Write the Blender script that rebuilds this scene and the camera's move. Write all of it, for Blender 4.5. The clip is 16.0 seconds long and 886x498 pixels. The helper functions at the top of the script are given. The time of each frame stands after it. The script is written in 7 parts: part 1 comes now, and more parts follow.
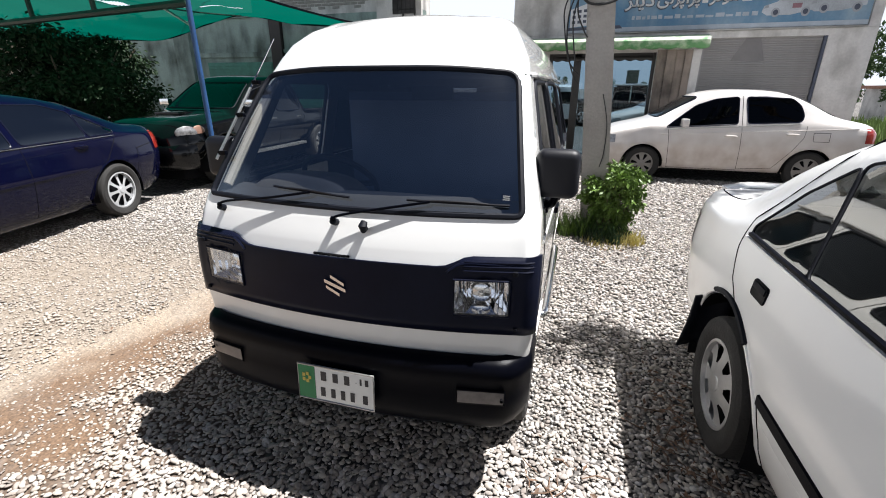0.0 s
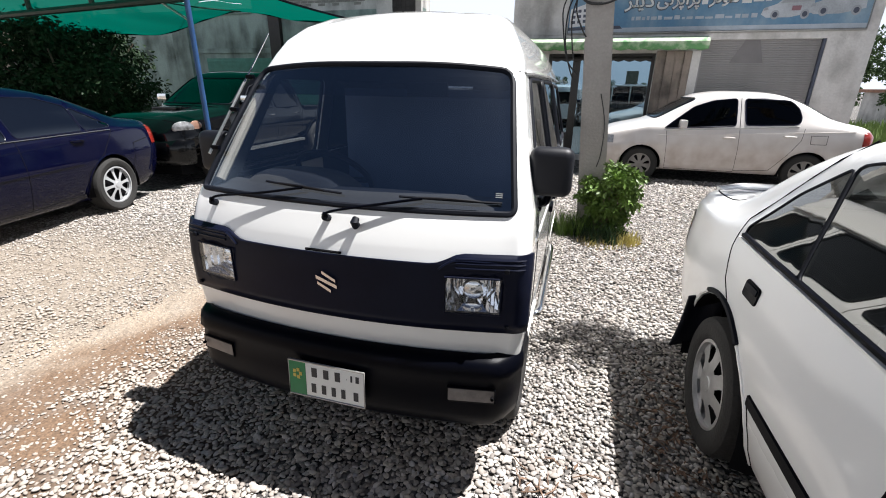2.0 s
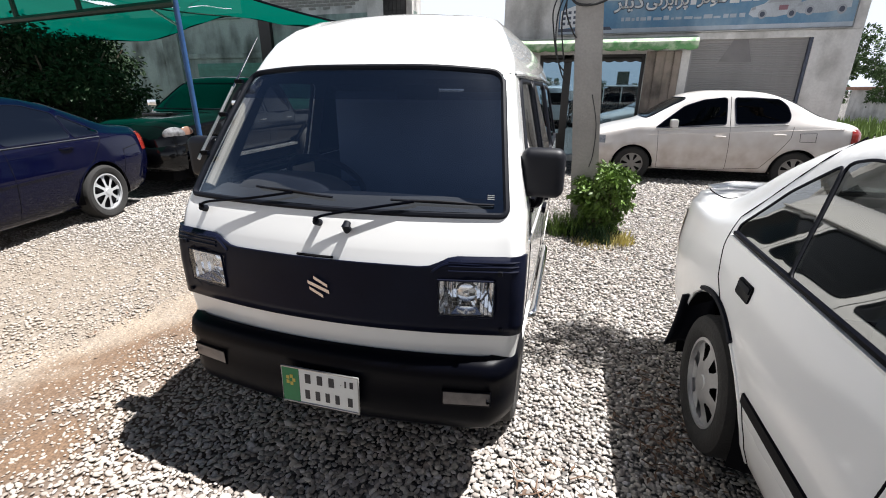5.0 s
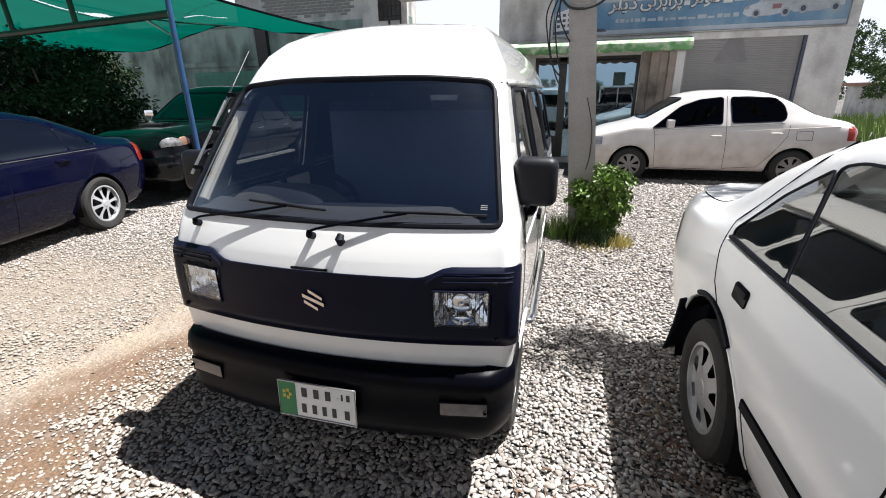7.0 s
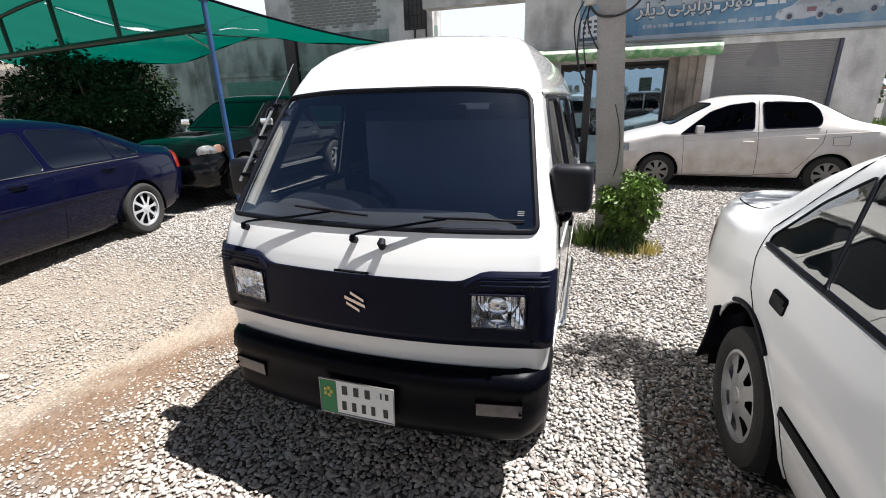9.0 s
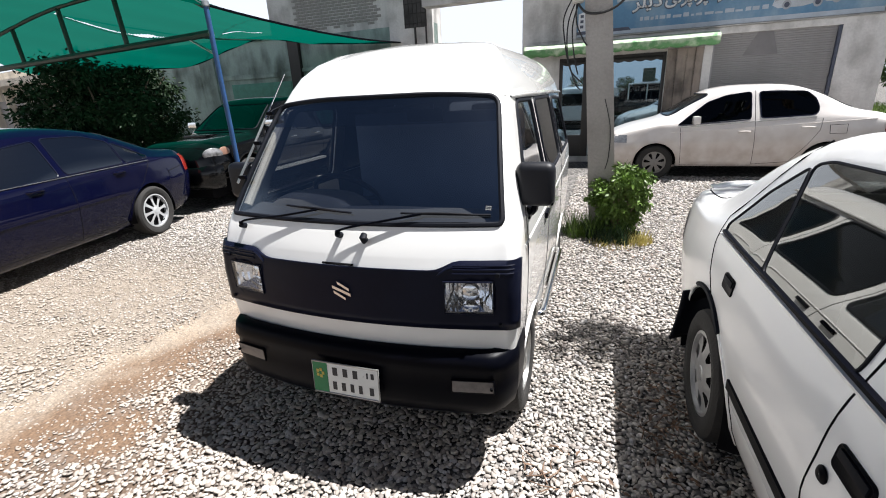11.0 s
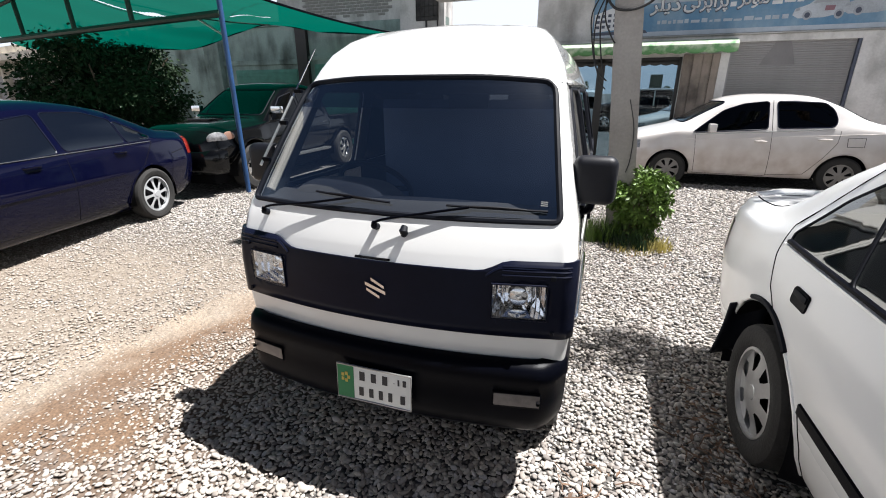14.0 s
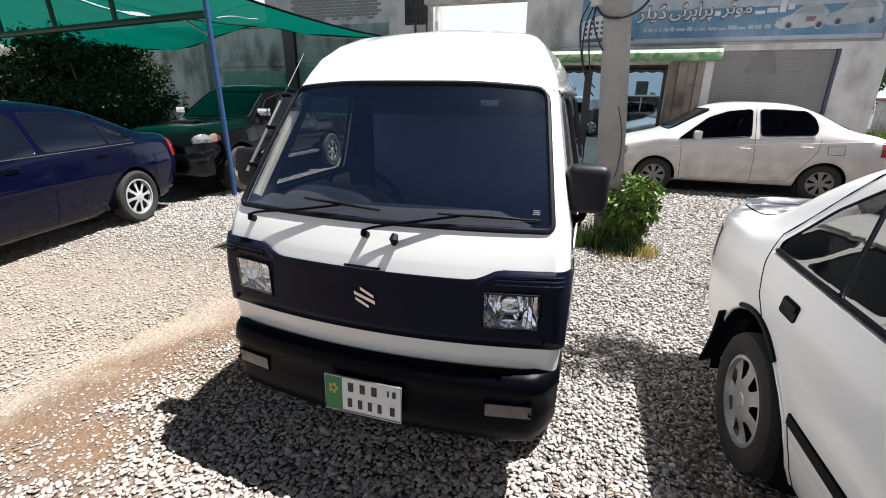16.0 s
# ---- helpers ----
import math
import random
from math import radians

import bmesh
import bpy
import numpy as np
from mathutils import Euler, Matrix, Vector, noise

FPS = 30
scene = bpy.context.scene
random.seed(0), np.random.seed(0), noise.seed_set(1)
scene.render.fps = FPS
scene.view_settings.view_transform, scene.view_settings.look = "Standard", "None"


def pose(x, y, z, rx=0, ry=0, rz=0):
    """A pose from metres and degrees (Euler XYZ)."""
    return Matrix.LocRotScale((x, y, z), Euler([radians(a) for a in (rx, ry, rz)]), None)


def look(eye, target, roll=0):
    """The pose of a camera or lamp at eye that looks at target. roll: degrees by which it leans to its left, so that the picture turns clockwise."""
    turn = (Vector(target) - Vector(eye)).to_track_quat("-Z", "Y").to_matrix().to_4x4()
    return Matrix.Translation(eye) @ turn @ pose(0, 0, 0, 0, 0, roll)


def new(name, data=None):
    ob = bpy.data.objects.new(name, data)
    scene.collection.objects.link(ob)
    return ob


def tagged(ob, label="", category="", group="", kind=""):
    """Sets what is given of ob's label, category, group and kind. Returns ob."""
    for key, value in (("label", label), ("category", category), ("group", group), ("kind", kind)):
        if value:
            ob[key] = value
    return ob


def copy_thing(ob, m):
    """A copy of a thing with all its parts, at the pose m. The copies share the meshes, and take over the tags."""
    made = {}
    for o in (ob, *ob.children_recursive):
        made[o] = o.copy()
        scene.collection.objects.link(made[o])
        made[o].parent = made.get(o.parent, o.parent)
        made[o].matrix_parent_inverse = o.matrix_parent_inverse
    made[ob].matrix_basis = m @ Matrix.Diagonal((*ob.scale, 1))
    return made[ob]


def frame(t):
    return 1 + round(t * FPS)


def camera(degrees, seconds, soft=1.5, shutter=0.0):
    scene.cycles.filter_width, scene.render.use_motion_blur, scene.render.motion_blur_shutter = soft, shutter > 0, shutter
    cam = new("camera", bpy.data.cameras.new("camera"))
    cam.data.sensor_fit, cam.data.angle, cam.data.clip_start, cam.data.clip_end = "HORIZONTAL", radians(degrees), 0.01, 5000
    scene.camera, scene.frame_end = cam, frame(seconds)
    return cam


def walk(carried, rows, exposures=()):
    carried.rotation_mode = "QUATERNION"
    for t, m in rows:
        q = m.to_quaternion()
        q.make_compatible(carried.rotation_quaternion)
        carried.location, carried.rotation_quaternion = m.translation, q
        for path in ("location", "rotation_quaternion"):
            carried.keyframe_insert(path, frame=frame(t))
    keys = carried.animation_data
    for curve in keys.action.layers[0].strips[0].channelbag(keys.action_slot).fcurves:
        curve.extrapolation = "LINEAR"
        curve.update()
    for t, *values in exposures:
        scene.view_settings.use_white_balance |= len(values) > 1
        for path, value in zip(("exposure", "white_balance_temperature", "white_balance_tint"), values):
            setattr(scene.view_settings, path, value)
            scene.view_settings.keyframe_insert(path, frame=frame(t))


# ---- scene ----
cam = camera(90.0, 16.0, 1.0)
PATH = [
    (0, (0.8, -1.337, 1.549), (0.242, 0.458, 0.867), 0.2),
    (0.5, (0.815, -1.331, 1.542), (0.267, 0.468, 0.862), 0.5),
    (1, (0.821, -1.327, 1.543), (0.277, 0.471, 0.857), 0.7),
    (1.5, (0.819, -1.323, 1.546), (0.272, 0.473, 0.856), 0.9),
    (2, (0.82, -1.328, 1.542), (0.27, 0.468, 0.855), 0.9),
    (2.5, (0.829, -1.32, 1.54), (0.288, 0.479, 0.854), 0.9),
    (3, (0.831, -1.319, 1.546), (0.299, 0.482, 0.858), 0.8),
    (3.5, (0.826, -1.318, 1.543), (0.301, 0.485, 0.854), 0.6),
    (4, (0.825, -1.318, 1.54), (0.306, 0.488, 0.855), 0.6),
    (6.5, (0.83, -1.31, 1.551), (0.282, 0.493, 0.883), -0.5),
    (7, (0.843, -1.299, 1.565), (0.311, 0.511, 0.901), -0.9),
    (7.5, (0.836, -1.302, 1.562), (0.313, 0.511, 0.9), -1.4),
    (8, (0.828, -1.352, 1.59), (0.267, 0.454, 0.937), -1.2),
    (8.5, (0.809, -1.363, 1.578), (0.192, 0.43, 0.941), -1.4),
    (8.7, (0.799, -1.359, 1.575), (0.177, 0.433, 0.94), -1.3),
    (10.8, (0.95, -1.48, 1.623), (0.284, 0.289, 0.969), -2.8),
    (11, (0.976, -1.475, 1.613), (0.315, 0.296, 0.96), -2.9),
    (11.5, (0.998, -1.496, 1.605), (0.347, 0.278, 0.949), -2.6),
    (12, (1.019, -1.53, 1.601), (0.372, 0.245, 0.944), -2.3),
    (12.5, (1.024, -1.554, 1.602), (0.373, 0.219, 0.944), -1.8),
    (13, (0.956, -1.528, 1.574), (0.304, 0.246, 0.921), -1.2),
    (13.5, (0.841, -1.454, 1.551), (0.192, 0.321, 0.896), -0.2),
    (14, (0.742, -1.393, 1.56), (0.105, 0.383, 0.898), -0.1),
    (14.5, (0.704, -1.378, 1.56), (0.073, 0.401, 0.897), 0.1),
    (15, (0.709, -1.377, 1.569), (0.092, 0.406, 0.904), 0.3),
    (15.5, (0.714, -1.375, 1.574), (0.119, 0.416, 0.911), 0.4),
    (16, (0.722, -1.368, 1.57), (0.134, 0.431, 0.922), 0.6),
]
walk(cam, [(t, look(eye, target, roll)) for t, eye, target, roll in PATH])

# ---- light ----
SUN = Vector((0.392, 0.20, 1.0)).normalized()
world = bpy.data.worlds.new("sky")
scene.world = world
world.use_nodes = True
wt = world.node_tree
sky = wt.nodes.new("ShaderNodeTexSky")
sky.sky_type, sky.sun_disc = "NISHITA", False
sky.sun_elevation, sky.sun_rotation = math.asin(SUN.z), math.atan2(SUN.x, SUN.y)
sky.dust_density, sky.air_density = 0.6, 0.42
# pale haze that thickens towards the horizon all round
wc, wz, wr, wm = (wt.nodes.new("ShaderNode" + k) for k in ("TexCoord", "SeparateXYZ", "MapRange", "Mix"))
wm.data_type = "RGBA"
wr.inputs["From Min"].default_value, wr.inputs["From Max"].default_value = 0.20, 0.56
wr.inputs["To Min"].default_value, wr.inputs["To Max"].default_value = 0.9, 0.0
wm.inputs["B"].default_value = (16.2, 17.4, 19.6, 1)
wt.links.new(wc.outputs["Generated"], wz.inputs[0]), wt.links.new(wz.outputs["Z"], wr.inputs["Value"])
wt.links.new(wr.outputs[0], wm.inputs["Factor"]), wt.links.new(sky.outputs[0], wm.inputs["A"])
wt.links.new(wm.outputs["Result"], wt.nodes["Background"].inputs["Color"])
wt.nodes["Background"].inputs["Strength"].default_value = 0.027
sun = new("sun", bpy.data.lights.new("sun", "SUN"))
sun.data.energy, sun.data.angle, sun.data.color = 5.0, radians(0.55), (1.0, 0.985, 0.978)
sun.matrix_world = look(SUN * 20, (0, 0, 0))
scene.view_settings.exposure = 1.28


# ---- materials ----
def material(name):
    m = bpy.data.materials.new(name)
    m.use_nodes = True
    return m, m.node_tree.nodes, m.node_tree.links, m.node_tree.nodes["Principled BSDF"]


def plain(name, color, rough=0.5, metal=0.0, vary=0.12, scale=6.0, bump=0.0, bscale=60.0, coat=0.0, fine=None, spec=0.5):
    """A surface with variation at two scales, fine relief and set gloss."""
    m, n, l, b = material(name)
    tc = n.new("ShaderNodeTexCoord")
    big, small = n.new("ShaderNodeTexNoise"), n.new("ShaderNodeTexNoise")
    big.inputs["Scale"].default_value, big.inputs["Detail"].default_value = scale, 5
    small.inputs["Scale"].default_value, small.inputs["Detail"].default_value = fine or scale * 14, 3
    l.new(tc.outputs["Object"], big.inputs["Vector"]), l.new(tc.outputs["Object"], small.inputs["Vector"])
    add = n.new("ShaderNodeMath")
    add.operation = "MULTIPLY_ADD"
    add.inputs[1].default_value = 0.4
    l.new(small.outputs["Fac"], add.inputs[0]), l.new(big.outputs["Fac"], add.inputs[2])
    ramp = n.new("ShaderNodeMapRange")
    ramp.inputs["From Min"].default_value, ramp.inputs["From Max"].default_value = 0.45, 0.95
    ramp.inputs["To Min"].default_value, ramp.inputs["To Max"].default_value = 1 - vary, 1 + vary
    l.new(add.outputs[0], ramp.inputs["Value"])
    mul = n.new("ShaderNodeVectorMath")
    mul.operation = "SCALE"
    mul.inputs[0].default_value = color
    l.new(ramp.outputs[0], mul.inputs["Scale"])
    l.new(mul.outputs[0], b.inputs["Base Color"])
    rr = n.new("ShaderNodeMapRange")
    rr.inputs["To Min"].default_value, rr.inputs["To Max"].default_value = max(0.02, rough * 0.8), min(1, rough * 1.2)
    l.new(big.outputs["Fac"], rr.inputs["Value"])
    l.new(rr.outputs[0], b.inputs["Roughness"])
    b.inputs["Metallic"].default_value, b.inputs["Coat Weight"].default_value, b.inputs["Coat Roughness"].default_value = metal, coat, 0.04
    b.inputs["Specular IOR Level"].default_value = spec
    if bump:
        bn, bt = n.new("ShaderNodeBump"), n.new("ShaderNodeTexNoise")
        bt.inputs["Scale"].default_value, bt.inputs["Detail"].default_value = bscale, 6
        l.new(tc.outputs["Object"], bt.inputs["Vector"])
        bn.inputs["Strength"].default_value, bn.inputs["Distance"].default_value = bump, 0.02
        l.new(bt.outputs["Fac"], bn.inputs["Height"]), l.new(bn.outputs[0], b.inputs["Normal"])
    return m


def glassy(name, tint, gloss=1.0, rough=0.02, least=0.05):
    """Thin window glass: clear or tinted, with a mirror's sheen at a slant."""
    m, n, l, b = material(name)
    n.remove(b)
    tr, gl, lw, mx = (n.new("ShaderNode" + k) for k in ("BsdfTransparent", "BsdfGlossy", "LayerWeight", "MixShader"))
    tr.inputs["Color"].default_value = (*tint, 1)
    gl.inputs["Roughness"].default_value = rough
    gl.inputs["Color"].default_value = (*gloss, 1) if isinstance(gloss, tuple) else (gloss, gloss, gloss, 1)
    lw.inputs["Blend"].default_value = 0.5
    pw, mr = n.new("ShaderNodeMath"), n.new("ShaderNodeMapRange")
    pw.operation, pw.inputs[1].default_value = "POWER", 4.5
    mr.inputs["To Min"].default_value = least
    l.new(lw.outputs["Facing"], pw.inputs[0]), l.new(pw.outputs[0], mr.inputs["Value"])
    l.new(mr.outputs[0], mx.inputs[0]), l.new(tr.outputs[0], mx.inputs[1]), l.new(gl.outputs[0], mx.inputs[2])
    l.new(mx.outputs[0], n["Material Output"].inputs["Surface"])
    return m


def weathered(name, base, stain, scale=1.2, amount=0.5, rough=0.9, bump=0.35, bscale=25.0, streak=3.0):
    """Old plaster or concrete: patches, rain streaks running down, grit."""
    m, n, l, b = material(name)
    tc, mp = n.new("ShaderNodeTexCoord"), n.new("ShaderNodeMapping")
    mp.inputs["Scale"].default_value = (streak, streak, 0.25 * streak)
    t1, t2, t3 = (n.new("ShaderNodeTexNoise") for _ in range(3))
    for t, s, d in ((t1, scale, 8), (t2, 1.0, 6), (t3, bscale, 8)):
        t.inputs["Scale"].default_value, t.inputs["Detail"].default_value = s, d
    l.new(tc.outputs["Object"], mp.inputs[0]), l.new(tc.outputs["Object"], t1.inputs[0])
    l.new(mp.outputs[0], t2.inputs[0]), l.new(tc.outputs["Object"], t3.inputs[0])
    mul = n.new("ShaderNodeMath")
    mul.operation = "MULTIPLY_ADD"
    mul.inputs[1].default_value = 0.7
    l.new(t2.outputs["Fac"], mul.inputs[0]), l.new(t1.outputs["Fac"], mul.inputs[2])
    rg = n.new("ShaderNodeMapRange")
    rg.inputs["From Min"].default_value, rg.inputs["From Max"].default_value = 0.75, 1.1
    rg.inputs["To Max"].default_value = amount
    l.new(mul.outputs[0], rg.inputs["Value"])
    mix = n.new("ShaderNodeMix")
    mix.data_type = "RGBA"
    mix.inputs["A"].default_value, mix.inputs["B"].default_value = (*base, 1), (*stain, 1)
    l.new(rg.outputs[0], mix.inputs["Factor"])
    mot = n.new("ShaderNodeMix")
    mot.data_type, mot.blend_type = "RGBA", "MULTIPLY"
    mot.inputs["Factor"].default_value = 0.35
    l.new(mix.outputs["Result"], mot.inputs["A"]), l.new(t3.outputs["Color"], mot.inputs["B"])
    gray = n.new("ShaderNodeRGBToBW")
    l.new(t3.outputs["Color"], gray.inputs[0])
    gain = n.new("ShaderNodeMapRange")
    gain.inputs["From Min"].default_value, gain.inputs["From Max"].default_value = 0.3, 0.7
    gain.inputs["To Min"].default_value, gain.inputs["To Max"].default_value = 0.7, 1.15
    l.new(gray.outputs[0], gain.inputs["Value"]), l.new(gain.outputs[0], mot.inputs["B"])
    l.new(mot.outputs["Result"], b.inputs["Base Color"])
    b.inputs["Roughness"].default_value = rough
    bn = n.new("ShaderNodeBump")
    bn.inputs["Strength"].default_value, bn.inputs["Distance"].default_value = bump, 0.03
    l.new(t3.outputs["Fac"], bn.inputs["Height"]), l.new(bn.outputs[0], b.inputs["Normal"])
    return m


def dusty(name, color, dust, low=0.15, high=0.75, rough=0.28, coat=0.6, spec=0.5):
    """Car paint with road dust thickening over the lower body in patches."""
    m, n, l, b = material(name)
    tc, sp, nz = n.new("ShaderNodeTexCoord"), n.new("ShaderNodeSeparateXYZ"), n.new("ShaderNodeTexNoise")
    nz.inputs["Scale"].default_value, nz.inputs["Detail"].default_value = 5.0, 8
    l.new(tc.outputs["Object"], sp.inputs[0]), l.new(tc.outputs["Object"], nz.inputs[0])
    rg = n.new("ShaderNodeMapRange")
    rg.inputs["From Min"].default_value, rg.inputs["From Max"].default_value = high, low
    l.new(sp.outputs["Z"], rg.inputs["Value"])
    mul = n.new("ShaderNodeMath")
    mul.operation = "MULTIPLY"
    l.new(rg.outputs[0], mul.inputs[0]), l.new(nz.outputs["Fac"], mul.inputs[1])
    mix = n.new("ShaderNodeMix")
    mix.data_type = "RGBA"
    mix.inputs["A"].default_value, mix.inputs["B"].default_value = (*color, 1), (*dust, 1)
    l.new(mul.outputs[0], mix.inputs["Factor"]), l.new(mix.outputs["Result"], b.inputs["Base Color"])
    ro = n.new("ShaderNodeMapRange")
    ro.inputs["To Min"].default_value, ro.inputs["To Max"].default_value = rough, 0.8
    l.new(mul.outputs[0], ro.inputs["Value"]), l.new(ro.outputs[0], b.inputs["Roughness"])
    b.inputs["Coat Weight"].default_value, b.inputs["Coat Roughness"].default_value = coat, 0.05
    b.inputs["Specular IOR Level"].default_value = spec
    return m


M_VAN = dusty("van_paint", (0.785, 0.78, 0.755), (0.5, 0.44, 0.34), 0.05, 0.6, 0.22, 1.0)
M_WHITE = dusty("white_car_paint", (0.87, 0.87, 0.86), (0.55, 0.48, 0.38), 0.0, 0.5, 0.24, 0.6)
M_SILVER = dusty("dusty_silver_white_paint", (0.69, 0.66, 0.635), (0.31, 0.225, 0.17), 0.42, 1.12, 0.30, 0.8)
M_BLUE = dusty("navy_paint", (0.0015, 0.0020, 0.013), (0.004, 0.004, 0.008), 0.0, 0.3, 0.10, 0.3, 0.15)
M_BLACK = dusty("black_paint", (0.002, 0.0022, 0.0026), (0.007, 0.0065, 0.006), 0.1, 0.7, 0.10, 0.3, 0.2)
M_PLASTIC = plain("black_plastic", (0.0013, 0.0016, 0.0036), 0.36, vary=0.25, bump=0.05, bscale=300, spec=0.06)
M_PANEL = plain("satin_black_panel", (0.0055, 0.007, 0.017), 0.30, vary=0.2, scale=4, spec=0.11)
M_RUBBER = plain("rubber", (0.004, 0.005, 0.009), 0.6, vary=0.2, bump=0.04, bscale=120, spec=0.15)
M_TYRE = plain("tyre_rubber", (0.019, 0.018, 0.017), 0.85, vary=0.35, scale=9, bump=0.3, bscale=90)
M_CHROME = plain("chrome", (0.8, 0.8, 0.8), 0.12, 1.0, vary=0.05)
M_BRIGHT = plain("bright_trim", (0.88, 0.88, 0.87), 0.3, 0.3, vary=0.05)
M_STEEL = plain("dull_steel", (0.45, 0.45, 0.44), 0.4, 1.0, vary=0.15)
M_HUB = plain("silver_hubcap", (0.5, 0.5, 0.5), 0.38, 0.6, vary=0.12)
M_ALLOY = plain("silver_alloy", (0.46, 0.47, 0.48), 0.4, 0.25, vary=0.08)
M_HUBDIRTY = plain("dusty_hubcap", (0.21, 0.195, 0.18), 0.6, 0.1, vary=0.25)
M_DARK = plain("dark_void", (0.005, 0.005, 0.006), 0.9, vary=0.2, spec=0.08)
M_LINING = plain("grey_cabin_lining", (0.07, 0.07, 0.072), 0.8, vary=0.15, bump=0.1, bscale=150)
# blue of the sky's reflection, painted on a sheet behind the windscreen
M_SKYSHEEN = plain("blue_grey_sky_sheen", (0.08, 0.108, 0.172), 0.95, vary=0.15, scale=3, bump=0.15, bscale=150, spec=0.1)
M_CASE = plain("mirror_case", (0.0045, 0.005, 0.0085), 0.5, vary=0.15, bump=0.05, bscale=300, spec=0.3)
M_SEAT = plain("grey_cloth", (0.035, 0.036, 0.04), 0.9, vary=0.2, bump=0.2, bscale=200)
M_TRIMLIGHT = plain("pale_trim", (0.58, 0.54, 0.47), 0.7, vary=0.1)
M_GLASS_VAN = glassy("van_windscreen_glass", (0.86, 0.88, 0.89), (0.74, 0.88, 1.0), least=0.28)
M_CLEAR = glassy("clear_window", (0.85, 0.88, 0.88), 1.0)
M_GLASS_BAND = glassy("windscreen_sunband", (0.25, 0.28, 0.36), 1.0)
M_TINT = glassy("tinted_window", (0.42, 0.45, 0.44), 1.0)
M_TINT_DARK = glassy("dark_tinted_window", (0.015, 0.016, 0.018), 1.0, least=0.03)
M_TINT_SHEEN = glassy("white_car_window", (0.26, 0.275, 0.265), (1.0, 0.99, 0.95), least=0.21)
M_TINT_NAVY = glassy("navy_car_window", (0.03, 0.034, 0.036), (0.85, 0.93, 1.0), least=0.22)
M_LENS = glassy("lamp_lens", (0.96, 0.965, 0.97), 1.0, least=0.03)
M_CLEARLAMP = plain("clear_lamp", (0.42, 0.425, 0.43), 0.12, 0.5, vary=0.4, scale=20, coat=1)
M_LAMPGLASS = plain("white_lamp_glass", (0.17, 0.17, 0.175), 0.1, 0.0, vary=0.8, scale=14, coat=1)
M_REFLECT = plain("lamp_reflector", (0.86, 0.87, 0.89), 0.05, 1.0, vary=0.04)
M_AMBER = plain("amber_lens", (0.25, 0.14, 0.10), 0.15, coat=1)
M_RED = plain("red_lens", (0.24, 0.018, 0.012), 0.15, coat=1)
M_FOGLENS = plain("milky_lamp_lens", (0.13, 0.115, 0.108), 0.35, vary=0.3, scale=30, coat=0.15)
M_PLATE = plain("plate_white", (0.72, 0.73, 0.71), 0.4, vary=0.05)
M_PLATEGREEN = plain("plate_green", (0.01, 0.17, 0.06), 0.4, vary=0.1)
M_GOLD = plain("gold_print", (0.5, 0.4, 0.08), 0.5)
M_INK = plain("black_print", (0.02, 0.02, 0.025), 0.5)


# ---- mesh helpers ----
def part(name, bm, mat, parent=None, label="", smooth=35, recalc=True):
    if recalc:
        bmesh.ops.recalc_face_normals(bm, faces=bm.faces)
    me = bpy.data.meshes.new(name)
    bm.to_mesh(me)
    bm.free()
    me.materials.append(mat)
    if smooth:
        me.polygons.foreach_set("use_smooth", [True] * len(me.polygons))
        me.set_sharp_from_angle(angle=radians(smooth))
    ob = new(name, me)
    ob.parent = parent
    if label:
        ob["label"] = label
    return ob


def thing(name, m, label, category, group="", kind=""):
    ob = new(name)
    ob.matrix_world = m
    ob.empty_display_size = 0.2
    return tagged(ob, label, category, group, kind)


def box(bm, lo, hi, bevel=0.0, m=None):
    lo, hi = Vector(lo), Vector(hi)
    mat = Matrix.Translation((lo + hi) / 2) @ Matrix.Diagonal((*(hi - lo), 1))
    vs = bmesh.ops.create_cube(bm, size=1, matrix=(m or Matrix()) @ mat)["verts"]
    if bevel:
        es = {e for v in vs for e in v.link_edges}
        bmesh.ops.bevel(bm, geom=list(es), offset=bevel, segments=2, affect="EDGES", profile=0.7)
    return bm


def pebble(lo, hi, r):
    """A box with well-rounded edges."""
    bm = box(bmesh.new(), lo, hi)
    bmesh.ops.bevel(bm, geom=bm.edges[:], offset=r, segments=5, affect="EDGES", profile=0.5)
    return bm


def boxed(lo, hi, bevel=0.0, m=None):
    return box(bmesh.new(), lo, hi, bevel, m)


def skin(rings, closed=True, caps=(False, False)):
    """A mesh over rows of points, each row as long as the next."""
    bm = bmesh.new()
    rows = [[bm.verts.new(p) for p in r] for r in rings]
    k = len(rows[0])
    for a, b in zip(rows, rows[1:]):
        for i in range(k if closed else k - 1):
            j = (i + 1) % k
            bm.faces.new((a[i], a[j], b[j], b[i]))
    if caps[0]:
        bm.faces.new(rows[0][::-1])
    if caps[1]:
        bm.faces.new(rows[-1])
    return bm


def spline(pts, n, closed=False):
    """Points along a smooth curve through pts, n to each span."""
    p = [Vector(q) for q in pts]
    out = []
    k = len(p)
    for i in range(k if closed else k - 1):
        a, b, c, d = (p[(i + o) % k] if closed else p[min(max(i + o, 0), k - 1)] for o in (-1, 0, 1, 2))
        for s in range(n):
            t = s / n
            out.append(0.5 * ((2 * b) + (c - a) * t + (2 * a - 5 * b + 4 * c - d) * t * t + (3 * b - a - 3 * c + d) * t ** 3))
    if not closed:
        out.append(p[-1])
    return out


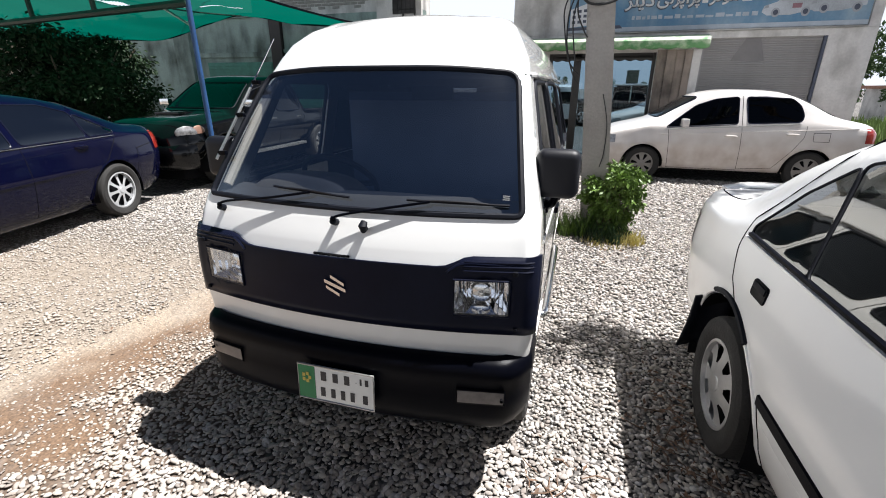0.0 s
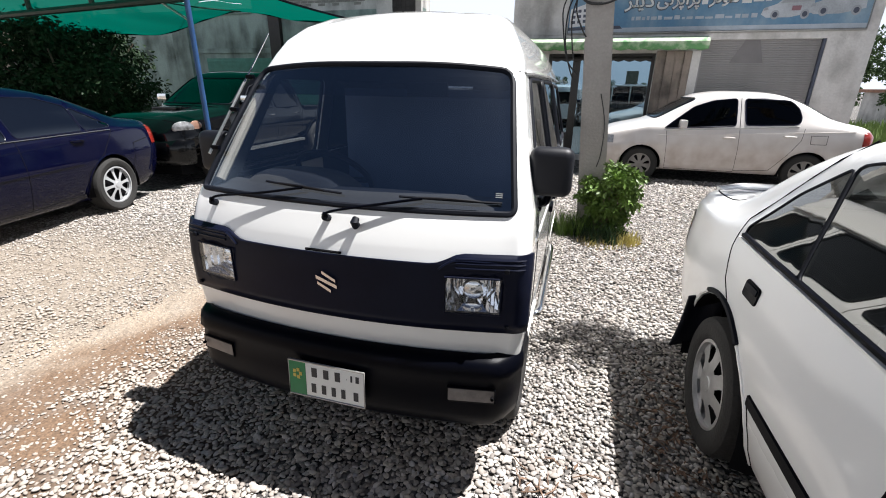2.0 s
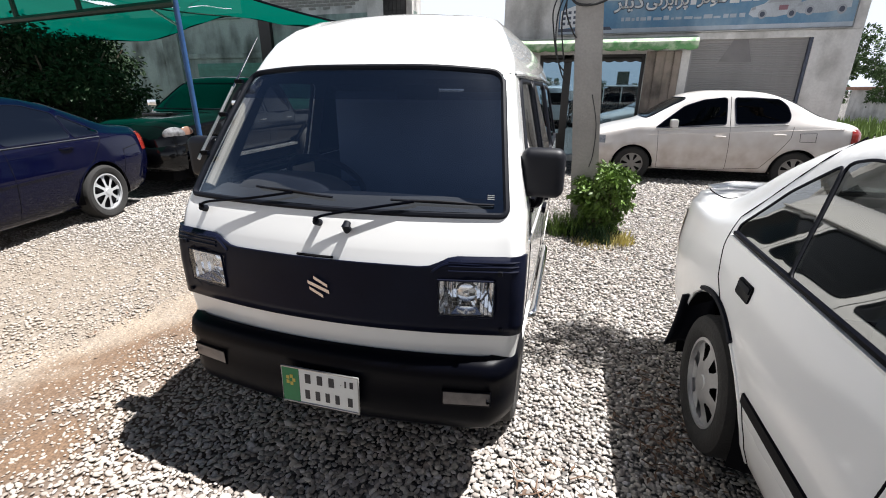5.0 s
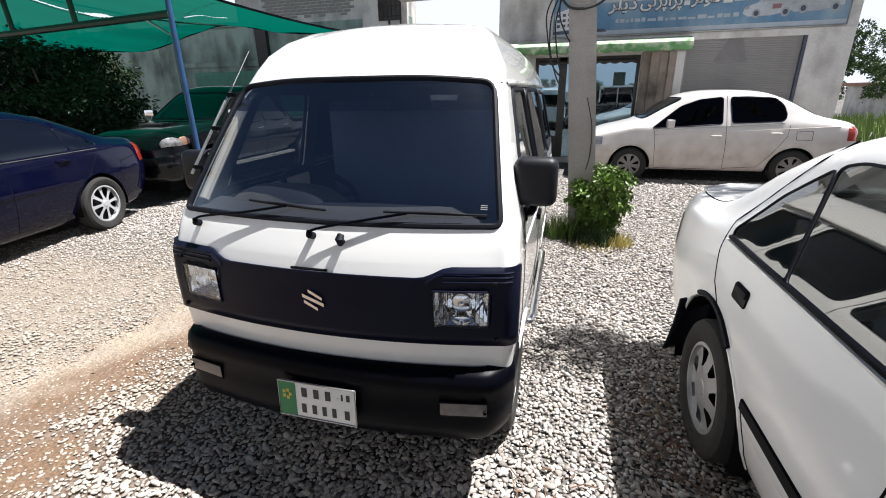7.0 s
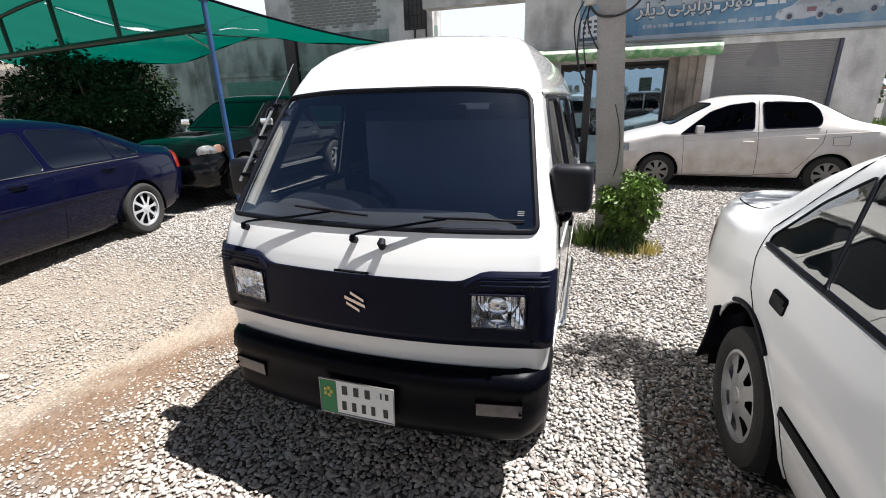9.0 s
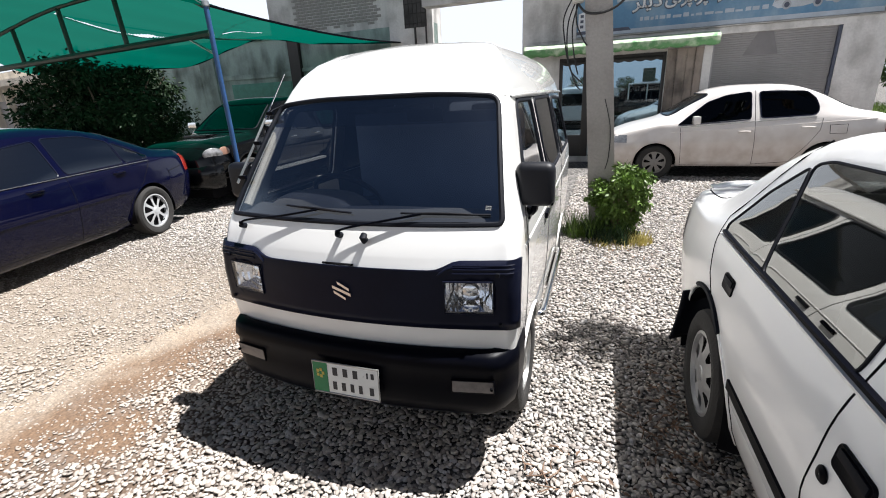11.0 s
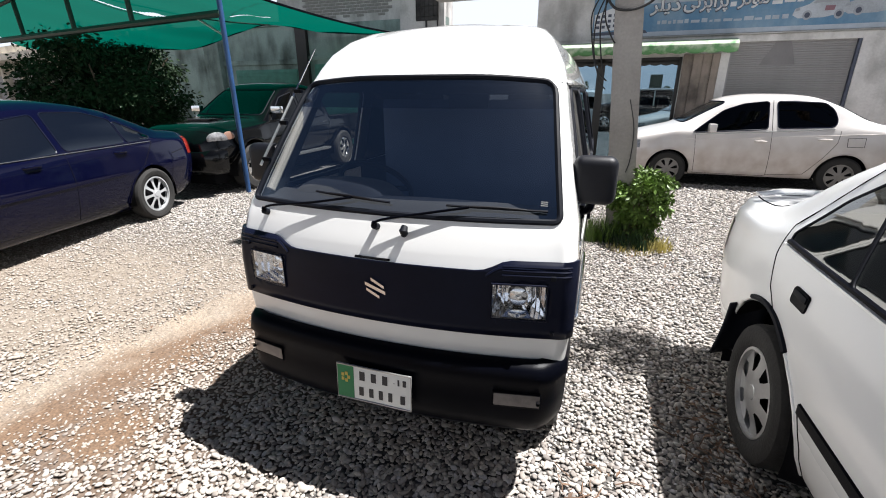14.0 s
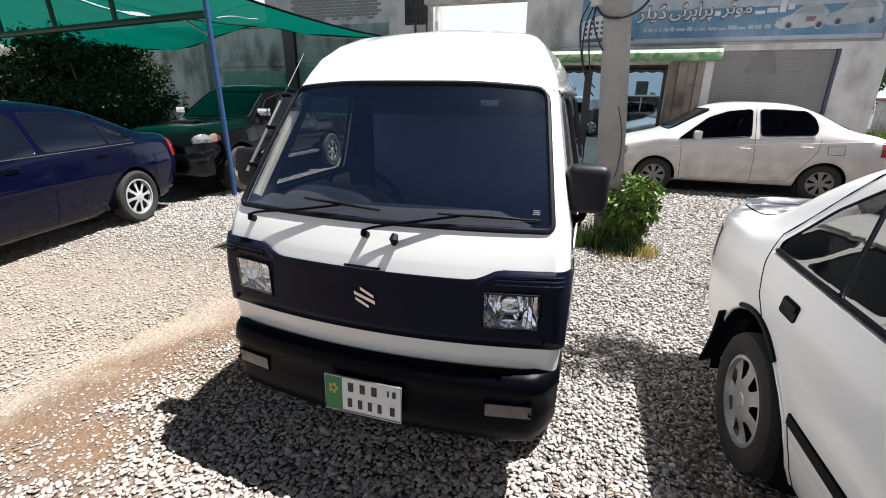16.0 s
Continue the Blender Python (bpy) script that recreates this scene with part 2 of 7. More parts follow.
def tube(pts, r, sides=8, closed=False, bm=None, flat=1.0):
    """A round bar along points; r is one radius or one for each point."""
    bm = bm or bmesh.new()
    p = [Vector(q) for q in pts]
    k = len(p)
    rad = r if isinstance(r, (list, tuple)) else [r] * k
    rows, up = [], None
    for i in range(k):
        a, b = (p[(i - 1) % k], p[(i + 1) % k]) if closed else (p[max(i - 1, 0)], p[min(i + 1, k - 1)])
        d = (b - a).normalized() if (b - a).length > 1e-9 else Vector((0, 0, 1))
        if up is None:
            up = d.orthogonal().normalized()
        up = (up - d * up.dot(d))
        up = up.normalized() if up.length > 1e-6 else d.orthogonal().normalized()
        side = d.cross(up)
        rows.append([bm.verts.new(p[i] + rad[i] * (math.cos(2 * math.pi * s / sides) * up * flat + math.sin(2 * math.pi * s / sides) * side)) for s in range(sides)])
    for i in range(k if closed else k - 1):
        a, b = rows[i], rows[(i + 1) % k]
        for s in range(sides):
            bm.faces.new((a[s], a[(s + 1) % sides], b[(s + 1) % sides], b[s]))
    if not closed:
        bm.faces.new(rows[0][::-1]), bm.faces.new(rows[-1])
    return bm


def lathe(profile, seg=40, axis="x", bm=None):
    """Turns a profile of (radius, along) about an axis."""
    rows = []
    for s in range(seg):
        a = 2 * math.pi * s / seg
        c, n = math.cos(a), math.sin(a)
        rows.append([Vector((h, r * c, r * n)) if axis == "x" else Vector((r * c, r * n, h)) for r, h in profile])
    bm = bm or bmesh.new()
    vs = [[bm.verts.new(p) for p in r] for r in rows]
    for i in range(seg):
        a, b = vs[i], vs[(i + 1) % seg]
        for k in range(len(profile) - 1):
            bm.faces.new((a[k], b[k], b[k + 1], a[k + 1]))
    bmesh.ops.remove_doubles(bm, verts=bm.verts, dist=1e-5)
    return bm


def rpoly(pts, r, n=4):
    """A convex outline with rounded corners, of one radius or one for each."""
    out, k = [], len(pts)
    radii = r if isinstance(r, (list, tuple)) else [r] * k
    for i in range(k):
        r = radii[i]
        a, b, c = (Vector(pts[(i + o) % k]) for o in (-1, 0, 1))
        u, v = (a - b), (c - b)
        d = min(r, 0.45 * u.length, 0.45 * v.length)
        s, e = b + u.normalized() * d, b + v.normalized() * d
        for j in range(n + 1):
            t = j / n
            out.append((1 - t) ** 2 * s + 2 * t * (1 - t) * b + t * t * e)
    return out


def carve(bm, poly, axis, side, keep=False, facing=0.1, near=None):
    """Cuts a convex outline into a shell, seen along x or y, and gives the piece as a mesh of its own."""
    a0 = 1 if axis == "x" else 0
    ax = 0 if axis == "x" else 1
    poly = [Vector(p) for p in poly]
    lo = [min(p[i] for p in poly) - 0.01 for i in (0, 1)]
    hi = [max(p[i] for p in poly) + 0.01 for i in (0, 1)]
    mid = sum(poly, Vector((0, 0))) / len(poly)

    def pick():
        out = []
        for f in bm.faces:
            if f.normal[ax] * side < facing:
                continue
            us, zs = [v.co[a0] for v in f.verts], [v.co.z for v in f.verts]
            if max(us) < lo[0] or min(us) > hi[0] or max(zs) < lo[1] or min(zs) > hi[1]:
                continue
            if near and not near(f.calc_center_median()):
                continue
            out.append(f)
        return out

    bm.normal_update()
    for p, q in zip(poly, poly[1:] + poly[:1]):
        d = q - p
        if d.length < 1e-5:
            continue
        nn = Vector((d[1], -d[0]))
        co, no = Vector((0, 0, 0)), Vector((0, 0, 0))
        co[a0], co.z, no[a0], no.z = p[0], p[1], nn[0], nn[1]
        fs = pick()
        bmesh.ops.bisect_plane(bm, geom=list({v for f in fs for v in f.verts}) + list({e for f in fs for e in f.edges}) + fs, dist=1e-5, plane_co=co, plane_no=no)
        bm.normal_update()

    def inside(c):
        u = Vector((c[a0], c.z))
        for p, q in zip(poly, poly[1:] + poly[:1]):
            d = q - p
            s = d[0] * (u[1] - p[1]) - d[1] * (u[0] - p[0])
            w = d[0] * (mid[1] - p[1]) - d[1] * (mid[0] - p[0])
            if s * w < -1e-12:
                return False
        return True

    got = [f for f in pick() if inside(f.calc_center_median())]
    out, made = bmesh.new(), {}
    for f in got:
        out.faces.new([made.setdefault(v, out.verts.new(v.co)) if v not in made else made[v] for v in f.verts])
    if not keep:
        bmesh.ops.delete(bm, geom=got, context="FACES")
    out.normal_update()
    loose = [v for v in out.verts if not v.link_faces]
    for v in loose:
        out.verts.remove(v)
    return out


def merge(into, other):
    made = {v: into.verts.new(v.co) for v in other.verts}
    for f in other.faces:
        into.faces.new([made[v] for v in f.verts])
    return into


def rim_loop(bm):
    """The points round the edge of an open mesh, in order."""
    edges = [e for e in bm.edges if len(e.link_faces) == 1]
    nxt = {}
    for e in edges:
        for v in e.verts:
            nxt.setdefault(v, []).append(e.other_vert(v))
    if not nxt:
        return []
    start = next(iter(nxt))
    loop, prev, cur = [start.co.copy()], None, start
    for _ in range(len(edges) + 2):
        ways = [v for v in nxt[cur] if v is not prev]
        if not ways:
            break
        prev, cur = cur, ways[0]
        if cur is start:
            break
        loop.append(cur.co.copy())
    out = []
    for p in loop:
        if not out or (p - out[-1]).length > 0.006:
            out.append(p)
    return out


def thick(ob, t, offset=-1.0):
    md = ob.modifiers.new("thickness", "SOLIDIFY")
    md.thickness, md.offset = t, offset
    return ob


def pane(name, bm, mat, parent, seal=0.009, seal_mat=None, label=""):
    """A pane of glass with the rubber seal round it."""
    loop = rim_loop(bm)
    ob = part(name, bm, mat, parent, label, smooth=60)
    if seal and len(loop) > 4:
        part("seal", tube(loop, seal, 6, True), seal_mat or M_RUBBER, ob)
    return ob


def spokes(r0, r1, n, slot, y, depth, bm=None):
    """A wheel face with n slots between r0 and r1."""
    bm = bm or bmesh.new()
    per = 10
    radii = [0.0, r0 * 0.4, r0, r0 + 0.3 * (r1 - r0), r0 + 0.75 * (r1 - r0), r1, r1 + 0.02]
    dish = [0.0, 0.004, 0.002, -0.006, -0.012, -0.01, -depth]
    cut = math.ceil(slot * per)
    narrow = [1, 1, 0.45, 0.88, 1, 0.8, 1]

    def turn(k, f):
        """The angle of a point, drawn towards the middle of its slot."""
        j = k % per
        return 2 * math.pi * (k - j + (cut / 2 + (j - cut / 2) * f if j <= cut else j)) / (n * per)
    vs = [[bm.verts.new((y + h, r * math.cos(turn(k, f)), r * math.sin(turn(k, f)))) for k in range(n * per)] for r, h, f in zip(radii, dish, narrow)]
    for i in range(len(radii) - 1):
        for k in range(n * per):
            if (k % per) < cut and 2 <= i <= 4:
                continue
            q = (k + 1) % (n * per)
            if i == 0:
                if k % 2 == 0:
                    bm.faces.new((vs[0][k], vs[1][k], vs[1][q], vs[1][(q + 1) % (n * per)]))
                continue
            bm.faces.new((vs[i][k], vs[i + 1][k], vs[i + 1][q], vs[i][q]))
    bmesh.ops.remove_doubles(bm, verts=bm.verts, dist=1e-5)
    return bm


def wheel(parent, x, y, r, width, n=7, slot=0.5, rim=0.62, mat=None, hub=0.34, sub=True):
    """A wheel whose outer face looks along the side of x."""
    s = 1 if x > 0 else -1
    hold = Matrix.Translation((x, y, r)) @ Matrix.Diagonal((s, 1, 1, 1))
    w = width / 2
    rr = r * rim
    prof = [(rr * 0.98, -w * 0.8), (rr * 1.05, -w * 0.95), (r * 0.9, -w), (r * 0.97, -w * 0.85), (r, -w * 0.6), (r, w * 0.6), (r * 0.97, w * 0.85), (r * 0.9, w), (rr * 1.1, w * 0.96), (rr * 1.0, w * 0.8), (rr * 0.97, w * 0.3), (rr * 0.95, -w * 0.8)]
    bm = lathe(prof, 44)
    bm.transform(hold)
    tyre = part("tyre", bm, M_TYRE, parent)
    bm = lathe([(rr * 0.99, w * 0.72), (rr * 1.0, w * 0.84), (rr * 0.93, w * 0.86), (rr * 0.91, w * 0.3), (rr * 0.9, -w * 0.5)], 44)
    spokes(rr * hub, rr * 0.88, n, slot, w * 0.78, 0.02, bm)
    bm.transform(hold)
    face = part("rim", bm, mat or M_HUB, tyre)
    bm = lathe([(0.001, w * 0.35), (rr * 0.9, w * 0.35), (rr * 0.92, -w * 0.6)], 30)
    bm.transform(hold)
    part("brake_backing", bm, M_DARK, tyre)
    bm = lathe([(0.001, w * 0.88), (rr * 0.16, w * 0.87), (rr * 0.2, w * 0.76)], 20)
    bm.transform(hold)
    part("cap", bm, mat or M_HUB, tyre)
    return tyre


# ---- the van ----
VAN_Z = [  # height, front, rear, half width, front corner, bow
    (0.26, 0.14, 3.02, 0.56, 0.10, 0.05), (0.34, 0.10, 3.06, 0.64, 0.07, 0.07), (0.40, -0.02, 3.07, 0.67, 0.06, 0.07), (0.45, -0.035, 3.08, 0.675, 0.06, 0.07), (0.62, -0.045, 3.09, 0.69, 0.06, 0.07),
    (0.74, -0.05, 3.10, 0.698, 0.05, 0.075), (0.88, -0.05, 3.10, 0.70, 0.05, 0.075), (0.98, -0.043, 3.10, 0.70, 0.055, 0.075), (1.03, -0.026, 3.10, 0.698, 0.06, 0.075), (1.08, -0.002, 3.10, 0.694, 0.06, 0.07),
    (1.125, 0.02, 3.095, 0.69, 0.065, 0.07), (1.25, 0.105, 3.08, 0.660, 0.055, 0.072), (1.40, 0.212, 3.05, 0.627, 0.055, 0.078), (1.54, 0.315, 3.01, 0.596, 0.06, 0.085), (1.62, 0.378, 2.98, 0.578, 0.08, 0.09),
    (1.67, 0.415, 2.96, 0.562, 0.09, 0.09), (1.73, 0.458, 2.93, 0.53, 0.10, 0.09), (1.79, 0.535, 2.88, 0.492, 0.13, 0.09), (1.835, 0.645, 2.82, 0.447, 0.15, 0.09), (1.87, 0.84, 2.72, 0.385, 0.16, 0.08), (1.892, 1.15, 2.6, 0.28, 0.14, 0.06), (1.90, 1.5, 2.4, 0.14, 0.07, 0.03)]


def van_ring(z):
    zs = [r[0] for r in VAN_Z]
    f, b, w, rf, bow = (float(np.interp(z, zs, [r[k] for r in VAN_Z])) for k in range(1, 6))
    rb = min(0.12, 0.4 * w)
    half = []
    for k in range(17):
        x = (w - rf) * k / 16
        half.append(Vector((x, f + bow * (x / (w - rf)) ** 2, z)))
    for k in range(1, 9):
        a = math.pi / 2 * k / 8
        half.append(Vector((w - rf + rf * math.sin(a), f + bow + rf * (1 - math.cos(a)), z)))
    y0, y1 = f + bow + rf, b - rb
    for k in range(1, 41):
        t = k / 40
        half.append(Vector((w + 0.012 * math.sin(math.pi * t) * min(1, w / 0.6), y0 + (y1 - y0) * t, z)))
    for k in range(1, 7):
        a = math.pi / 2 * k / 6
        half.append(Vector((w - rb + rb * math.cos(a), y1 + rb * math.sin(a), z)))
    for k in range(1, 7):
        half.append(Vector(((w - rb) * (1 - k / 6), b, z)))
    return half + [Vector((-p.x, p.y, p.z)) for p in half[-2:0:-1]]


def van_front(x, z, out=0.0):
    """A point on the van's front skin."""
    zs = [r[0] for r in VAN_Z]
    f, w, rf, bow = (float(np.interp(z, zs, [r[k] for r in VAN_Z])) for k in (1, 3, 4, 5))
    k = min(1.0, abs(x) / (w - rf))
    y = f + bow * k * k
    e = min(abs(x) - (w - rf), rf)
    if e > 0:
        y += rf - math.sqrt(max(0, rf * rf - e * e))
    return Vector((x, y - out, z))


def van_side(y, z, out=0.0):
    zs = [r[0] for r in VAN_Z]
    f, b, w, rf, bow = (float(np.interp(z, zs, [r[k] for r in VAN_Z])) for k in range(1, 6))
    t = min(1, max(0, (y - f - bow - rf) / (b - 0.12 - f - bow - rf)))
    return Vector((w + 0.012 * math.sin(math.pi * t) + out, y, z))


def puff(bm, d):
    """Moves a piece out along its own normals."""
    bm.normal_update()
    for v, n in [(v, v.normal.copy()) for v in bm.verts]:
        v.co += n * d
    return bm


def van():
    t = thing("van", pose(0, 0, 0, 0, 0, 1.0), "white high-roofed minivan with a black front panel, parked on gravel", "van")
    zl = sorted(set([r[0] for r in VAN_Z] + [round(0.26 + 0.04 * k, 3) for k in range(34)] + [1.64, 1.70, 1.76, 1.81, 1.855, 1.882]))
    bm = skin([van_ring(z) for z in zl], True, (True, True))
    bmesh.ops.recalc_face_normals(bm, faces=bm.faces)
    # glass
    ws = carve(bm, rpoly([(-0.638, 1.142), (0.630, 1.142), (0.545, 1.602), (0.30, 1.622), (-0.30, 1.622), (-0.556, 1.604)], (0.02, 0.025, 0.05, 0.12, 0.12, 0.05)), "y", -1)
    wins = []
    for s in (1, -1):
        for pts in ([(0.35, 1.16), (1.02, 1.16), (1.02, 1.575), (0.60, 1.575)], [(1.13, 1.16), (1.90, 1.16), (1.90, 1.575), (1.13, 1.575)], [(2.02, 1.16), (2.86, 1.16), (2.80, 1.55), (2.02, 1.565)]):
            wins.append(carve(bm, rpoly(pts, 0.05), "x", s, facing=0.5))
    back = carve(bm, rpoly([(-0.56, 1.14), (0.56, 1.14), (0.5, 1.56), (-0.5, 1.56)], 0.06), "y", 1)
    for s in (1, -1):
        for yc, rr in ((0.56, 0.315), (2.40, 0.31)):
            arch = [(yc + rr * math.cos(a * math.pi / 12), 0.27 + rr * math.sin(a * math.pi / 12)) for a in range(-5, 18)]
            pc = carve(bm, arch, "x", s, facing=0.4)
            part("wheel_arch_lip", tube([p for p in rim_loop(pc)], 0.009, 6, True), M_VAN, t)
            pc.free()
    # front panel, kept on the skin
    panel = bmesh.new()
    edge = [(0.0, 0.982), (0.365, 0.982), (0.395, 0.986), (0.425, 0.998), (0.455, 1.013), (0.485, 1.019), (0.80, 1.021)]
    for (x0, z0), (x1, z1) in [(p, q) for p, q in zip(edge, edge[1:])]:
        for pts in ([(x0, 0.742), (x1, 0.742), (x1, z1), (x0, z0)], [(-x1, 0.742), (-x0, 0.742), (-x0, z0), (-x1, z1)]):
            pc = carve(bm, pts, "y", -1, keep=True, facing=0.25)
            merge(panel, pc)
            pc.free()
    bmesh.ops.remove_doubles(panel, verts=panel.verts, dist=1e-4)
    for s in (1, -1):
        hole = rpoly([(s * 0.521 - 0.093, 0.815), (s * 0.521 + 0.093, 0.815), (s * 0.521 + 0.093, 0.943), (s * 0.521 - 0.093, 0.943)], 0.012, 2)
        for shell in (bm, panel):
            carve(shell, hole, "y", -1, facing=0.2, near=lambda c: c.y < 0.3).free()
    body = thick(part("body", bm, M_VAN, t, smooth=40), 0.018)
    body.data.materials.append(M_LINING)
    body.modifiers["thickness"].material_offset = 1
    puff(panel, 0.012)
    pn = thick(part("front_panel", panel, M_PANEL, t, "satin black plastic front panel"), 0.016)
    # windscreen with a darker band at its top
    band = carve(ws, [(-0.7, 1.51), (0.7, 1.51), (0.7, 1.70), (-0.7, 1.70)], "y", -1, keep=True)
    loop = rim_loop(ws)
    screen = part("windscreen", ws, M_GLASS_VAN, t, "tinted curved windscreen", smooth=60)
    part("windscreen_seal", tube(loop, 0.0115, 8, True), M_RUBBER, screen, "black rubber windscreen seal")
    part("sun_band", puff(band, -0.008), M_GLASS_BAND, screen, "dark tinted sun band")
    for k, w in enumerate(wins):
        pane("side_window", w, M_CLEAR if k % 3 == 0 else M_TINT_DARK, t, 0.011)
    pane("rear_window", back, M_TINT, t, 0.012)
    # drip rail over the side windows, door seams, belt crease
    for s in (1, -1):
        rail = [van_side(y, 1.60 + 0.006 * math.sin(y), 0.008) for y in np.linspace(0.62, 2.95, 24)]
        rail = [Vector((0.578, 0.53, 1.60))] + rail
        part("drip_rail", tube([Vector((s * p.x, p.y, p.z)) for p in rail], 0.012, 8, flat=0.7), M_VAN, body)
        seams = [[(0.30, 0.36), (0.29, 1.13), (0.62, 1.58)], [(1.06, 0.36), (1.06, 1.585)], [(1.96, 0.36), (1.96, 1.585)], [(0.30, 0.36), (1.96, 0.36)], [(0.62, 1.585), (1.96, 1.585)]]
        for sm in seams:
            pts = []
            for a, b in zip(sm, sm[1:]):
                pts += [(a[0] + (b[0] - a[0]) * k / 16, a[1] + (b[1] - a[1]) * k / 16) for k in range(17)]
            part("door_seam", tube([Vector((s * p.x, p.y, p.z)) for p in (van_side(y, z, -0.001) for y, z in pts)], 0.0035, 5), M_DARK, body)
        part("belt_crease", tube([Vector((s * p.x, p.y, p.z)) for p in (van_side(y, 1.02, -0.004) for y in np.linspace(0.22, 2.9, 30))], 0.009, 8), M_VAN, body)
        for y0 in (0.90, 1.18):
            h = van_side(y0, 1.0, 0.0)
            part("door_handle", boxed((h.x - 0.005, y0 - 0.06, 0.97), (h.x + 0.018, y0 + 0.06, 1.0), 0.006) if s > 0 else boxed((-h.x - 0.018, y0 - 0.06, 0.97), (-h.x + 0.005, y0 + 0.06, 1.0), 0.006), M_PLASTIC, body)
        # pillar joint line from windscreen top corner
        part("pillar_joint", tube([Vector((s * p.x, p.y, p.z)) for p in (van_front(0.565, 1.60, 0.0), van_front(0.585, 1.597, 0.0), Vector((0.582, 0.53, 1.592)))], 0.003, 5), M_DARK, body)
        # chrome step bar
        part("step_bar", tube(spline([(s * 0.66, 0.90, 0.36), (s * 0.70, 0.93, 0.37), (s * 0.708, 1.1, 0.372), (s * 0.708, 1.9, 0.372), (s * 0.70, 2.05, 0.375), (s * 0.66, 2.08, 0.36)], 6), 0.021, 12), M_CHROME, t, "polished steel side step bar")
        # mirrors
        mirror = part("wing_mirror", pebble((s * 0.725 - 0.078, 0.262, 1.172), (s * 0.725 + 0.078, 0.345, 1.348), 0.034), M_CASE, t, "large black plastic wing mirror")
        part("mirror_glass", boxed((s * 0.725 - 0.062, 0.3455, 1.19), (s * 0.725 + 0.062, 0.349, 1.33), 0.001), M_CHROME, mirror)
        part("mirror_arm", tube(spline([(s * 0.725, 0.31, 1.18), (s * 0.715, 0.32, 1.145), (s * 0.69, 0.35, 1.13), (s * 0.672, 0.37, 1.13)], 4), 0.016, 8), M_PLASTIC, mirror)
        part("mirror_foot", boxed((s * 0.683 - 0.02, 0.33, 1.10), (s * 0.683 + 0.02, 0.41, 1.155), 0.012), M_PLASTIC, mirror)
    # bumper
    def bump_ring(z, out, w):
        rows = []
        for k in range(41):
            x = -w + 2 * w * k / 40
            e = abs(x) / w
            rows.append(Vector((x, -0.055 - out + 0.075 * e * e + (0.10 * max(0, (e - 0.86) / 0.14) ** 2.2), z)))
        y = rows[-1].y
        return [Vector((-w, y0, z)) for y0 in np.linspace(0.24, y + 0.03, 6)] + rows + [Vector((w, y0, z)) for y0 in np.linspace(y + 0.03, 0.24, 6)]
    prof = [(0.655, 0.0, 0.672), (0.648, 0.035, 0.69), (0.63, 0.052, 0.70), (0.59, 0.058, 0.704), (0.565, 0.046, 0.70), (0.50, 0.05, 0.70), (0.43, 0.052, 0.696), (0.38, 0.04, 0.685), (0.35, 0.015, 0.665), (0.345, -0.04, 0.64)]
    bump = part("front_bumper", skin([bump_ring(*p) for p in prof], False), M_PLASTIC, t, "black plastic front bumper", smooth=50)
    # dark underside
    part("underbody", boxed((-0.60, 0.26, 0.17), (0.60, 2.95, 0.34), 0.02), M_DARK, t)
    part("front_valance", boxed((-0.56, 0.16, 0.23), (0.56, 0.30, 0.42), 0.02), M_DARK, t)
    # fog lamps
    for s in (1, -1):
        a = Vector((s * 0.540, -0.0595, 0.512))
        m = Matrix.Translation(a) @ Matrix.Rotation(s * 0.18, 4, "Z")
        lamp = part("bumper_lamp", boxed((-0.083, -0.004, -0.026), (0.083, 0.03, 0.026), 0.005, m), M_FOGLENS, t, "milky rectangular bumper lamp")
        part("lamp_surround", tube([m @ Vector(p) for p in ((-0.085, 0, -0.028), (0.085, 0, -0.028), (0.085, 0, 0.028), (-0.085, 0, 0.028))], 0.0045, 6, True), M_PLASTIC, lamp)
        part("screw", lathe([(0.001, 0.0), (0.006, 0.0), (0.006, 0.01)], 10, "z"), M_DARK, lamp).matrix_local = m @ Matrix.Translation((s * 0.075, -0.008, 0)) @ Matrix.Rotation(math.pi / 2, 4, "X")
    # headlamps: recess frame, reflector with facets, bulb, lens
    for s in (1, -1):
        yaw = Matrix.Rotation(s * 0.19, 4, "Z")
        m = Matrix.Translation((s * 0.521, van_front(0.519, 0.88, 0.009).y, 0.879)) @ yaw
        # fluted side walls, plain floor and ceiling, a flat back round the bulb
        refl = bmesh.new()
        hw, hh, bw, bh, dp = 0.091, 0.062, 0.036, 0.036, 0.075
        for e in (1, -1):
            for k in range(4):
                row = []
                for u, b in ((k / 4, 0.0), ((k + 0.5) / 4, 0.004), ((k + 1) / 4, 0.0)):
                    row.append([refl.verts.new(m @ Vector((e * (hw + (bw - hw) * u + b), 0.004 + dp * u, z * (hh + (bh - hh) * u)))) for z in (-1, 1)])
                for p, q in zip(row, row[1:]):
                    refl.faces.new((p[0], q[0], q[1], p[1]))
            vs = [refl.verts.new(m @ Vector(q)) for q in ((-hw, 0.004, e * hh), (hw, 0.004, e * hh), (bw, 0.004 + dp, e * bh), (-bw, 0.004 + dp, e * bh))]
            refl.faces.new(vs)
        back_rows = []
        for k, depth in ((1.0, 0.004 + dp), (0.8, 0.090), (0.5, 0.100), (0.15, 0.104)):
            back_rows.append([])
            for j in range(24):
                a = 2 * math.pi * (j + 0.5) / 24
                q = (abs(math.cos(a)) ** 12 + abs(math.sin(a)) ** 12) ** (-1 / 12) if k == 1.0 else 1.0
                back_rows[-1].append(m @ Vector((bw * k * q * math.cos(a), depth, bh * k * q * math.sin(a))))
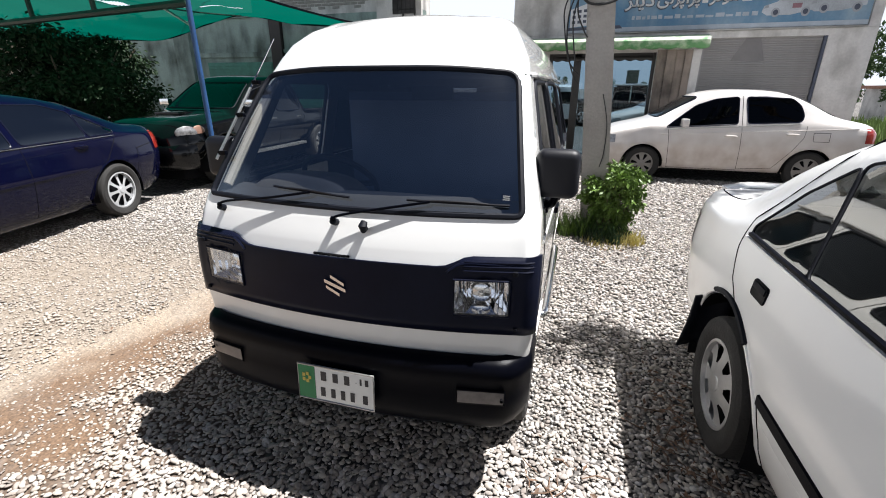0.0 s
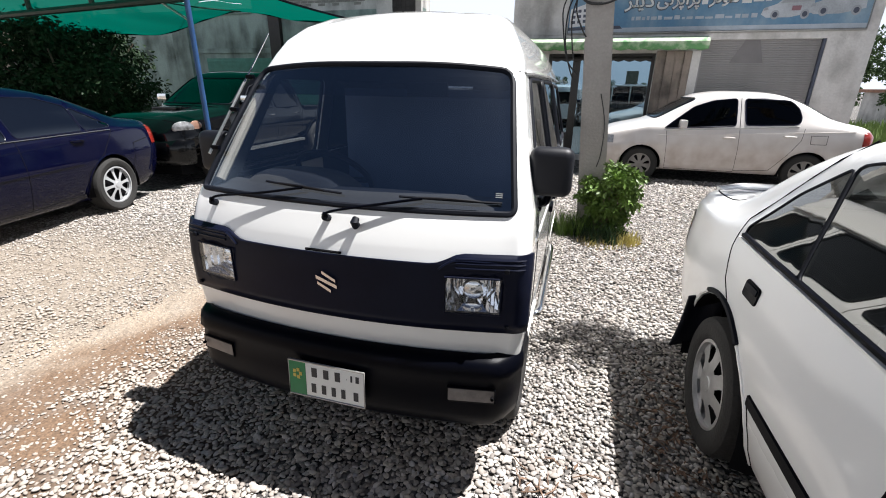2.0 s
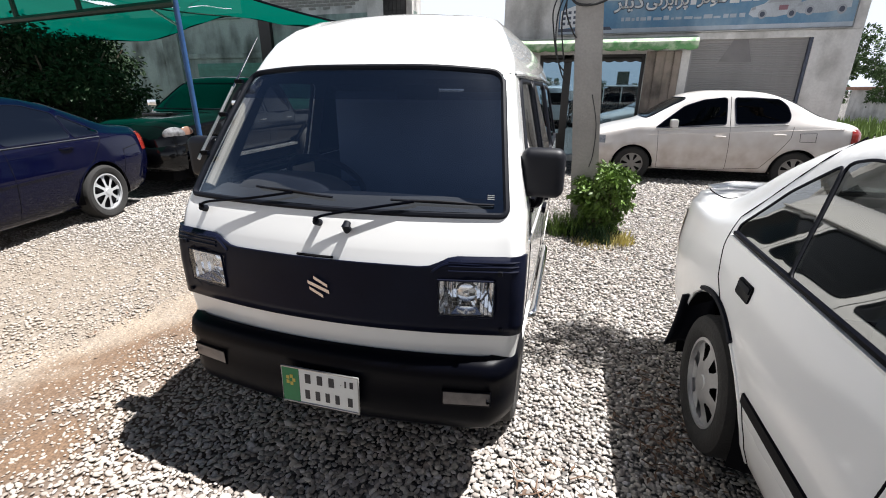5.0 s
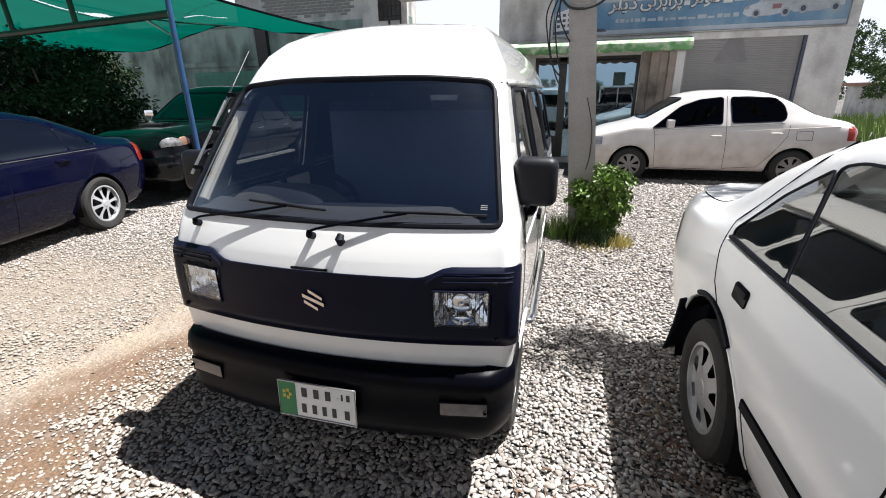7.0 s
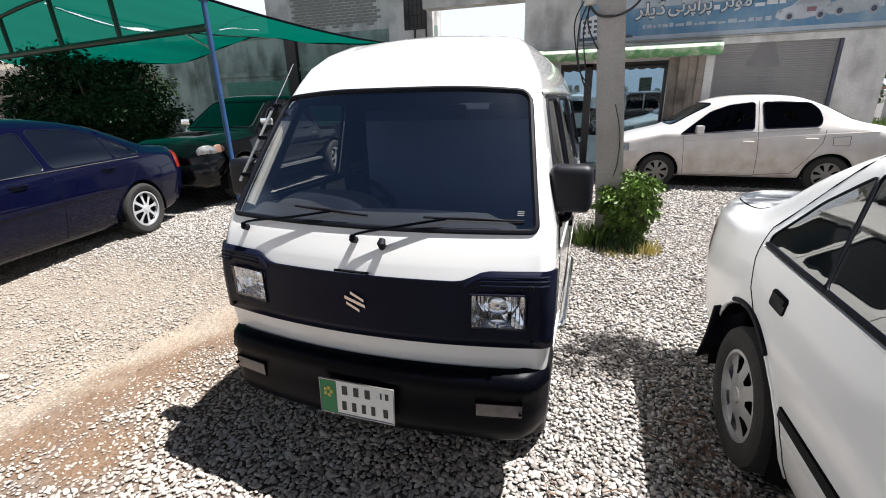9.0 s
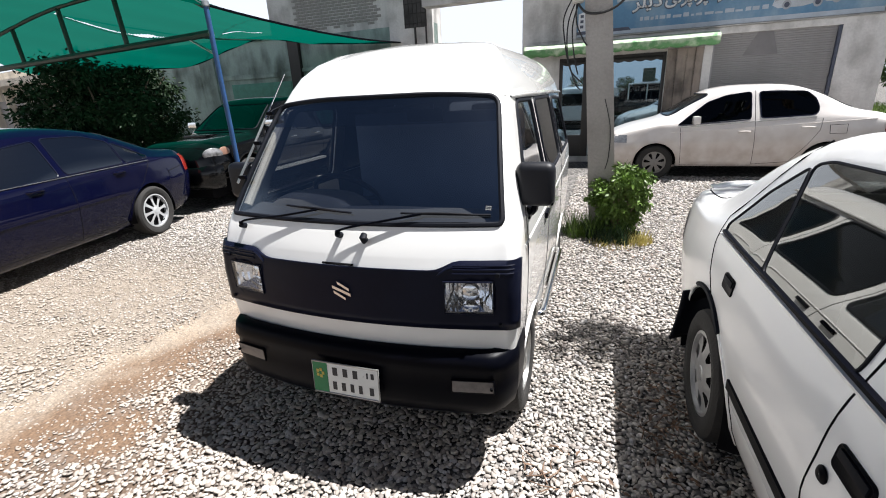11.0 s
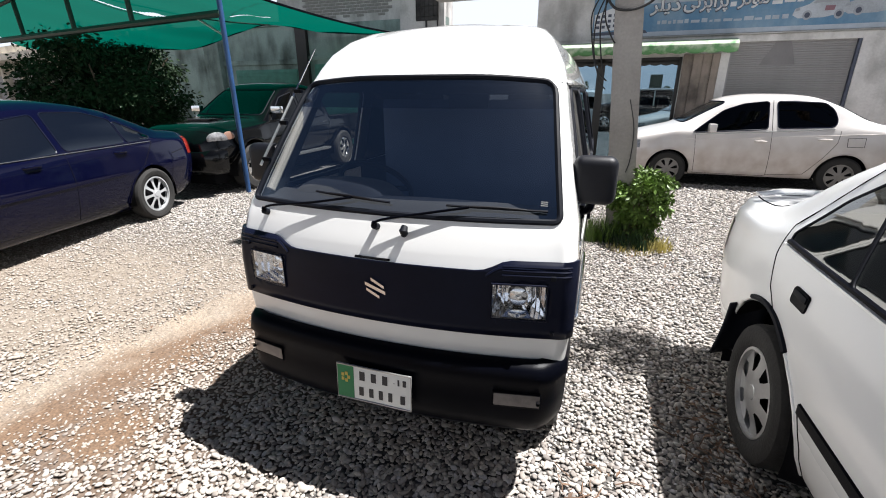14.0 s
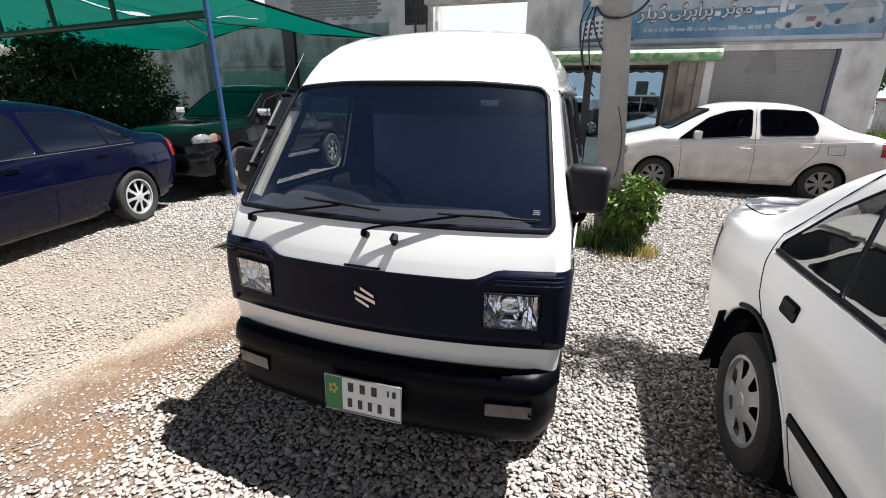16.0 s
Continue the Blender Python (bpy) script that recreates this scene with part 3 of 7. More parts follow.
        merge(refl, skin(back_rows, True, (False, True)))
        lamp = part("headlamp", refl, M_REFLECT, t, "rectangular clear-lens headlamp with fluted reflector", smooth=12)
        b2 = lathe([(0.001, 0.02), (0.008, 0.018), (0.012, 0.004), (0.03, 0.0), (0.034, -0.003)], 20, "z")
        b2.transform(m @ Matrix.Translation((0, 0.045, 0)) @ Matrix.Rotation(math.pi / 2, 4, "X"))
        part("bulb_shield", b2, M_CHROME, lamp)
        lens = part("lens", boxed((-0.092, -0.008, -0.063), (0.092, -0.005, 0.063), 0.0, m), M_LENS, lamp)
        part("lamp_bezel", tube([m @ Vector(p) for p in ((-0.095, -0.004, -0.066), (0.095, -0.004, -0.066), (0.095, -0.004, 0.066), (-0.095, -0.004, 0.066))], 0.0042, 8, True), M_PANEL, lamp)
        # ribs over the lamp
        for dz in (0.975, 0.99, 1.004):
            part("panel_rib", tube([van_front(s * x, dz, 0.013) for x in np.linspace(0.46, 0.685, 12)], 0.005, 6), M_PANEL, pn)
        part("panel_clip", boxed((-0.008, -0.01, -0.008), (0.008, 0.006, 0.008), 0.003, Matrix.Translation(van_front(s * 0.63, 0.972, 0.016))), M_RUBBER, pn)
        part("panel_clip", boxed((-0.006, -0.008, -0.006), (0.006, 0.006, 0.006), 0.002, Matrix.Translation(van_front(s * 0.64, 0.765, 0.014))), M_RUBBER, pn)
        # raised frame round the lamp bay
        part("lamp_bay_edge", tube(spline([van_front(s * x, z, 0.012) for x, z in ((0.405, 0.965), (0.418, 0.978), (0.46, 0.998), (0.56, 0.998), (0.68, 0.998))], 5), 0.006, 6), M_PANEL, pn)
    # dent line where the panel meets the bonnet
    part("bonnet_gap", tube([van_front(x, 0.990, 0.005) for x in np.linspace(-0.09, 0.05, 8)], 0.005, 6), M_DARK, pn)
    # badge: plain slanted bars in chrome
    bm = bmesh.new()
    for k, (dx, dz, w, h, sk) in enumerate(((0.010, 0.021, 0.052, 0.030, -0.6), (0.0, 0.0, 0.082, 0.034, -0.9), (-0.010, -0.021, 0.052, 0.030, -0.6))):
        vs = []
        for yy in (-0.006, 0.006):
            for ux, uz in ((-0.5, 0.5), (0.5, -0.2), (0.5, -0.5), (-0.5, 0.2)):
                p = van_front(0, 0.883, 0.016)
                vs.append(bm.verts.new((dx + ux * w, p.y + yy, 0.883 + dz + uz * h * 1.3)))
        bm.faces.new(vs[:4]), bm.faces.new(vs[4:][::-1])
        for i in range(4):
            bm.faces.new((vs[i], vs[(i + 1) % 4], vs[4 + (i + 1) % 4], vs[4 + i]))
    part("badge", bm, M_CHROME, pn, "small chrome badge")
    # number plate with plain bars for its characters
    pl = part("number_plate", boxed((-0.157, -0.004, -0.073), (0.157, 0.004, 0.073), 0.002, Matrix.Translation((0, -0.125, 0.492)) @ Matrix.Rotation(radians(-3), 4, "X")), M_PLATE, t, "white number plate with a green end")
    mp = Matrix.Translation((0, -0.125, 0.492)) @ Matrix.Rotation(radians(-3), 4, "X")
    part("green_field", boxed((-0.155, -0.006, -0.071), (-0.085, -0.0035, 0.071), 0.0, mp), M_PLATEGREEN, pl, "dark green printed field")
    bm = bmesh.new()
    for a in range(5):
        x, z = -0.12 + 0.014 * math.cos(a * 1.256), 0.02 + 0.016 * math.sin(a * 1.256)
        box(bm, (x - 0.006, -0.0075, z - 0.007), (x + 0.006, -0.0062, z + 0.007), 0.0, mp)
    part("emblem", bm, M_GOLD, pl, "gold printed emblem")
    for x0, x1, z0, z1 in ((-0.068, -0.028, 0.012, 0.058), (-0.018, 0.02, 0.012, 0.058), (0.03, 0.068, 0.012, 0.058), (0.085, 0.09, 0.03, 0.036), (0.10, 0.112, 0.022, 0.056), (0.118, 0.142, 0.022, 0.056),
                           (-0.07, -0.036, -0.056, -0.01), (-0.026, 0.006, -0.056, -0.01), (0.016, 0.046, -0.056, -0.01), (0.056, 0.086, -0.056, -0.01), (0.106, 0.14, -0.056, -0.012)):
        part("plate_mark", boxed((x0 + 0.22 * (x1 - x0), -0.0058, z0 + 0.004), (x1 - 0.22 * (x1 - x0), -0.0042, z1 - 0.004), 0.0, mp), M_INK, pl)
    part("plate_rim", tube([mp @ Vector(p) for p in ((-0.157, -0.004, -0.073), (0.157, -0.004, -0.073), (0.157, -0.004, 0.073), (-0.157, -0.004, 0.073))], 0.004, 6, True), M_STEEL, pl)
    # washer nozzle and wipers
    part("washer_nozzle", tube([van_front(0.10, 1.085, 0.0), van_front(0.10, 1.085, 0.02), van_front(0.10, 1.10, 0.034), van_front(0.10, 1.112, 0.026)], [0.008, 0.012, 0.016, 0.012], 10), M_RUBBER, t)
    for px, tip, m0, m1 in ((-0.018, (0.30, 1.172), (0.235, 1.185), (0.585, 1.178)), (-0.547, (-0.16, 1.178), (-0.31, 1.197), (0.02, 1.182))):
        wp = part("wiper", tube(spline([van_front(px, 1.10, 0.01), van_front(px, 1.118, 0.034), van_front(px + 0.05, 1.135, 0.036), van_front(tip[0] * 0.6 + px * 0.4, 1.16, 0.03), van_front(tip[0] + 0.02, tip[1] + 0.012, 0.026)], 6), [0.009] * 7 + [0.0048] * 18, 8), M_PLASTIC, t, "black windscreen wiper")
        part("wiper_pivot", tube([van_front(px, 1.093, -0.01), van_front(px, 1.108, 0.03)], 0.013, 10), M_RUBBER, wp)
        part("wiper_blade", tube([van_front(m0[0] + (m1[0] - m0[0]) * k / 10, m0[1] + (m1[1] - m0[1]) * k / 10, 0.016) for k in range(11)], 0.0048, 6), M_RUBBER, wp)
        part("wiper_bridge", tube([van_front(m0[0] + (m1[0] - m0[0]) * k / 10, m0[1] + (m1[1] - m0[1]) * k / 10 + 0.006 * math.sin(math.pi * k / 10), 0.026) for k in range(2, 9)], 0.004, 6), M_CASE, wp)
    sticker = part("windscreen_sticker", boxed((-0.016, -0.001, -0.014), (0.016, 0.001, 0.014), 0.0, Matrix.Translation(van_front(0.568, 1.195, -0.012)) @ Matrix.Rotation(radians(-36), 4, "X")), M_PANEL, t, "small dark paper sticker")
    for k in range(3):
        part("print_bar", boxed((-0.012, -0.0022, -0.009 + 0.007 * k), (0.012, -0.0012, -0.006 + 0.007 * k), 0.0, Matrix.Translation(van_front(0.568, 1.195, -0.012)) @ Matrix.Rotation(radians(-36), 4, "X")), M_TRIMLIGHT, sticker)
    # antenna along the windscreen pillar
    an = part("antenna", tube([(-0.645, 0.165, 1.27), (-0.607, 0.34, 1.50), (-0.566, 0.534, 1.755)], [0.0045, 0.004, 0.0022], 8), M_CHROME, t, "thin steel pillar antenna")
    for k, z in ((0.05, 1.305), (0.35, 1.42), (0.62, 1.56)):
        p = Vector((-0.645, 0.165, 1.27)).lerp(Vector((-0.566, 0.534, 1.755)), k)
        part("antenna_clip", boxed((p.x - 0.003, p.y - 0.009, p.z - 0.009), (p.x + 0.034, p.y + 0.009, p.z + 0.009), 0.004), M_PLASTIC, an)
    part("antenna_sleeve", tube([(-0.645, 0.165, 1.27), (-0.60, 0.375, 1.548)], 0.0058, 8), M_STEEL, an)
    # wheels
    for s in (1, -1):
        for y in (0.56, 2.40):
            wheel(t, s * 0.60, y, 0.275, 0.15, 6, 0.45, 0.6, M_STEEL)
    # inside: floor, dashboard, steering wheel, seats, lining
    part("cabin_floor", boxed((-0.62, 0.12, 0.55), (0.62, 3.0, 0.60)), M_SEAT, t)
    bm = skin([[Vector((x, y, z)) for y, z in ((0.06, 0.62), (0.10, 1.10), (0.16, 1.145), (0.30, 1.15), (0.42, 1.12), (0.46, 1.02), (0.44, 0.62))] for x in np.linspace(-0.64, 0.64, 9)], False)
    part("dashboard", bm, M_SEAT, t, "dark moulded dashboard")
    bm = skin([[Vector((x, y, 1.10 + (z - 1.10) * max(0.0, 1 - abs((x + 0.34) / 0.245) ** 3.2) ** 0.5)) for y, z in ((0.22, 1.13), (0.25, 1.175), (0.30, 1.20), (0.36, 1.205), (0.42, 1.195), (0.455, 1.16), (0.46, 1.10))] for x in np.linspace(-0.585, -0.095, 25)], False)
    part("instrument_hood", bm, M_LINING, t, "smooth grey instrument hood", smooth=70)
    sw = Matrix.Translation((-0.32, 0.60, 1.115)) @ Matrix.Rotation(radians(-48), 4, "X")
    st = part("steering_wheel", tube([sw @ Vector((0.185 * math.cos(a), 0.185 * math.sin(a), 0)) for a in np.linspace(0, 2 * math.pi, 37)[:-1]], 0.014, 8, True), M_RUBBER, t, "thin black steering wheel")
    part("steering_spoke", tube([sw @ Vector((-0.18, 0, 0)), sw @ Vector((0, -0.02, -0.03)), sw @ Vector((0.18, 0, 0))], 0.014, 8), M_RUBBER, st)
    part("steering_column", tube([sw @ Vector((0, -0.01, -0.03)), (-0.32, 0.36, 0.95)], 0.025, 8), M_RUBBER, st)
    for x in (-0.32, 0.32):
        seat = part("seat", boxed((x - 0.23, 0.72, 0.75), (x + 0.23, 1.2, 0.9), 0.05), M_SEAT, t)
        part("seat_back", boxed((x - 0.21, 1.12, 0.88), (x + 0.21, 1.24, 1.43), 0.06, Matrix.Translation((x, 1.2, 0.9)) @ Matrix.Rotation(radians(-10), 4, "X") @ Matrix.Translation((-x, -1.2, -0.9))), M_SEAT, seat)
        part("headrest", boxed((x - 0.12, 1.26, 1.40), (x + 0.12, 1.34, 1.56), 0.035), M_SEAT, seat)
    part("rear_seat", boxed((-0.56, 1.9, 0.78), (0.56, 2.1, 1.34), 0.06), M_SEAT, t)
    # added sheet: its colour imitates sky reflected in the glass, hiding the seats
    part("sky_sheen_sheet", boxed((-0.47, 1.02, 0.92), (0.57, 1.045, 1.53), 0.012), M_SKYSHEEN, t, "added blue-grey sheet imitating sky reflected in the windscreen")
    part("inner_mirror", boxed((0.09, 0.52, 1.50), (0.27, 0.54, 1.56), 0.012), M_PLASTIC, t)
    part("head_lining", boxed((-0.54, 0.55, 1.63), (0.54, 2.9, 1.65), 0.004), M_SEAT, t)
    for s in (1, -1):
        part("door_lining", boxed((s * 0.635 - 0.012, 0.33, 0.65), (s * 0.635 + 0.012, 1.0, 1.145), 0.01), M_TRIMLIGHT, t)
        # black strip added at the sill, imitating the dark ground under the pickup
        part("sill_shade_strip", boxed((s * 0.628 - 0.012, 0.30, 1.147), (s * 0.628 + 0.012, 1.02, 1.17), 0.006), M_RUBBER, t, "added black strip at the sill for the shade under the pickup")
    # light pillar trim seen through the glass
    part("pillar_trim", tube([(-0.617, 0.175, 1.165), (-0.542, 0.475, 1.585)], 0.02, 8), M_TRIMLIGHT, t)
    return t


van()


# ---- cars ----
def sections(rows, n=64):
    """Half outlines of a car body along its length."""
    ys = [r[0] for r in rows]
    out = []
    ylist = sorted(set(list(np.linspace(ys[0], ys[-1], n)) + ys))
    sp = [spline([Vector((r[0], r[k], r[k + 1])) for r in rows], 10) for k in range(1, 9, 2)]
    last = spline([Vector((r[0], r[9], 0)) for r in rows], 10)
    for y in ylist:
        v = []
        for s in sp:
            xs = [p.x for p in s]
            v += [float(np.interp(y, xs, [p.y for p in s])), float(np.interp(y, xs, [p.z for p in s]))]
        zt = float(np.interp(y, [p.x for p in last], [p.y for p in last]))
        zb, wb, zm, wm, zs, ws, zr, wr = v
        ctrl = [(0, zb), (wb * 0.8, zb), (wb, zb + 0.05), (wm, zm), ((wm + ws) / 2 + 0.012, (zm + zs) / 2), (ws, zs), ((ws + wr) / 2 + 0.008, (zs + zr) / 2), (wr, zr), (wr * 0.8, zr + (zt - zr) * 0.72), (wr * 0.4, zt - (zt - zr) * 0.06), (0, zt)]
        half = spline([Vector((x, y, z)) for x, z in ctrl], 4)
        out.append((y, half))
    return out


def car(name, m, label, rows, paint, wins, front, back, axles, r, track, tw, spec, group=""):
    t = thing(name, m, label, "car", group)
    secs = sections(rows)
    bm = skin([h + [Vector((-p.x, p.y, p.z)) for p in h[-2:0:-1]] for _, h in secs], True, (True, True))
    bmesh.ops.recalc_face_normals(bm, faces=bm.faces)

    def side(y, z, out=0.0):
        k = min(range(len(secs)), key=lambda i: abs(secs[i][0] - y))
        h = secs[k][1]
        best = min((p for p in h[4:]), key=lambda p: abs(p.z - z))
        i = h.index(best)
        a, b = h[max(i - 1, 0)], h[min(i + 1, len(h) - 1)]
        x = np.interp(z, [a.z, best.z, b.z], [a.x, best.x, b.x]) if a.z < best.z < b.z else best.x
        return Vector((float(x) + out, y, z))

    got = []
    for s in (1, -1):
        for w in wins:
            got.append(carve(bm, rpoly(w, spec.get("round", 0.05)), "x", s, facing=0.3))
    fs = carve(bm, rpoly(front, 0.05), "y", 1, facing=0.15, near=lambda c: c.y > 0.1) if front else None
    bs = carve(bm, rpoly(back, 0.05), "y", -1, facing=0.1, near=lambda c: c.y < 0.0) if back else None
    lips = []
    for s in (1, -1):
        for y in axles:
            ra = r + spec.get("arch", 0.05)
            pc = carve(bm, [(y + ra * math.cos(a * math.pi / 14), r + ra * math.sin(a * math.pi / 14)) for a in range(-7, 22)], "x", s, facing=0.3)
            lips.append([p for p in rim_loop(pc)])
            pc.free()
    body = thick(part("body", bm, paint, t, smooth=38), 0.016)
    for lp in lips:
        if len(lp) > 4:
            part("wheel_arch_lip", tube(lp, 0.008, 6, True), paint, body)
    glass = spec.get("glass", M_TINT_DARK)
    for g in got:
        if g.faces:
            pane("side_window", g, glass, t, spec.get("seal", 0.011), spec.get("seal_mat"))
    if fs:
        pane("windscreen", fs, spec.get("screen", M_TINT), t, 0.012, spec.get("seal_mat"))
    if bs:
        pane("rear_window", bs, glass, t, 0.012)
    for s in (1, -1):
        for y in axles:
            wheel(t, s * (track / 2), y, r, tw, spec.get("n", 8), spec.get("slot", 0.5), spec.get("rim", 0.64), spec.get("rimmat"), spec.get("hub", 0.34))
        for sm in spec.get("seams", ()):
            pts = []
            for a, b in zip(sm, sm[1:]):
                pts += [(a[0] + (b[0] - a[0]) * k / 10, a[1] + (b[1] - a[1]) * k / 10) for k in range(11)]
            part("door_seam", tube([Vector((s * p.x, p.y, p.z)) for p in (side(y, z, -0.001) for y, z in pts)], 0.004, 5), M_DARK, body)
        for y, z in spec.get("handles", ()):
            p = side(y, z)
            hd = tube(spline([Vector((s * (p.x - 0.002), y - 0.085, z)), Vector((s * (p.x + 0.024), y - 0.06, z)), Vector((s * (p.x + 0.028), y, z + 0.004)), Vector((s * (p.x + 0.024), y + 0.06, z)), Vector((s * (p.x - 0.002), y + 0.085, z))], 4), 0.013, 8)
            part("door_handle", hd, spec.get("handle", paint), body)
        for (y0, z0), (y1, z1), wd, mt, nm in spec.get("strips", ()):
            pts = [side(y0 + (y1 - y0) * k / 24, z0 + (z1 - z0) * k / 24) for k in range(25)]
            rows2 = [[Vector((s * (p.x - 0.004), p.y, p.z - wd)), Vector((s * (p.x + 0.010), p.y, p.z - wd * 0.7)), Vector((s * (p.x + 0.010), p.y, p.z + wd * 0.7)), Vector((s * (p.x - 0.004), p.y, p.z + wd))] for p in pts]
            part(nm, skin(rows2, False, (False, False)), mt, body)
        if "mirror" in spec:
            y, z = spec["mirror"]
            p = side(y, z)
            mi = part("wing_mirror", boxed((-0.10, -0.05, -0.065), (0.10, 0.06, 0.065), 0.035, Matrix.Translation((s * (p.x + 0.12), y, z + 0.05))), spec.get("mirror_mat", paint), t)
            part("mirror_stalk", tube([(s * (p.x - 0.02), y, z), (s * (p.x + 0.08), y, z + 0.03)], 0.022, 8), M_PLASTIC, mi)
        for y0, y1, z0, z1, mt, nm in spec.get("lamps", ()):
            pc = carve_patch(secs, y0, y1, z0, z1, s)
            part(nm, pc, mt, t)
    part("underbody", boxed((-track / 2 + 0.12, rows[0][0] + 0.2, 0.19), (track / 2 - 0.12, rows[-1][0] - 0.2, 0.35), 0.03), M_DARK, t)
    for y, s in [(y, s) for y in axles for s in (1, -1)]:
        ra = r + spec.get("arch", 0.05)
        well = lathe([(r * 0.3, track / 2 - tw * 0.5 - 0.03), (ra + 0.007, track / 2 - tw * 0.5 - 0.03), (ra + 0.007, track / 2 + 0.02), (ra - 0.002, track / 2 + 0.05), (ra - 0.008, track / 2 + 0.080)], 28)
        bmesh.ops.delete(well, geom=[v for v in well.verts if v.co.z < -0.12], context="VERTS")
        part("wheel_well", well, M_DARK, t).matrix_local = Matrix.Translation((0, y, r)) @ Matrix.Diagonal((s, 1, 1, 1))
    part("cabin_floor", boxed((-0.6, axles[1] + 0.2, 0.36), (0.6, axles[0] - 0.3, 0.42)), M_SEAT, t)
    for x in (-0.36, 0.36):
        for y in spec.get("seats", (0.25, -0.6)):
            sb = part("seat", boxed((x - 0.25, y - 0.02, 0.42), (x + 0.25, y + 0.5, 0.60), 0.05), spec.get("seat_mat", M_SEAT), t)
            part("seat_back", boxed((x - 0.24, y - 0.12, 0.5), (x + 0.24, y + 0.02, 1.0), 0.05), spec.get("seat_mat", M_SEAT), sb)
            part("headrest", boxed((x - 0.12, y - 0.12, 1.06), (x + 0.12, y - 0.03, 1.2), 0.03), spec.get("seat_mat", M_SEAT), sb)
    dz = spec.get("dash", 0.92)
    part("dashboard", boxed((-0.62, axles[0] - 0.62, 0.5), (0.62, axles[0] - 0.38, dz), 0.06), M_PLASTIC, t)
    return t, side, body, secs


def carve_patch(secs, y0, y1, z0, z1, s):
    """A lamp glass that follows the body between two lengths and two heights, a little proud."""
    rows = []
    ks = [h for y, h in secs if y0 - 1e-6 <= y <= y1 + 1e-6]
    for h in ks:
        row = []
        outer = [p for p in h[6:]]
        for k in range(7):
            z = z0 + (z1 - z0) * k / 6
            zz = [p.z for p in outer]
            i = min(range(len(zz)), key=lambda j: abs(zz[j] - z))
            lo = max(0, i - 1)
            x = float(np.interp(z, zz[: i + 2], [p.x for p in outer[: i + 2]]))
            row.append(Vector((s * (x + 0.006), h[0].y, z)))
        rows.append(row)
    bm = skin(rows, False)
    return bm


SEDAN_SILVER = [
    (-2.06, 0.42, 0.50, 0.58, 0.56, 0.80, 0.56, 0.85, 0.46, 0.87), (-2.02, 0.34, 0.66, 0.58, 0.72, 0.88, 0.70, 0.95, 0.58, 0.97), (-1.9, 0.27, 0.74, 0.58, 0.80, 0.91, 0.77, 1.0, 0.65, 1.03),
    (-1.62, 0.22, 0.76, 0.58, 0.83, 0.96, 0.79, 1.055, 0.68, 1.09), (-1.4, 0.22, 0.76, 0.58, 0.83, 0.965, 0.795, 1.13, 0.665, 1.17), (-1.05, 0.22, 0.76, 0.58, 0.83, 0.965, 0.80, 1.31, 0.61, 1.365), (-0.7, 0.22, 0.76, 0.58, 0.83, 0.96, 0.80, 1.42, 0.58, 1.49),
    (-0.2, 0.22, 0.76, 0.58, 0.83, 0.945, 0.80, 1.44, 0.575, 1.52), (0.25, 0.22, 0.76, 0.58, 0.83, 0.925, 0.80, 1.40, 0.57, 1.50), (0.6, 0.22, 0.76, 0.58, 0.83, 0.90, 0.80, 1.28, 0.58, 1.395), (1.1, 0.22, 0.76, 0.58, 0.83, 0.915, 0.79, 1.01, 0.66, 1.07),
    (1.3, 0.22, 0.76, 0.58, 0.82, 0.89, 0.77, 0.95, 0.64, 1.0), (1.7, 0.22, 0.74, 0.55, 0.80, 0.80, 0.72, 0.87, 0.58, 0.90), (1.98, 0.24, 0.68, 0.5, 0.72, 0.70, 0.62, 0.76, 0.48, 0.79), (2.07, 0.28, 0.58, 0.48, 0.60, 0.62, 0.54, 0.66, 0.42, 0.68), (2.10, 0.34, 0.5, 0.48, 0.52, 0.58, 0.48, 0.6, 0.38, 0.62)]
car("silver_sedan", pose(3.06, 8.14, 0, 0, 0, 90) @ Matrix.Scale(1.02, 4), "dusty pearl-white sedan with black side windows", SEDAN_SILVER, M_SILVER,
    [[(-0.13, 0.985), (0.93, 0.91), (0.49, 1.265), (0.22, 1.365), (-0.12, 1.405)], [(-0.27, 1.00), (-0.23, 1.405), (-0.86, 1.385), (-0.98, 1.28), (-1.03, 1.14), (-1.01, 1.06), (-0.95, 1.03)]],
    [(-0.60, 1.07), (0.60, 1.07), (0.52, 1.40), (-0.52, 1.40)], [(-0.58, 1.12), (0.58, 1.12), (0.48, 1.40), (-0.48, 1.40)], (1.23, -1.20), 0.295, 1.46, 0.175,
    dict(n=7, slot=0.38, rimmat=M_HUBDIRTY, screen=M_CLEAR, mirror=(0.66, 0.95), seal=0.009, seal_mat=M_PANEL, handles=((-0.06, 0.80), (-0.90, 0.85)), seams=([(0.88, 0.88), (0.86, 0.7), (0.82, 0.25), (-0.24, 0.25)], [(-0.175, 1.42), (-0.19, 0.97), (-0.235, 0.27)], [(-1.08, 0.98), (-1.06, 0.80), (-0.92, 0.57), (-0.73, 0.31), (-0.24, 0.27)], [(-1.19, 0.75), (-1.18, 0.875), (-1.40, 0.885), (-1.40, 0.75), (-1.19, 0.75)]),
         strips=(((0.86, 0.885), (-1.0, 1.005), 0.009, M_STEEL, "belt_moulding"), ((1.0, 0.80), (-1.75, 0.955), 0.007, M_SILVER, "shoulder_crease")), lamps=((-2.05, -1.86, 0.74, 0.955, M_RED, "tail_lamp"), (1.66, 2.0, 0.64, 0.77, M_CLEARLAMP, "headlamp"))))

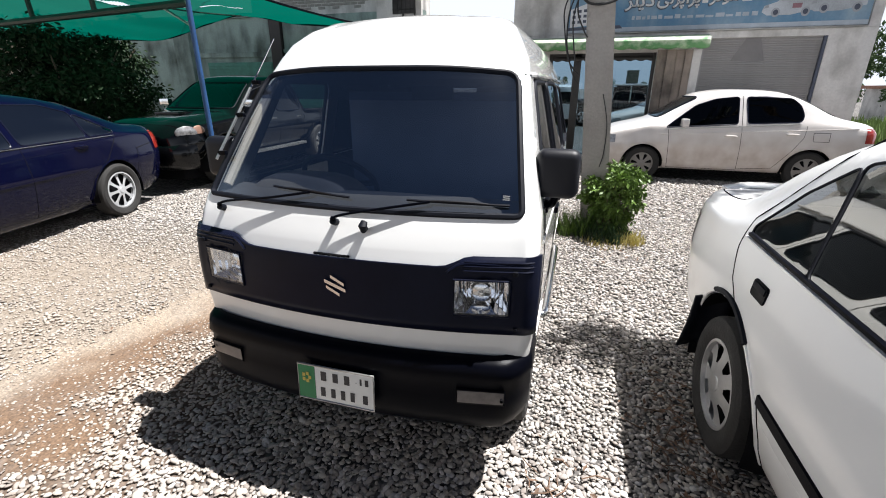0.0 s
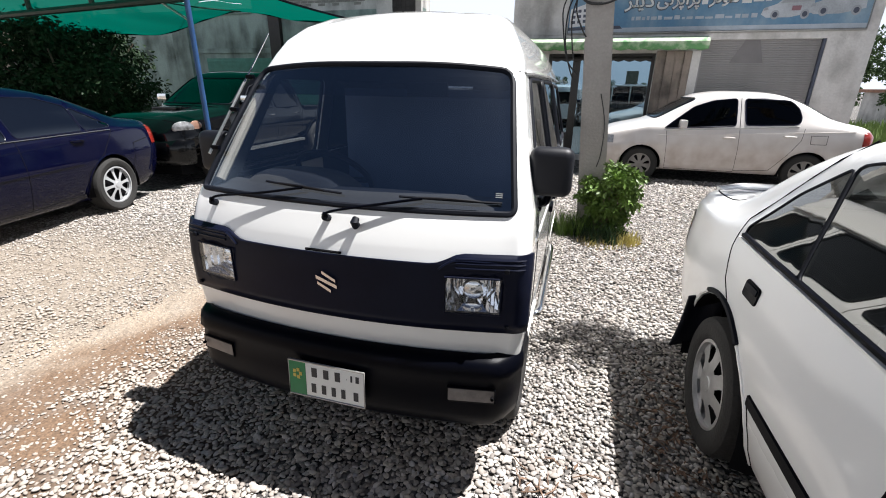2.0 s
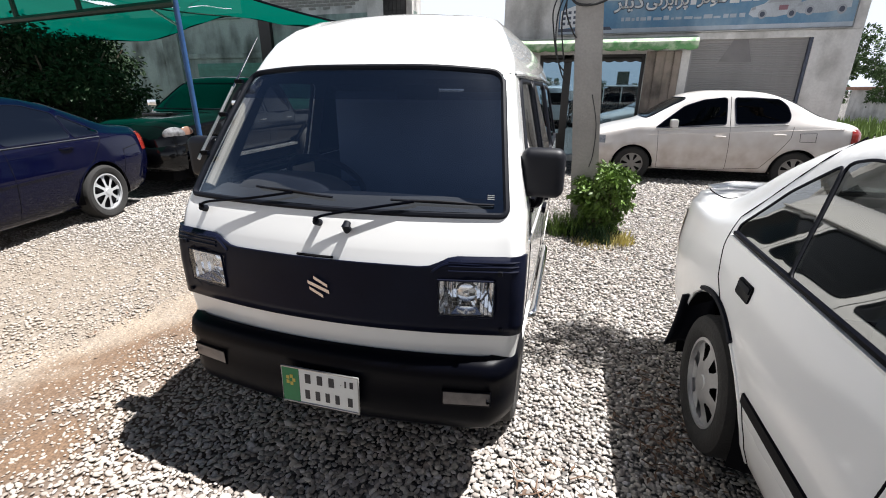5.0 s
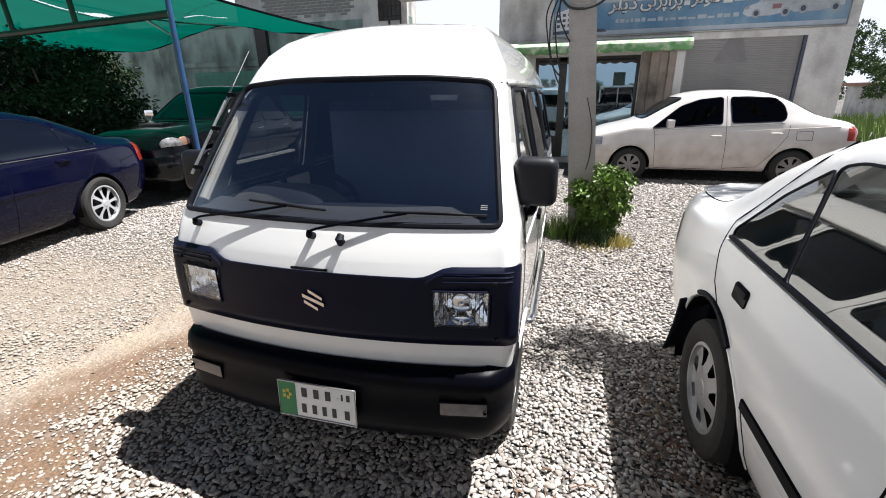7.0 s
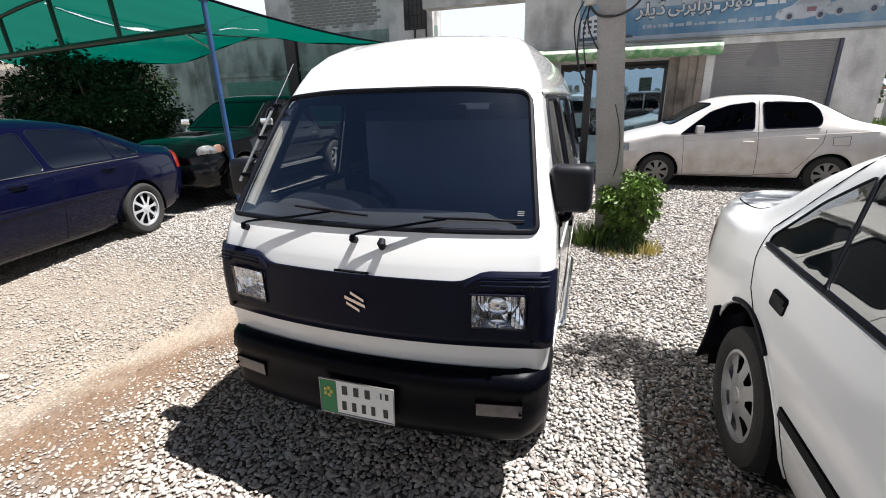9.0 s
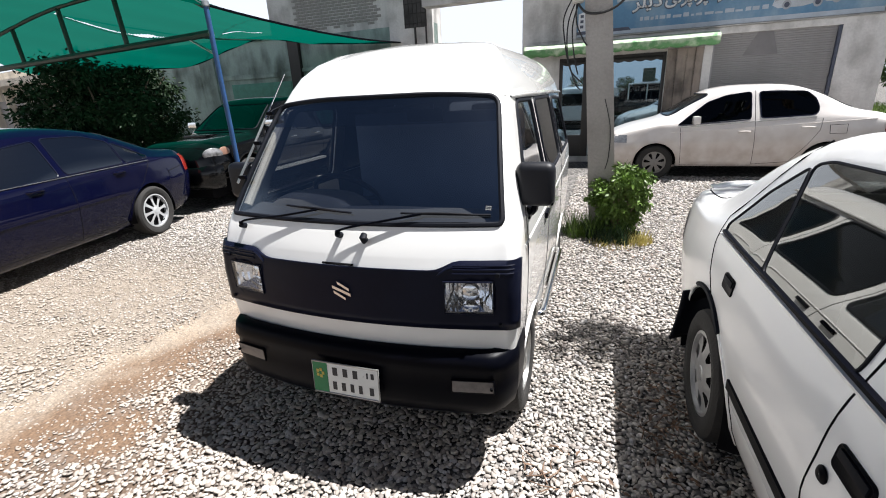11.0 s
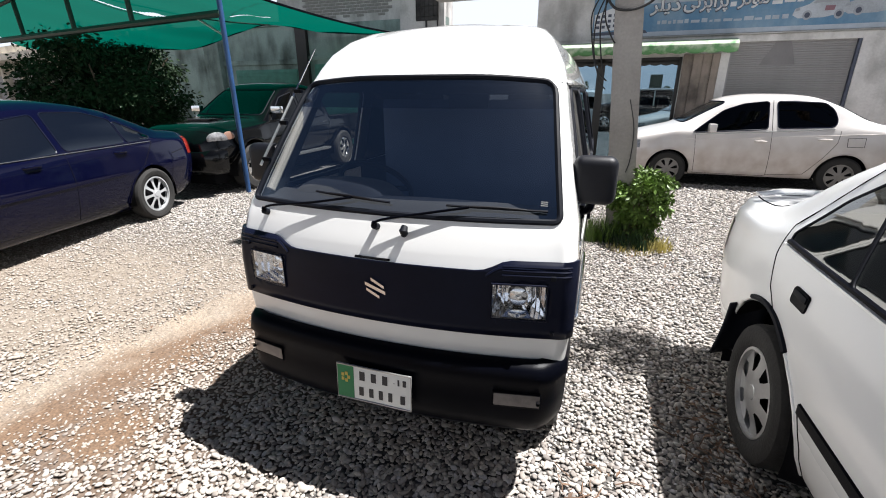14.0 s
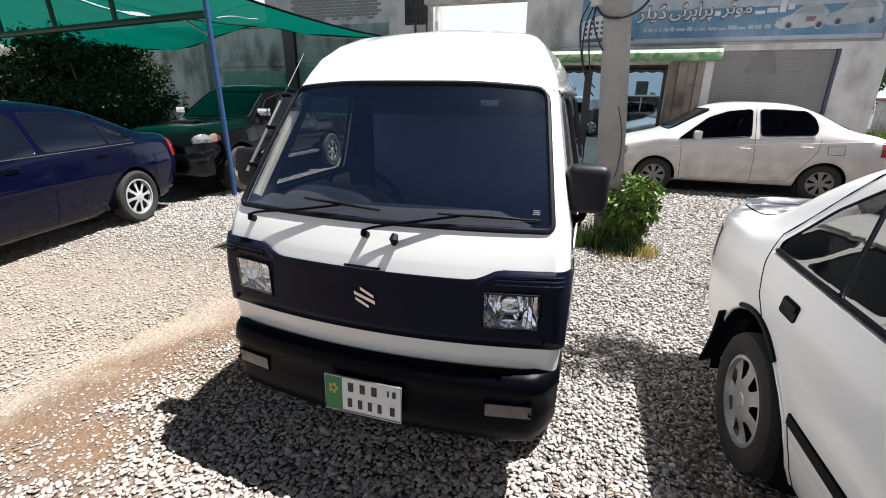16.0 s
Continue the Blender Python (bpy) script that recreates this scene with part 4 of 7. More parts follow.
SEDAN_NAVY = [
    (-2.30, 0.45, 0.55, 0.62, 0.62, 0.86, 0.60, 0.95, 0.50, 0.98), (-2.25, 0.36, 0.70, 0.62, 0.77, 0.92, 0.74, 1.02, 0.62, 1.05), (-2.1, 0.26, 0.78, 0.62, 0.85, 0.95, 0.80, 1.05, 0.68, 1.085), (-1.75, 0.20, 0.80, 0.6, 0.88, 0.97, 0.83, 1.09, 0.70, 1.13),
    (-1.5, 0.20, 0.80, 0.6, 0.88, 0.97, 0.84, 1.17, 0.68, 1.21), (-1.05, 0.20, 0.80, 0.6, 0.88, 0.965, 0.84, 1.33, 0.62, 1.40), (-0.6, 0.20, 0.80, 0.6, 0.88, 0.955, 0.84, 1.41, 0.59, 1.49), (-0.1, 0.20, 0.80, 0.6, 0.88, 0.945, 0.84, 1.43, 0.58, 1.515), (0.35, 0.20, 0.80, 0.6, 0.88, 0.93, 0.84, 1.35, 0.58, 1.44),
    (0.8, 0.20, 0.80, 0.6, 0.88, 0.92, 0.84, 1.18, 0.62, 1.26), (1.3, 0.20, 0.80, 0.58, 0.87, 0.90, 0.82, 0.98, 0.70, 1.03), (1.7, 0.20, 0.79, 0.56, 0.86, 0.84, 0.78, 0.92, 0.64, 0.95), (2.05, 0.22, 0.74, 0.52, 0.80, 0.74, 0.70, 0.82, 0.54, 0.85), (2.22, 0.26, 0.62, 0.5, 0.66, 0.64, 0.58, 0.7, 0.44, 0.72), (2.26, 0.34, 0.52, 0.5, 0.54, 0.58, 0.5, 0.62, 0.4, 0.63)]
car("navy_sedan", pose(-5.27, 1.26, 0, 0, 0, 193.3), "dark navy blue sedan parked under green shade cloth", SEDAN_NAVY, M_BLUE,
    [[(-0.16, 0.985), (1.1, 0.955), (0.55, 1.275), (-0.16, 1.37)], [(-0.24, 0.995), (-0.24, 1.385), (-0.72, 1.37), (-1.04, 1.275), (-1.04, 1.005)], [(-1.06, 1.007), (-1.06, 1.265), (-1.46, 1.05), (-1.44, 1.015)]],
    [(-0.64, 1.05), (0.64, 1.05), (0.54, 1.37), (-0.54, 1.37)], [(-0.62, 1.16), (0.62, 1.16), (0.5, 1.38), (-0.5, 1.38)], (1.30, -1.30), 0.33, 1.60, 0.195,
    dict(n=8, slot=0.62, rim=0.68, hub=0.3, mirror=(0.85, 0.97), handles=((0.17, 0.90), (-0.90, 0.915)), seams=([(1.1, 0.95), (1.12, 0.6), (1.05, 0.3), (-0.2, 0.27)], [(-0.21, 0.97), (-0.21, 0.28)], [(-1.44, 0.99), (-1.2, 0.72), (-0.95, 0.55), (-0.88, 0.3), (-0.2, 0.27)], [(-1.66, 0.5), (-1.72, 0.80), (-2.2, 0.86)]),
         strips=(((1.1, 0.963), (-1.42, 0.990), 0.004, M_STEEL, "belt_moulding"), ((1.0, 0.62), (-0.88, 0.66), 0.006, M_BLUE, "side_crease")), glass=M_TINT_NAVY, seal=0.007, seal_mat=M_PANEL, rimmat=M_ALLOY, lamps=((-2.26, -2.02, 0.755, 0.99, M_RED, "tail_lamp"),)))

SEDAN_WHITE = [
    (-2.28, 0.42, 0.56, 0.62, 0.62, 0.84, 0.60, 0.93, 0.52, 0.95), (-2.24, 0.36, 0.68, 0.62, 0.74, 0.91, 0.72, 1.005, 0.65, 1.026), (-2.10, 0.30, 0.75, 0.62, 0.80, 0.935, 0.78, 1.02, 0.72, 1.036), (-1.85, 0.24, 0.77, 0.60, 0.825, 0.945, 0.795, 1.03, 0.72, 1.044), (-1.68, 0.22, 0.77, 0.60, 0.83, 0.945, 0.80, 1.09, 0.68, 1.11),
    (-1.4, 0.22, 0.77, 0.60, 0.835, 0.945, 0.80, 1.27, 0.63, 1.31), (-1.12, 0.22, 0.77, 0.60, 0.835, 0.945, 0.80, 1.38, 0.595, 1.43), (-0.85, 0.22, 0.77, 0.60, 0.835, 0.94, 0.80, 1.42, 0.58, 1.475), (-0.3, 0.22, 0.77, 0.60, 0.835, 0.935, 0.80, 1.435, 0.575, 1.495), (0.2, 0.22, 0.77, 0.60, 0.835, 0.93, 0.80, 1.41, 0.575, 1.475), (0.5, 0.22, 0.77, 0.60, 0.835, 0.925, 0.80, 1.32, 0.59, 1.375),
    (1.05, 0.22, 0.77, 0.60, 0.83, 0.91, 0.79, 0.99, 0.68, 1.03), (1.5, 0.22, 0.76, 0.57, 0.82, 0.85, 0.76, 0.91, 0.62, 0.94), (1.85, 0.24, 0.72, 0.52, 0.76, 0.74, 0.68, 0.80, 0.54, 0.82), (1.97, 0.3, 0.6, 0.5, 0.64, 0.62, 0.58, 0.68, 0.44, 0.69)]
WC = pose(2.335, -0.66, 0, 0, 0, 182.1)
wt_car, w_side, w_body, w_secs = car("white_sedan", WC, "white sedan with black door handles and side moulding", SEDAN_WHITE, M_WHITE,
    [[(-0.18, 0.975), (0.95, 0.955), (0.40, 1.31), (-0.22, 1.37)], [(-0.31, 0.975), (-0.35, 1.37), (-1.00, 1.35), (-1.088, 1.325), (-0.917, 0.98)], [(-0.922, 0.985), (-1.098, 1.32), (-1.27, 1.19), (-1.41, 1.02), (-1.395, 0.992)]],
    [(-0.62, 1.04), (0.62, 1.04), (0.52, 1.41), (-0.52, 1.41)], [(-0.60, 1.12), (0.60, 1.12), (0.5, 1.42), (-0.5, 1.42)], (1.24, -1.31), 0.306, 1.49, 0.165,
    dict(n=7, slot=0.5, rim=0.655, hub=0.47, glass=M_TINT_SHEEN, seats=(0.2, -0.7), seat_mat=M_TRIMLIGHT, mirror=(0.72, 0.98), seal=0.0055, mirror_mat=M_PLASTIC, arch=0.112, round=0.03,
         seams=([(0.98, 0.94), (1.0, 0.55), (0.92, 0.24), (-0.3, 0.24)], [(-0.29, 1.40), (-0.28, 0.96), (-0.29, 0.66), (-0.27, 0.24)], [(-1.16, 1.40), (-1.46, 1.04), (-1.43, 0.92), (-1.36, 0.80), (-1.27, 0.735)], [(-0.915, 0.50), (-0.88, 0.38), (-0.87, 0.24), (-0.27, 0.24)]),
         strips=(((0.9, 0.53), (-0.90, 0.53), 0.026, M_PLASTIC, "side_moulding"), ((0.95, 0.962), (-1.40, 0.987), 0.009, M_PLASTIC, "belt_moulding"), ((0.95, 0.947), (-1.41, 0.972), 0.006, M_BRIGHT, "bright_strip")), lamps=((-2.24, -2.07, 0.70, 0.90, M_RED, "tail_lamp"),)))


def ute(name, m, label, paint, spec_glass, group=""):
    """A double-cab pickup."""
    rows = [(-2.62, 0.55, 0.80, 0.75, 0.86, 0.98, 0.86, 1.10, 0.84, 1.11), (-2.58, 0.50, 0.82, 0.75, 0.89, 1.0, 0.88, 1.12, 0.86, 1.13), (-1.2, 0.48, 0.82, 0.75, 0.90, 1.02, 0.88, 1.13, 0.86, 1.14), (-1.02, 0.48, 0.82, 0.75, 0.90, 1.04, 0.87, 1.16, 0.84, 1.18),
            (-0.96, 0.48, 0.82, 0.75, 0.90, 1.05, 0.87, 1.58, 0.66, 1.66), (-0.5, 0.46, 0.82, 0.75, 0.90, 1.06, 0.87, 1.68, 0.65, 1.77), (0.1, 0.46, 0.82, 0.75, 0.90, 1.06, 0.87, 1.66, 0.64, 1.755), (0.45, 0.46, 0.82, 0.75, 0.90, 1.06, 0.87, 1.52, 0.66, 1.60), (1.05, 0.46, 0.82, 0.75, 0.90, 1.06, 0.85, 1.15, 0.76, 1.21),
            (1.3, 0.46, 0.82, 0.74, 0.92, 1.04, 0.86, 1.12, 0.72, 1.17), (2.0, 0.46, 0.80, 0.72, 0.91, 0.98, 0.84, 1.06, 0.66, 1.11), (2.3, 0.46, 0.76, 0.70, 0.84, 0.92, 0.76, 1.0, 0.58, 1.03), (2.44, 0.48, 0.66, 0.66, 0.70, 0.84, 0.64, 0.9, 0.5, 0.92), (2.48, 0.55, 0.55, 0.66, 0.6, 0.8, 0.56, 0.84, 0.44, 0.85)]
    t, side, body, secs = car(name, m, label, rows, paint, [[(0.0, 1.12), (0.92, 1.11), (0.42, 1.50), (0.0, 1.60)], [(-0.09, 1.12), (-0.09, 1.60), (-0.55, 1.61), (-0.86, 1.5), (-0.88, 1.12)]],
        [(-0.70, 1.21), (0.70, 1.21), (0.58, 1.63), (-0.58, 1.63)], [(-0.62, 1.25), (0.62, 1.25), (0.55, 1.58), (-0.55, 1.58)], (1.54, -1.54), 0.385, 1.62, 0.26,
        dict(n=6, slot=0.45, rim=0.58, rimmat=M_CHROME, arch=0.075, mirror=(0.78, 1.24), mirror_mat=M_CHROME, handle=M_CHROME, handles=((0.12, 1.0), (-0.76, 1.0)), glass=spec_glass, screen=M_TINT,
             seams=([(1.0, 1.05), (1.0, 0.5), (-0.05, 0.5)], [(-0.05, 1.1), (-0.05, 0.5)], [(-0.94, 1.1), (-0.94, 0.5)]), dash=1.12, seats=(0.25, -0.55)))
    for s in (1, -1):
        part("side_step", boxed((s * 0.86 - 0.06, -0.95, 0.42), (s * 0.86 + 0.06, 1.0, 0.47), 0.02), M_STEEL, t)
        for y in (1.54, -1.54):
            pts = [Vector((s * side(y + 0.47 * math.cos(a), min(0.95, 0.385 + 0.49 * math.sin(a))).x + s * 0.012, y + 0.47 * math.cos(a), 0.385 + 0.47 * math.sin(a))) for a in np.linspace(0.1, math.pi - 0.1, 20)]
            part("wheel_flare", tube(pts, 0.022, 8), paint, body)
        for nm, y, z, rad, mt in (("headlamp", 2.22, 0.905, (0.165, 0.032, 0.098), M_LAMPGLASS), ("indicator_lamp", 2.03, 0.92, (0.115, 0.022, 0.085), M_AMBER)):
            out = Vector((0.16, side(y - 0.08, z).x - side(y + 0.08, z).x, 0)).normalized()
            c = side(y, z) - out * 0.012
            lm = bmesh.new()
            bmesh.ops.create_uvsphere(lm, u_segments=24, v_segments=14, radius=1.0, matrix=Matrix.Translation((s * c.x, c.y, c.z)) @ Matrix.Rotation(-s * math.atan2(out.x, out.y), 4, "Z") @ Matrix.Diagonal((*rad, 1)))
            part(nm, lm, mt, t)
    part("bonnet_scoop", boxed((-0.24, 1.40, 1.12), (0.24, 1.72, 1.175), 0.025), paint, body)
    part("grille", boxed((-0.42, 2.40, 0.72), (0.42, 2.49, 0.9), 0.02), M_CHROME, t)
    rows = []
    for z, o in ((0.36, -0.10), (0.38, -0.02), (0.46, 0.03), (0.60, 0.04), (0.70, 0.02), (0.76, -0.05)):
        row = []
        for k in range(33):
            a = -1.45 + 2.9 * k / 32
            row.append(Vector(((0.90 + o * 0.6) * math.copysign(abs(math.sin(a)) ** 0.55, math.sin(a)), 2.02 + (0.50 + o) * math.cos(a) ** 0.6, z)))
        rows.append(row)
    part("front_bumper", skin(rows, False), paint, t, smooth=60)
    return t


ute("black_pickup", pose(-5.85, 6.24, 0, 0, 0, 183), "black double-cab pickup with chrome mirrors under shade cloth", M_BLACK, M_TINT_DARK)

# ---- ground ----
def ground_material():
    m, n, l, b = material("gravel_ground")
    tc = n.new("ShaderNodeTexCoord")
    v1, v2, nz, nd = n.new("ShaderNodeTexVoronoi"), n.new("ShaderNodeTexVoronoi"), n.new("ShaderNodeTexNoise"), n.new("ShaderNodeTexNoise")
    v1.inputs["Scale"].default_value, v2.inputs["Scale"].default_value = 26.0, 55.0
    nz.inputs["Scale"].default_value, nz.inputs["Detail"].default_value = 0.45, 6
    nd.inputs["Scale"].default_value, nd.inputs["Detail"].default_value = 90.0, 4
    for t in (v1, v2, nz, nd):
        l.new(tc.outputs["Object"], t.inputs["Vector"])
    bw = n.new("ShaderNodeRGBToBW")
    l.new(v1.outputs["Color"], bw.inputs[0])
    cr = n.new("ShaderNodeValToRGB")
    e = cr.color_ramp.elements
    e[0].position, e[0].color, e[1].position, e[1].color = 0.15, (0.055, 0.050, 0.046, 1), 0.85, (0.25, 0.235, 0.22, 1)
    l.new(bw.outputs[0], cr.inputs[0])
    # shade in the crevices between the stones, painted as a darker cell edge
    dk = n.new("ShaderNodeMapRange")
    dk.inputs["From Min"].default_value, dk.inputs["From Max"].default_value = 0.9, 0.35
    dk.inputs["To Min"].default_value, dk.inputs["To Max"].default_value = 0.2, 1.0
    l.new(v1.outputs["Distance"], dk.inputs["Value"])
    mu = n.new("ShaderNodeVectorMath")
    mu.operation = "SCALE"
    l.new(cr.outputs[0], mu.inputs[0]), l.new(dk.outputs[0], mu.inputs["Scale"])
    # bare earth where cars have worn the gravel away
    sp = n.new("ShaderNodeSeparateXYZ")
    l.new(tc.outputs["Object"], sp.inputs[0])
    ln = n.new("ShaderNodeMath")
    ln.operation = "MULTIPLY_ADD"
    ln.inputs[1].default_value = -0.16
    l.new(sp.outputs["Y"], ln.inputs[0]), l.new(sp.outputs["X"], ln.inputs[2])
    off = n.new("ShaderNodeMath")
    off.operation = "SUBTRACT"
    off.inputs[1].default_value = -1.908
    l.new(ln.outputs[0], off.inputs[0])
    ab = n.new("ShaderNodeMath")
    ab.operation = "ABSOLUTE"
    l.new(off.outputs[0], ab.inputs[0])
    np2 = n.new("ShaderNodeTexNoise")
    np2.inputs["Scale"].default_value, np2.inputs["Detail"].default_value = 2.6, 8
    l.new(tc.outputs["Object"], np2.inputs["Vector"])
    wob = n.new("ShaderNodeMath")
    wob.operation = "MULTIPLY_ADD"
    wob.inputs[1].default_value = -0.55
    l.new(np2.outputs["Fac"], wob.inputs[0]), l.new(ab.outputs[0], wob.inputs[2])
    band = n.new("ShaderNodeMapRange")
    band.inputs["From Min"].default_value, band.inputs["From Max"].default_value = 0.42, 0.06
    l.new(wob.outputs[0], band.inputs["Value"])
    gate = n.new("ShaderNodeMapRange")
    gate.inputs["From Min"].default_value, gate.inputs["From Max"].default_value = -0.2, -0.9
    l.new(sp.outputs["X"], gate.inputs["Value"])
    mm = n.new("ShaderNodeMath")
    mm.operation = "MULTIPLY"
    pr = n.new("ShaderNodeMapRange")
    pr.inputs["From Min"].default_value, pr.inputs["From Max"].default_value, pr.inputs["To Min"].default_value = 0.35, 0.6, 0.75
    l.new(np2.outputs["Fac"], pr.inputs["Value"])
    bp = n.new("ShaderNodeMath")
    bp.operation = "MULTIPLY"
    l.new(band.outputs[0], bp.inputs[0]), l.new(pr.outputs[0], bp.inputs[1])
    l.new(bp.outputs[0], mm.inputs[0]), l.new(gate.outputs[0], mm.inputs[1])
    wide = n.new("ShaderNodeMapRange")
    wide.inputs["From Min"].default_value, wide.inputs["From Max"].default_value, wide.inputs["To Max"].default_value = 3.2, 1.4, 0.62
    l.new(sp.outputs["Y"], wide.inputs["Value"])
    wg = n.new("ShaderNodeMath")
    wg.operation = "MULTIPLY"
    l.new(wide.outputs[0], wg.inputs[0]), l.new(gate.outputs[0], wg.inputs[1])
    mxx = n.new("ShaderNodeMath")
    mxx.operation = "MAXIMUM"
    l.new(wg.outputs[0], mxx.inputs[0]), l.new(mm.outputs[0], mxx.inputs[1])
    spot, sr, sm = n.new("ShaderNodeVectorMath"), n.new("ShaderNodeMapRange"), n.new("ShaderNodeMath")
    spot.operation, spot.inputs[1].default_value, sm.operation = "DISTANCE", (-1.38, -0.30, 0), "MAXIMUM"
    sr.inputs["From Min"].default_value, sr.inputs["From Max"].default_value = 0.36, 0.14
    l.new(tc.outputs["Object"], spot.inputs[0]), l.new(spot.outputs["Value"], sr.inputs["Value"])
    l.new(mxx.outputs[0], sm.inputs[0]), l.new(sr.outputs[0], sm.inputs[1])
    mx = n.new("ShaderNodeMix")
    mx.data_type = "RGBA"
    ne, er = n.new("ShaderNodeTexNoise"), n.new("ShaderNodeValToRGB")
    ne.inputs["Scale"].default_value, ne.inputs["Detail"].default_value = 1.7, 9
    er.color_ramp.elements[0].position, er.color_ramp.elements[0].color = 0.41, (0.150, 0.094, 0.058, 1)
    er.color_ramp.elements[1].position, er.color_ramp.elements[1].color = 0.66, (0.295, 0.238, 0.182, 1)
    l.new(tc.outputs["Object"], ne.inputs["Vector"])
    # pale dust on the outer side of the track, damp brown on the inner
    shade = n.new("ShaderNodeMath")
    shade.operation, shade.inputs[1].default_value = "MULTIPLY_ADD", -0.85
    l.new(off.outputs[0], shade.inputs[0]), l.new(ne.outputs["Fac"], shade.inputs[2]), l.new(shade.outputs[0], er.inputs[0])
    gr = n.new("ShaderNodeMapRange")
    gr.inputs["From Min"].default_value, gr.inputs["From Max"].default_value = 0.3, 0.7
    gr.inputs["To Min"].default_value, gr.inputs["To Max"].default_value = 0.55, 1.35
    ge = n.new("ShaderNodeVectorMath")
    ge.operation = "SCALE"
    l.new(nd.outputs["Fac"], gr.inputs["Value"]), l.new(er.outputs[0], ge.inputs[0]), l.new(gr.outputs[0], ge.inputs["Scale"]), l.new(ge.outputs[0], mx.inputs["B"])
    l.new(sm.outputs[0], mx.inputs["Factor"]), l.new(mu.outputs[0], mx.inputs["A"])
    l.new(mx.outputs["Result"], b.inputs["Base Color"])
    b.inputs["Roughness"].default_value = 0.95
    bn = n.new("ShaderNodeBump")
    bn.inputs["Strength"].default_value, bn.inputs["Distance"].default_value = 0.7, 0.02
    bn.invert = True
    l.new(v1.outputs["Distance"], bn.inputs["Height"]), l.new(bn.outputs[0], b.inputs["Normal"])
    return m


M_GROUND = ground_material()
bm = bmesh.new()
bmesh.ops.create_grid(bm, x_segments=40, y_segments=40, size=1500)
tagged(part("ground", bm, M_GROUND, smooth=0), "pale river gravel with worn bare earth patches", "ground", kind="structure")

# ---- buildings ----
M_PLASTER = weathered("stained_plaster", (0.66, 0.645, 0.62), (0.20, 0.19, 0.175), 1.6, 0.7)
M_GREYWALL = weathered("grey_green_plaster", (0.32, 0.42, 0.385), (0.05, 0.065, 0.055), 1.0, 0.9)
M_CONCRETE = weathered("pole_concrete", (0.34, 0.318, 0.295), (0.18, 0.163, 0.15), 2.0, 0.6, bscale=40)
M_SHUTTER = plain("shutter_steel", (0.30, 0.29, 0.29), 0.55, 0.3, vary=0.12, scale=2)
FY = 9.47


def wall(name, lo, hi, mat, label, parent=None):
    ob = part(name, boxed(lo, hi, 0.012), mat, parent)
    return tagged(ob, label, "wall", kind="structure")


shop = thing("shop_building", Matrix(), "weathered grey plaster shop building with a painted sign", "building")
for lo, hi in (((-0.95, FY, 0), (-0.12, FY + 0.3, 2.62)), ((2.04, FY, 0), (2.86, FY + 0.3, 2.62)), ((4.93, FY, 0), (5.66, FY + 0.3, 2.62)), ((-0.95, FY, 2.624), (5.66, FY + 0.3, 4.35)), ((-0.12, FY, 2.26), (2.04, FY + 0.3, 2.62)), ((2.86, FY, 2.5), (4.93, FY + 0.3, 2.62)), ((-0.12, FY, 0), (2.04, FY + 0.28, 0.12))):
    part("wall", boxed(lo, hi), M_PLASTER, shop)
part("roof", boxed((-0.95, FY + 0.3, 4.15), (5.66, FY + 1.6, 4.35)), M_PLASTER, shop)
part("side_wall", boxed((5.46, FY + 0.3, 0), (5.66, FY + 1.6, 4.15)), M_PLASTER, shop)
part("side_wall", boxed((-0.95, FY + 0.3, 0), (-0.75, FY + 1.2, 4.15)), M_PLASTER, shop)
part("inner_wall", boxed((2.3, FY + 0.3, 0), (2.5, FY + 1.6, 4.15)), M_PLASTER, shop)
part("back_wall", boxed((2.5, FY + 1.4, 0), (5.46, FY + 1.6, 4.15)), M_PLASTER, shop)
left = thing("left_building", Matrix(), "grey stained plaster building with brick patch", "building")
part("wall", boxed((-16.5, 11.0, 0), (-3.62, 11.3, 3.5)), M_GREYWALL, left)
part("upper_wall", boxed((-9.0, 11.05, 3.504), (-3.62, 11.3, 6.5)), M_PLASTER, left)
part("corner_pillar", boxed((-4.9, 10.9, 0), (-3.62, 11.6, 6.5)), M_PLASTER, left)
tagged(part("gate_beam", boxed((-3.62, 10.2, 3.75), (-0.95, 10.6, 4.4)), M_PLASTER), "concrete beam across the gap between buildings", "beam", kind="structure")

# pole
pole = thing("utility_pole", pose(1.0, 3.95, 0, 0, -4.4, 0), "square tapered concrete utility pole", "pole")
bm = skin([[Vector((x * w, y * w, z)) for x, y in ((-1, -1), (1, -1), (1, 1), (-1, 1))] for z, w in ((-0.05, 0.146), (1.3, 0.139), (8.5, 0.1))], True, (True, True))
bmesh.ops.bevel(bm, geom=[e for e in bm.edges if abs((e.verts[0].co - e.verts[1].co).z) > 0.5], offset=0.02, segments=2, affect="EDGES")
part("shaft", bm, M_CONCRETE, pole)

# shade cloth
def net_material():
    m, n, l, b = material("green_shade_net")
    n.remove(b)
    d, tl, tp, m1, m2 = (n.new("ShaderNode" + k) for k in ("BsdfDiffuse", "BsdfTranslucent", "BsdfTransparent", "MixShader", "MixShader"))
    d.inputs["Color"].default_value = (0.0, 0.061, 0.041, 1)
    tl.inputs["Color"].default_value = (0.0, 0.079, 0.056, 1)
    tp.inputs["Color"].default_value = (0.55, 0.9, 0.7, 1)
    m1.inputs[0].default_value, m2.inputs[0].default_value = 0.6, 0.03
    l.new(d.outputs[0], m1.inputs[1]), l.new(tl.outputs[0], m1.inputs[2]), l.new(m1.outputs[0], m2.inputs[1]), l.new(tp.outputs[0], m2.inputs[2])
    l.new(m2.outputs[0], n["Material Output"].inputs["Surface"])
    return m


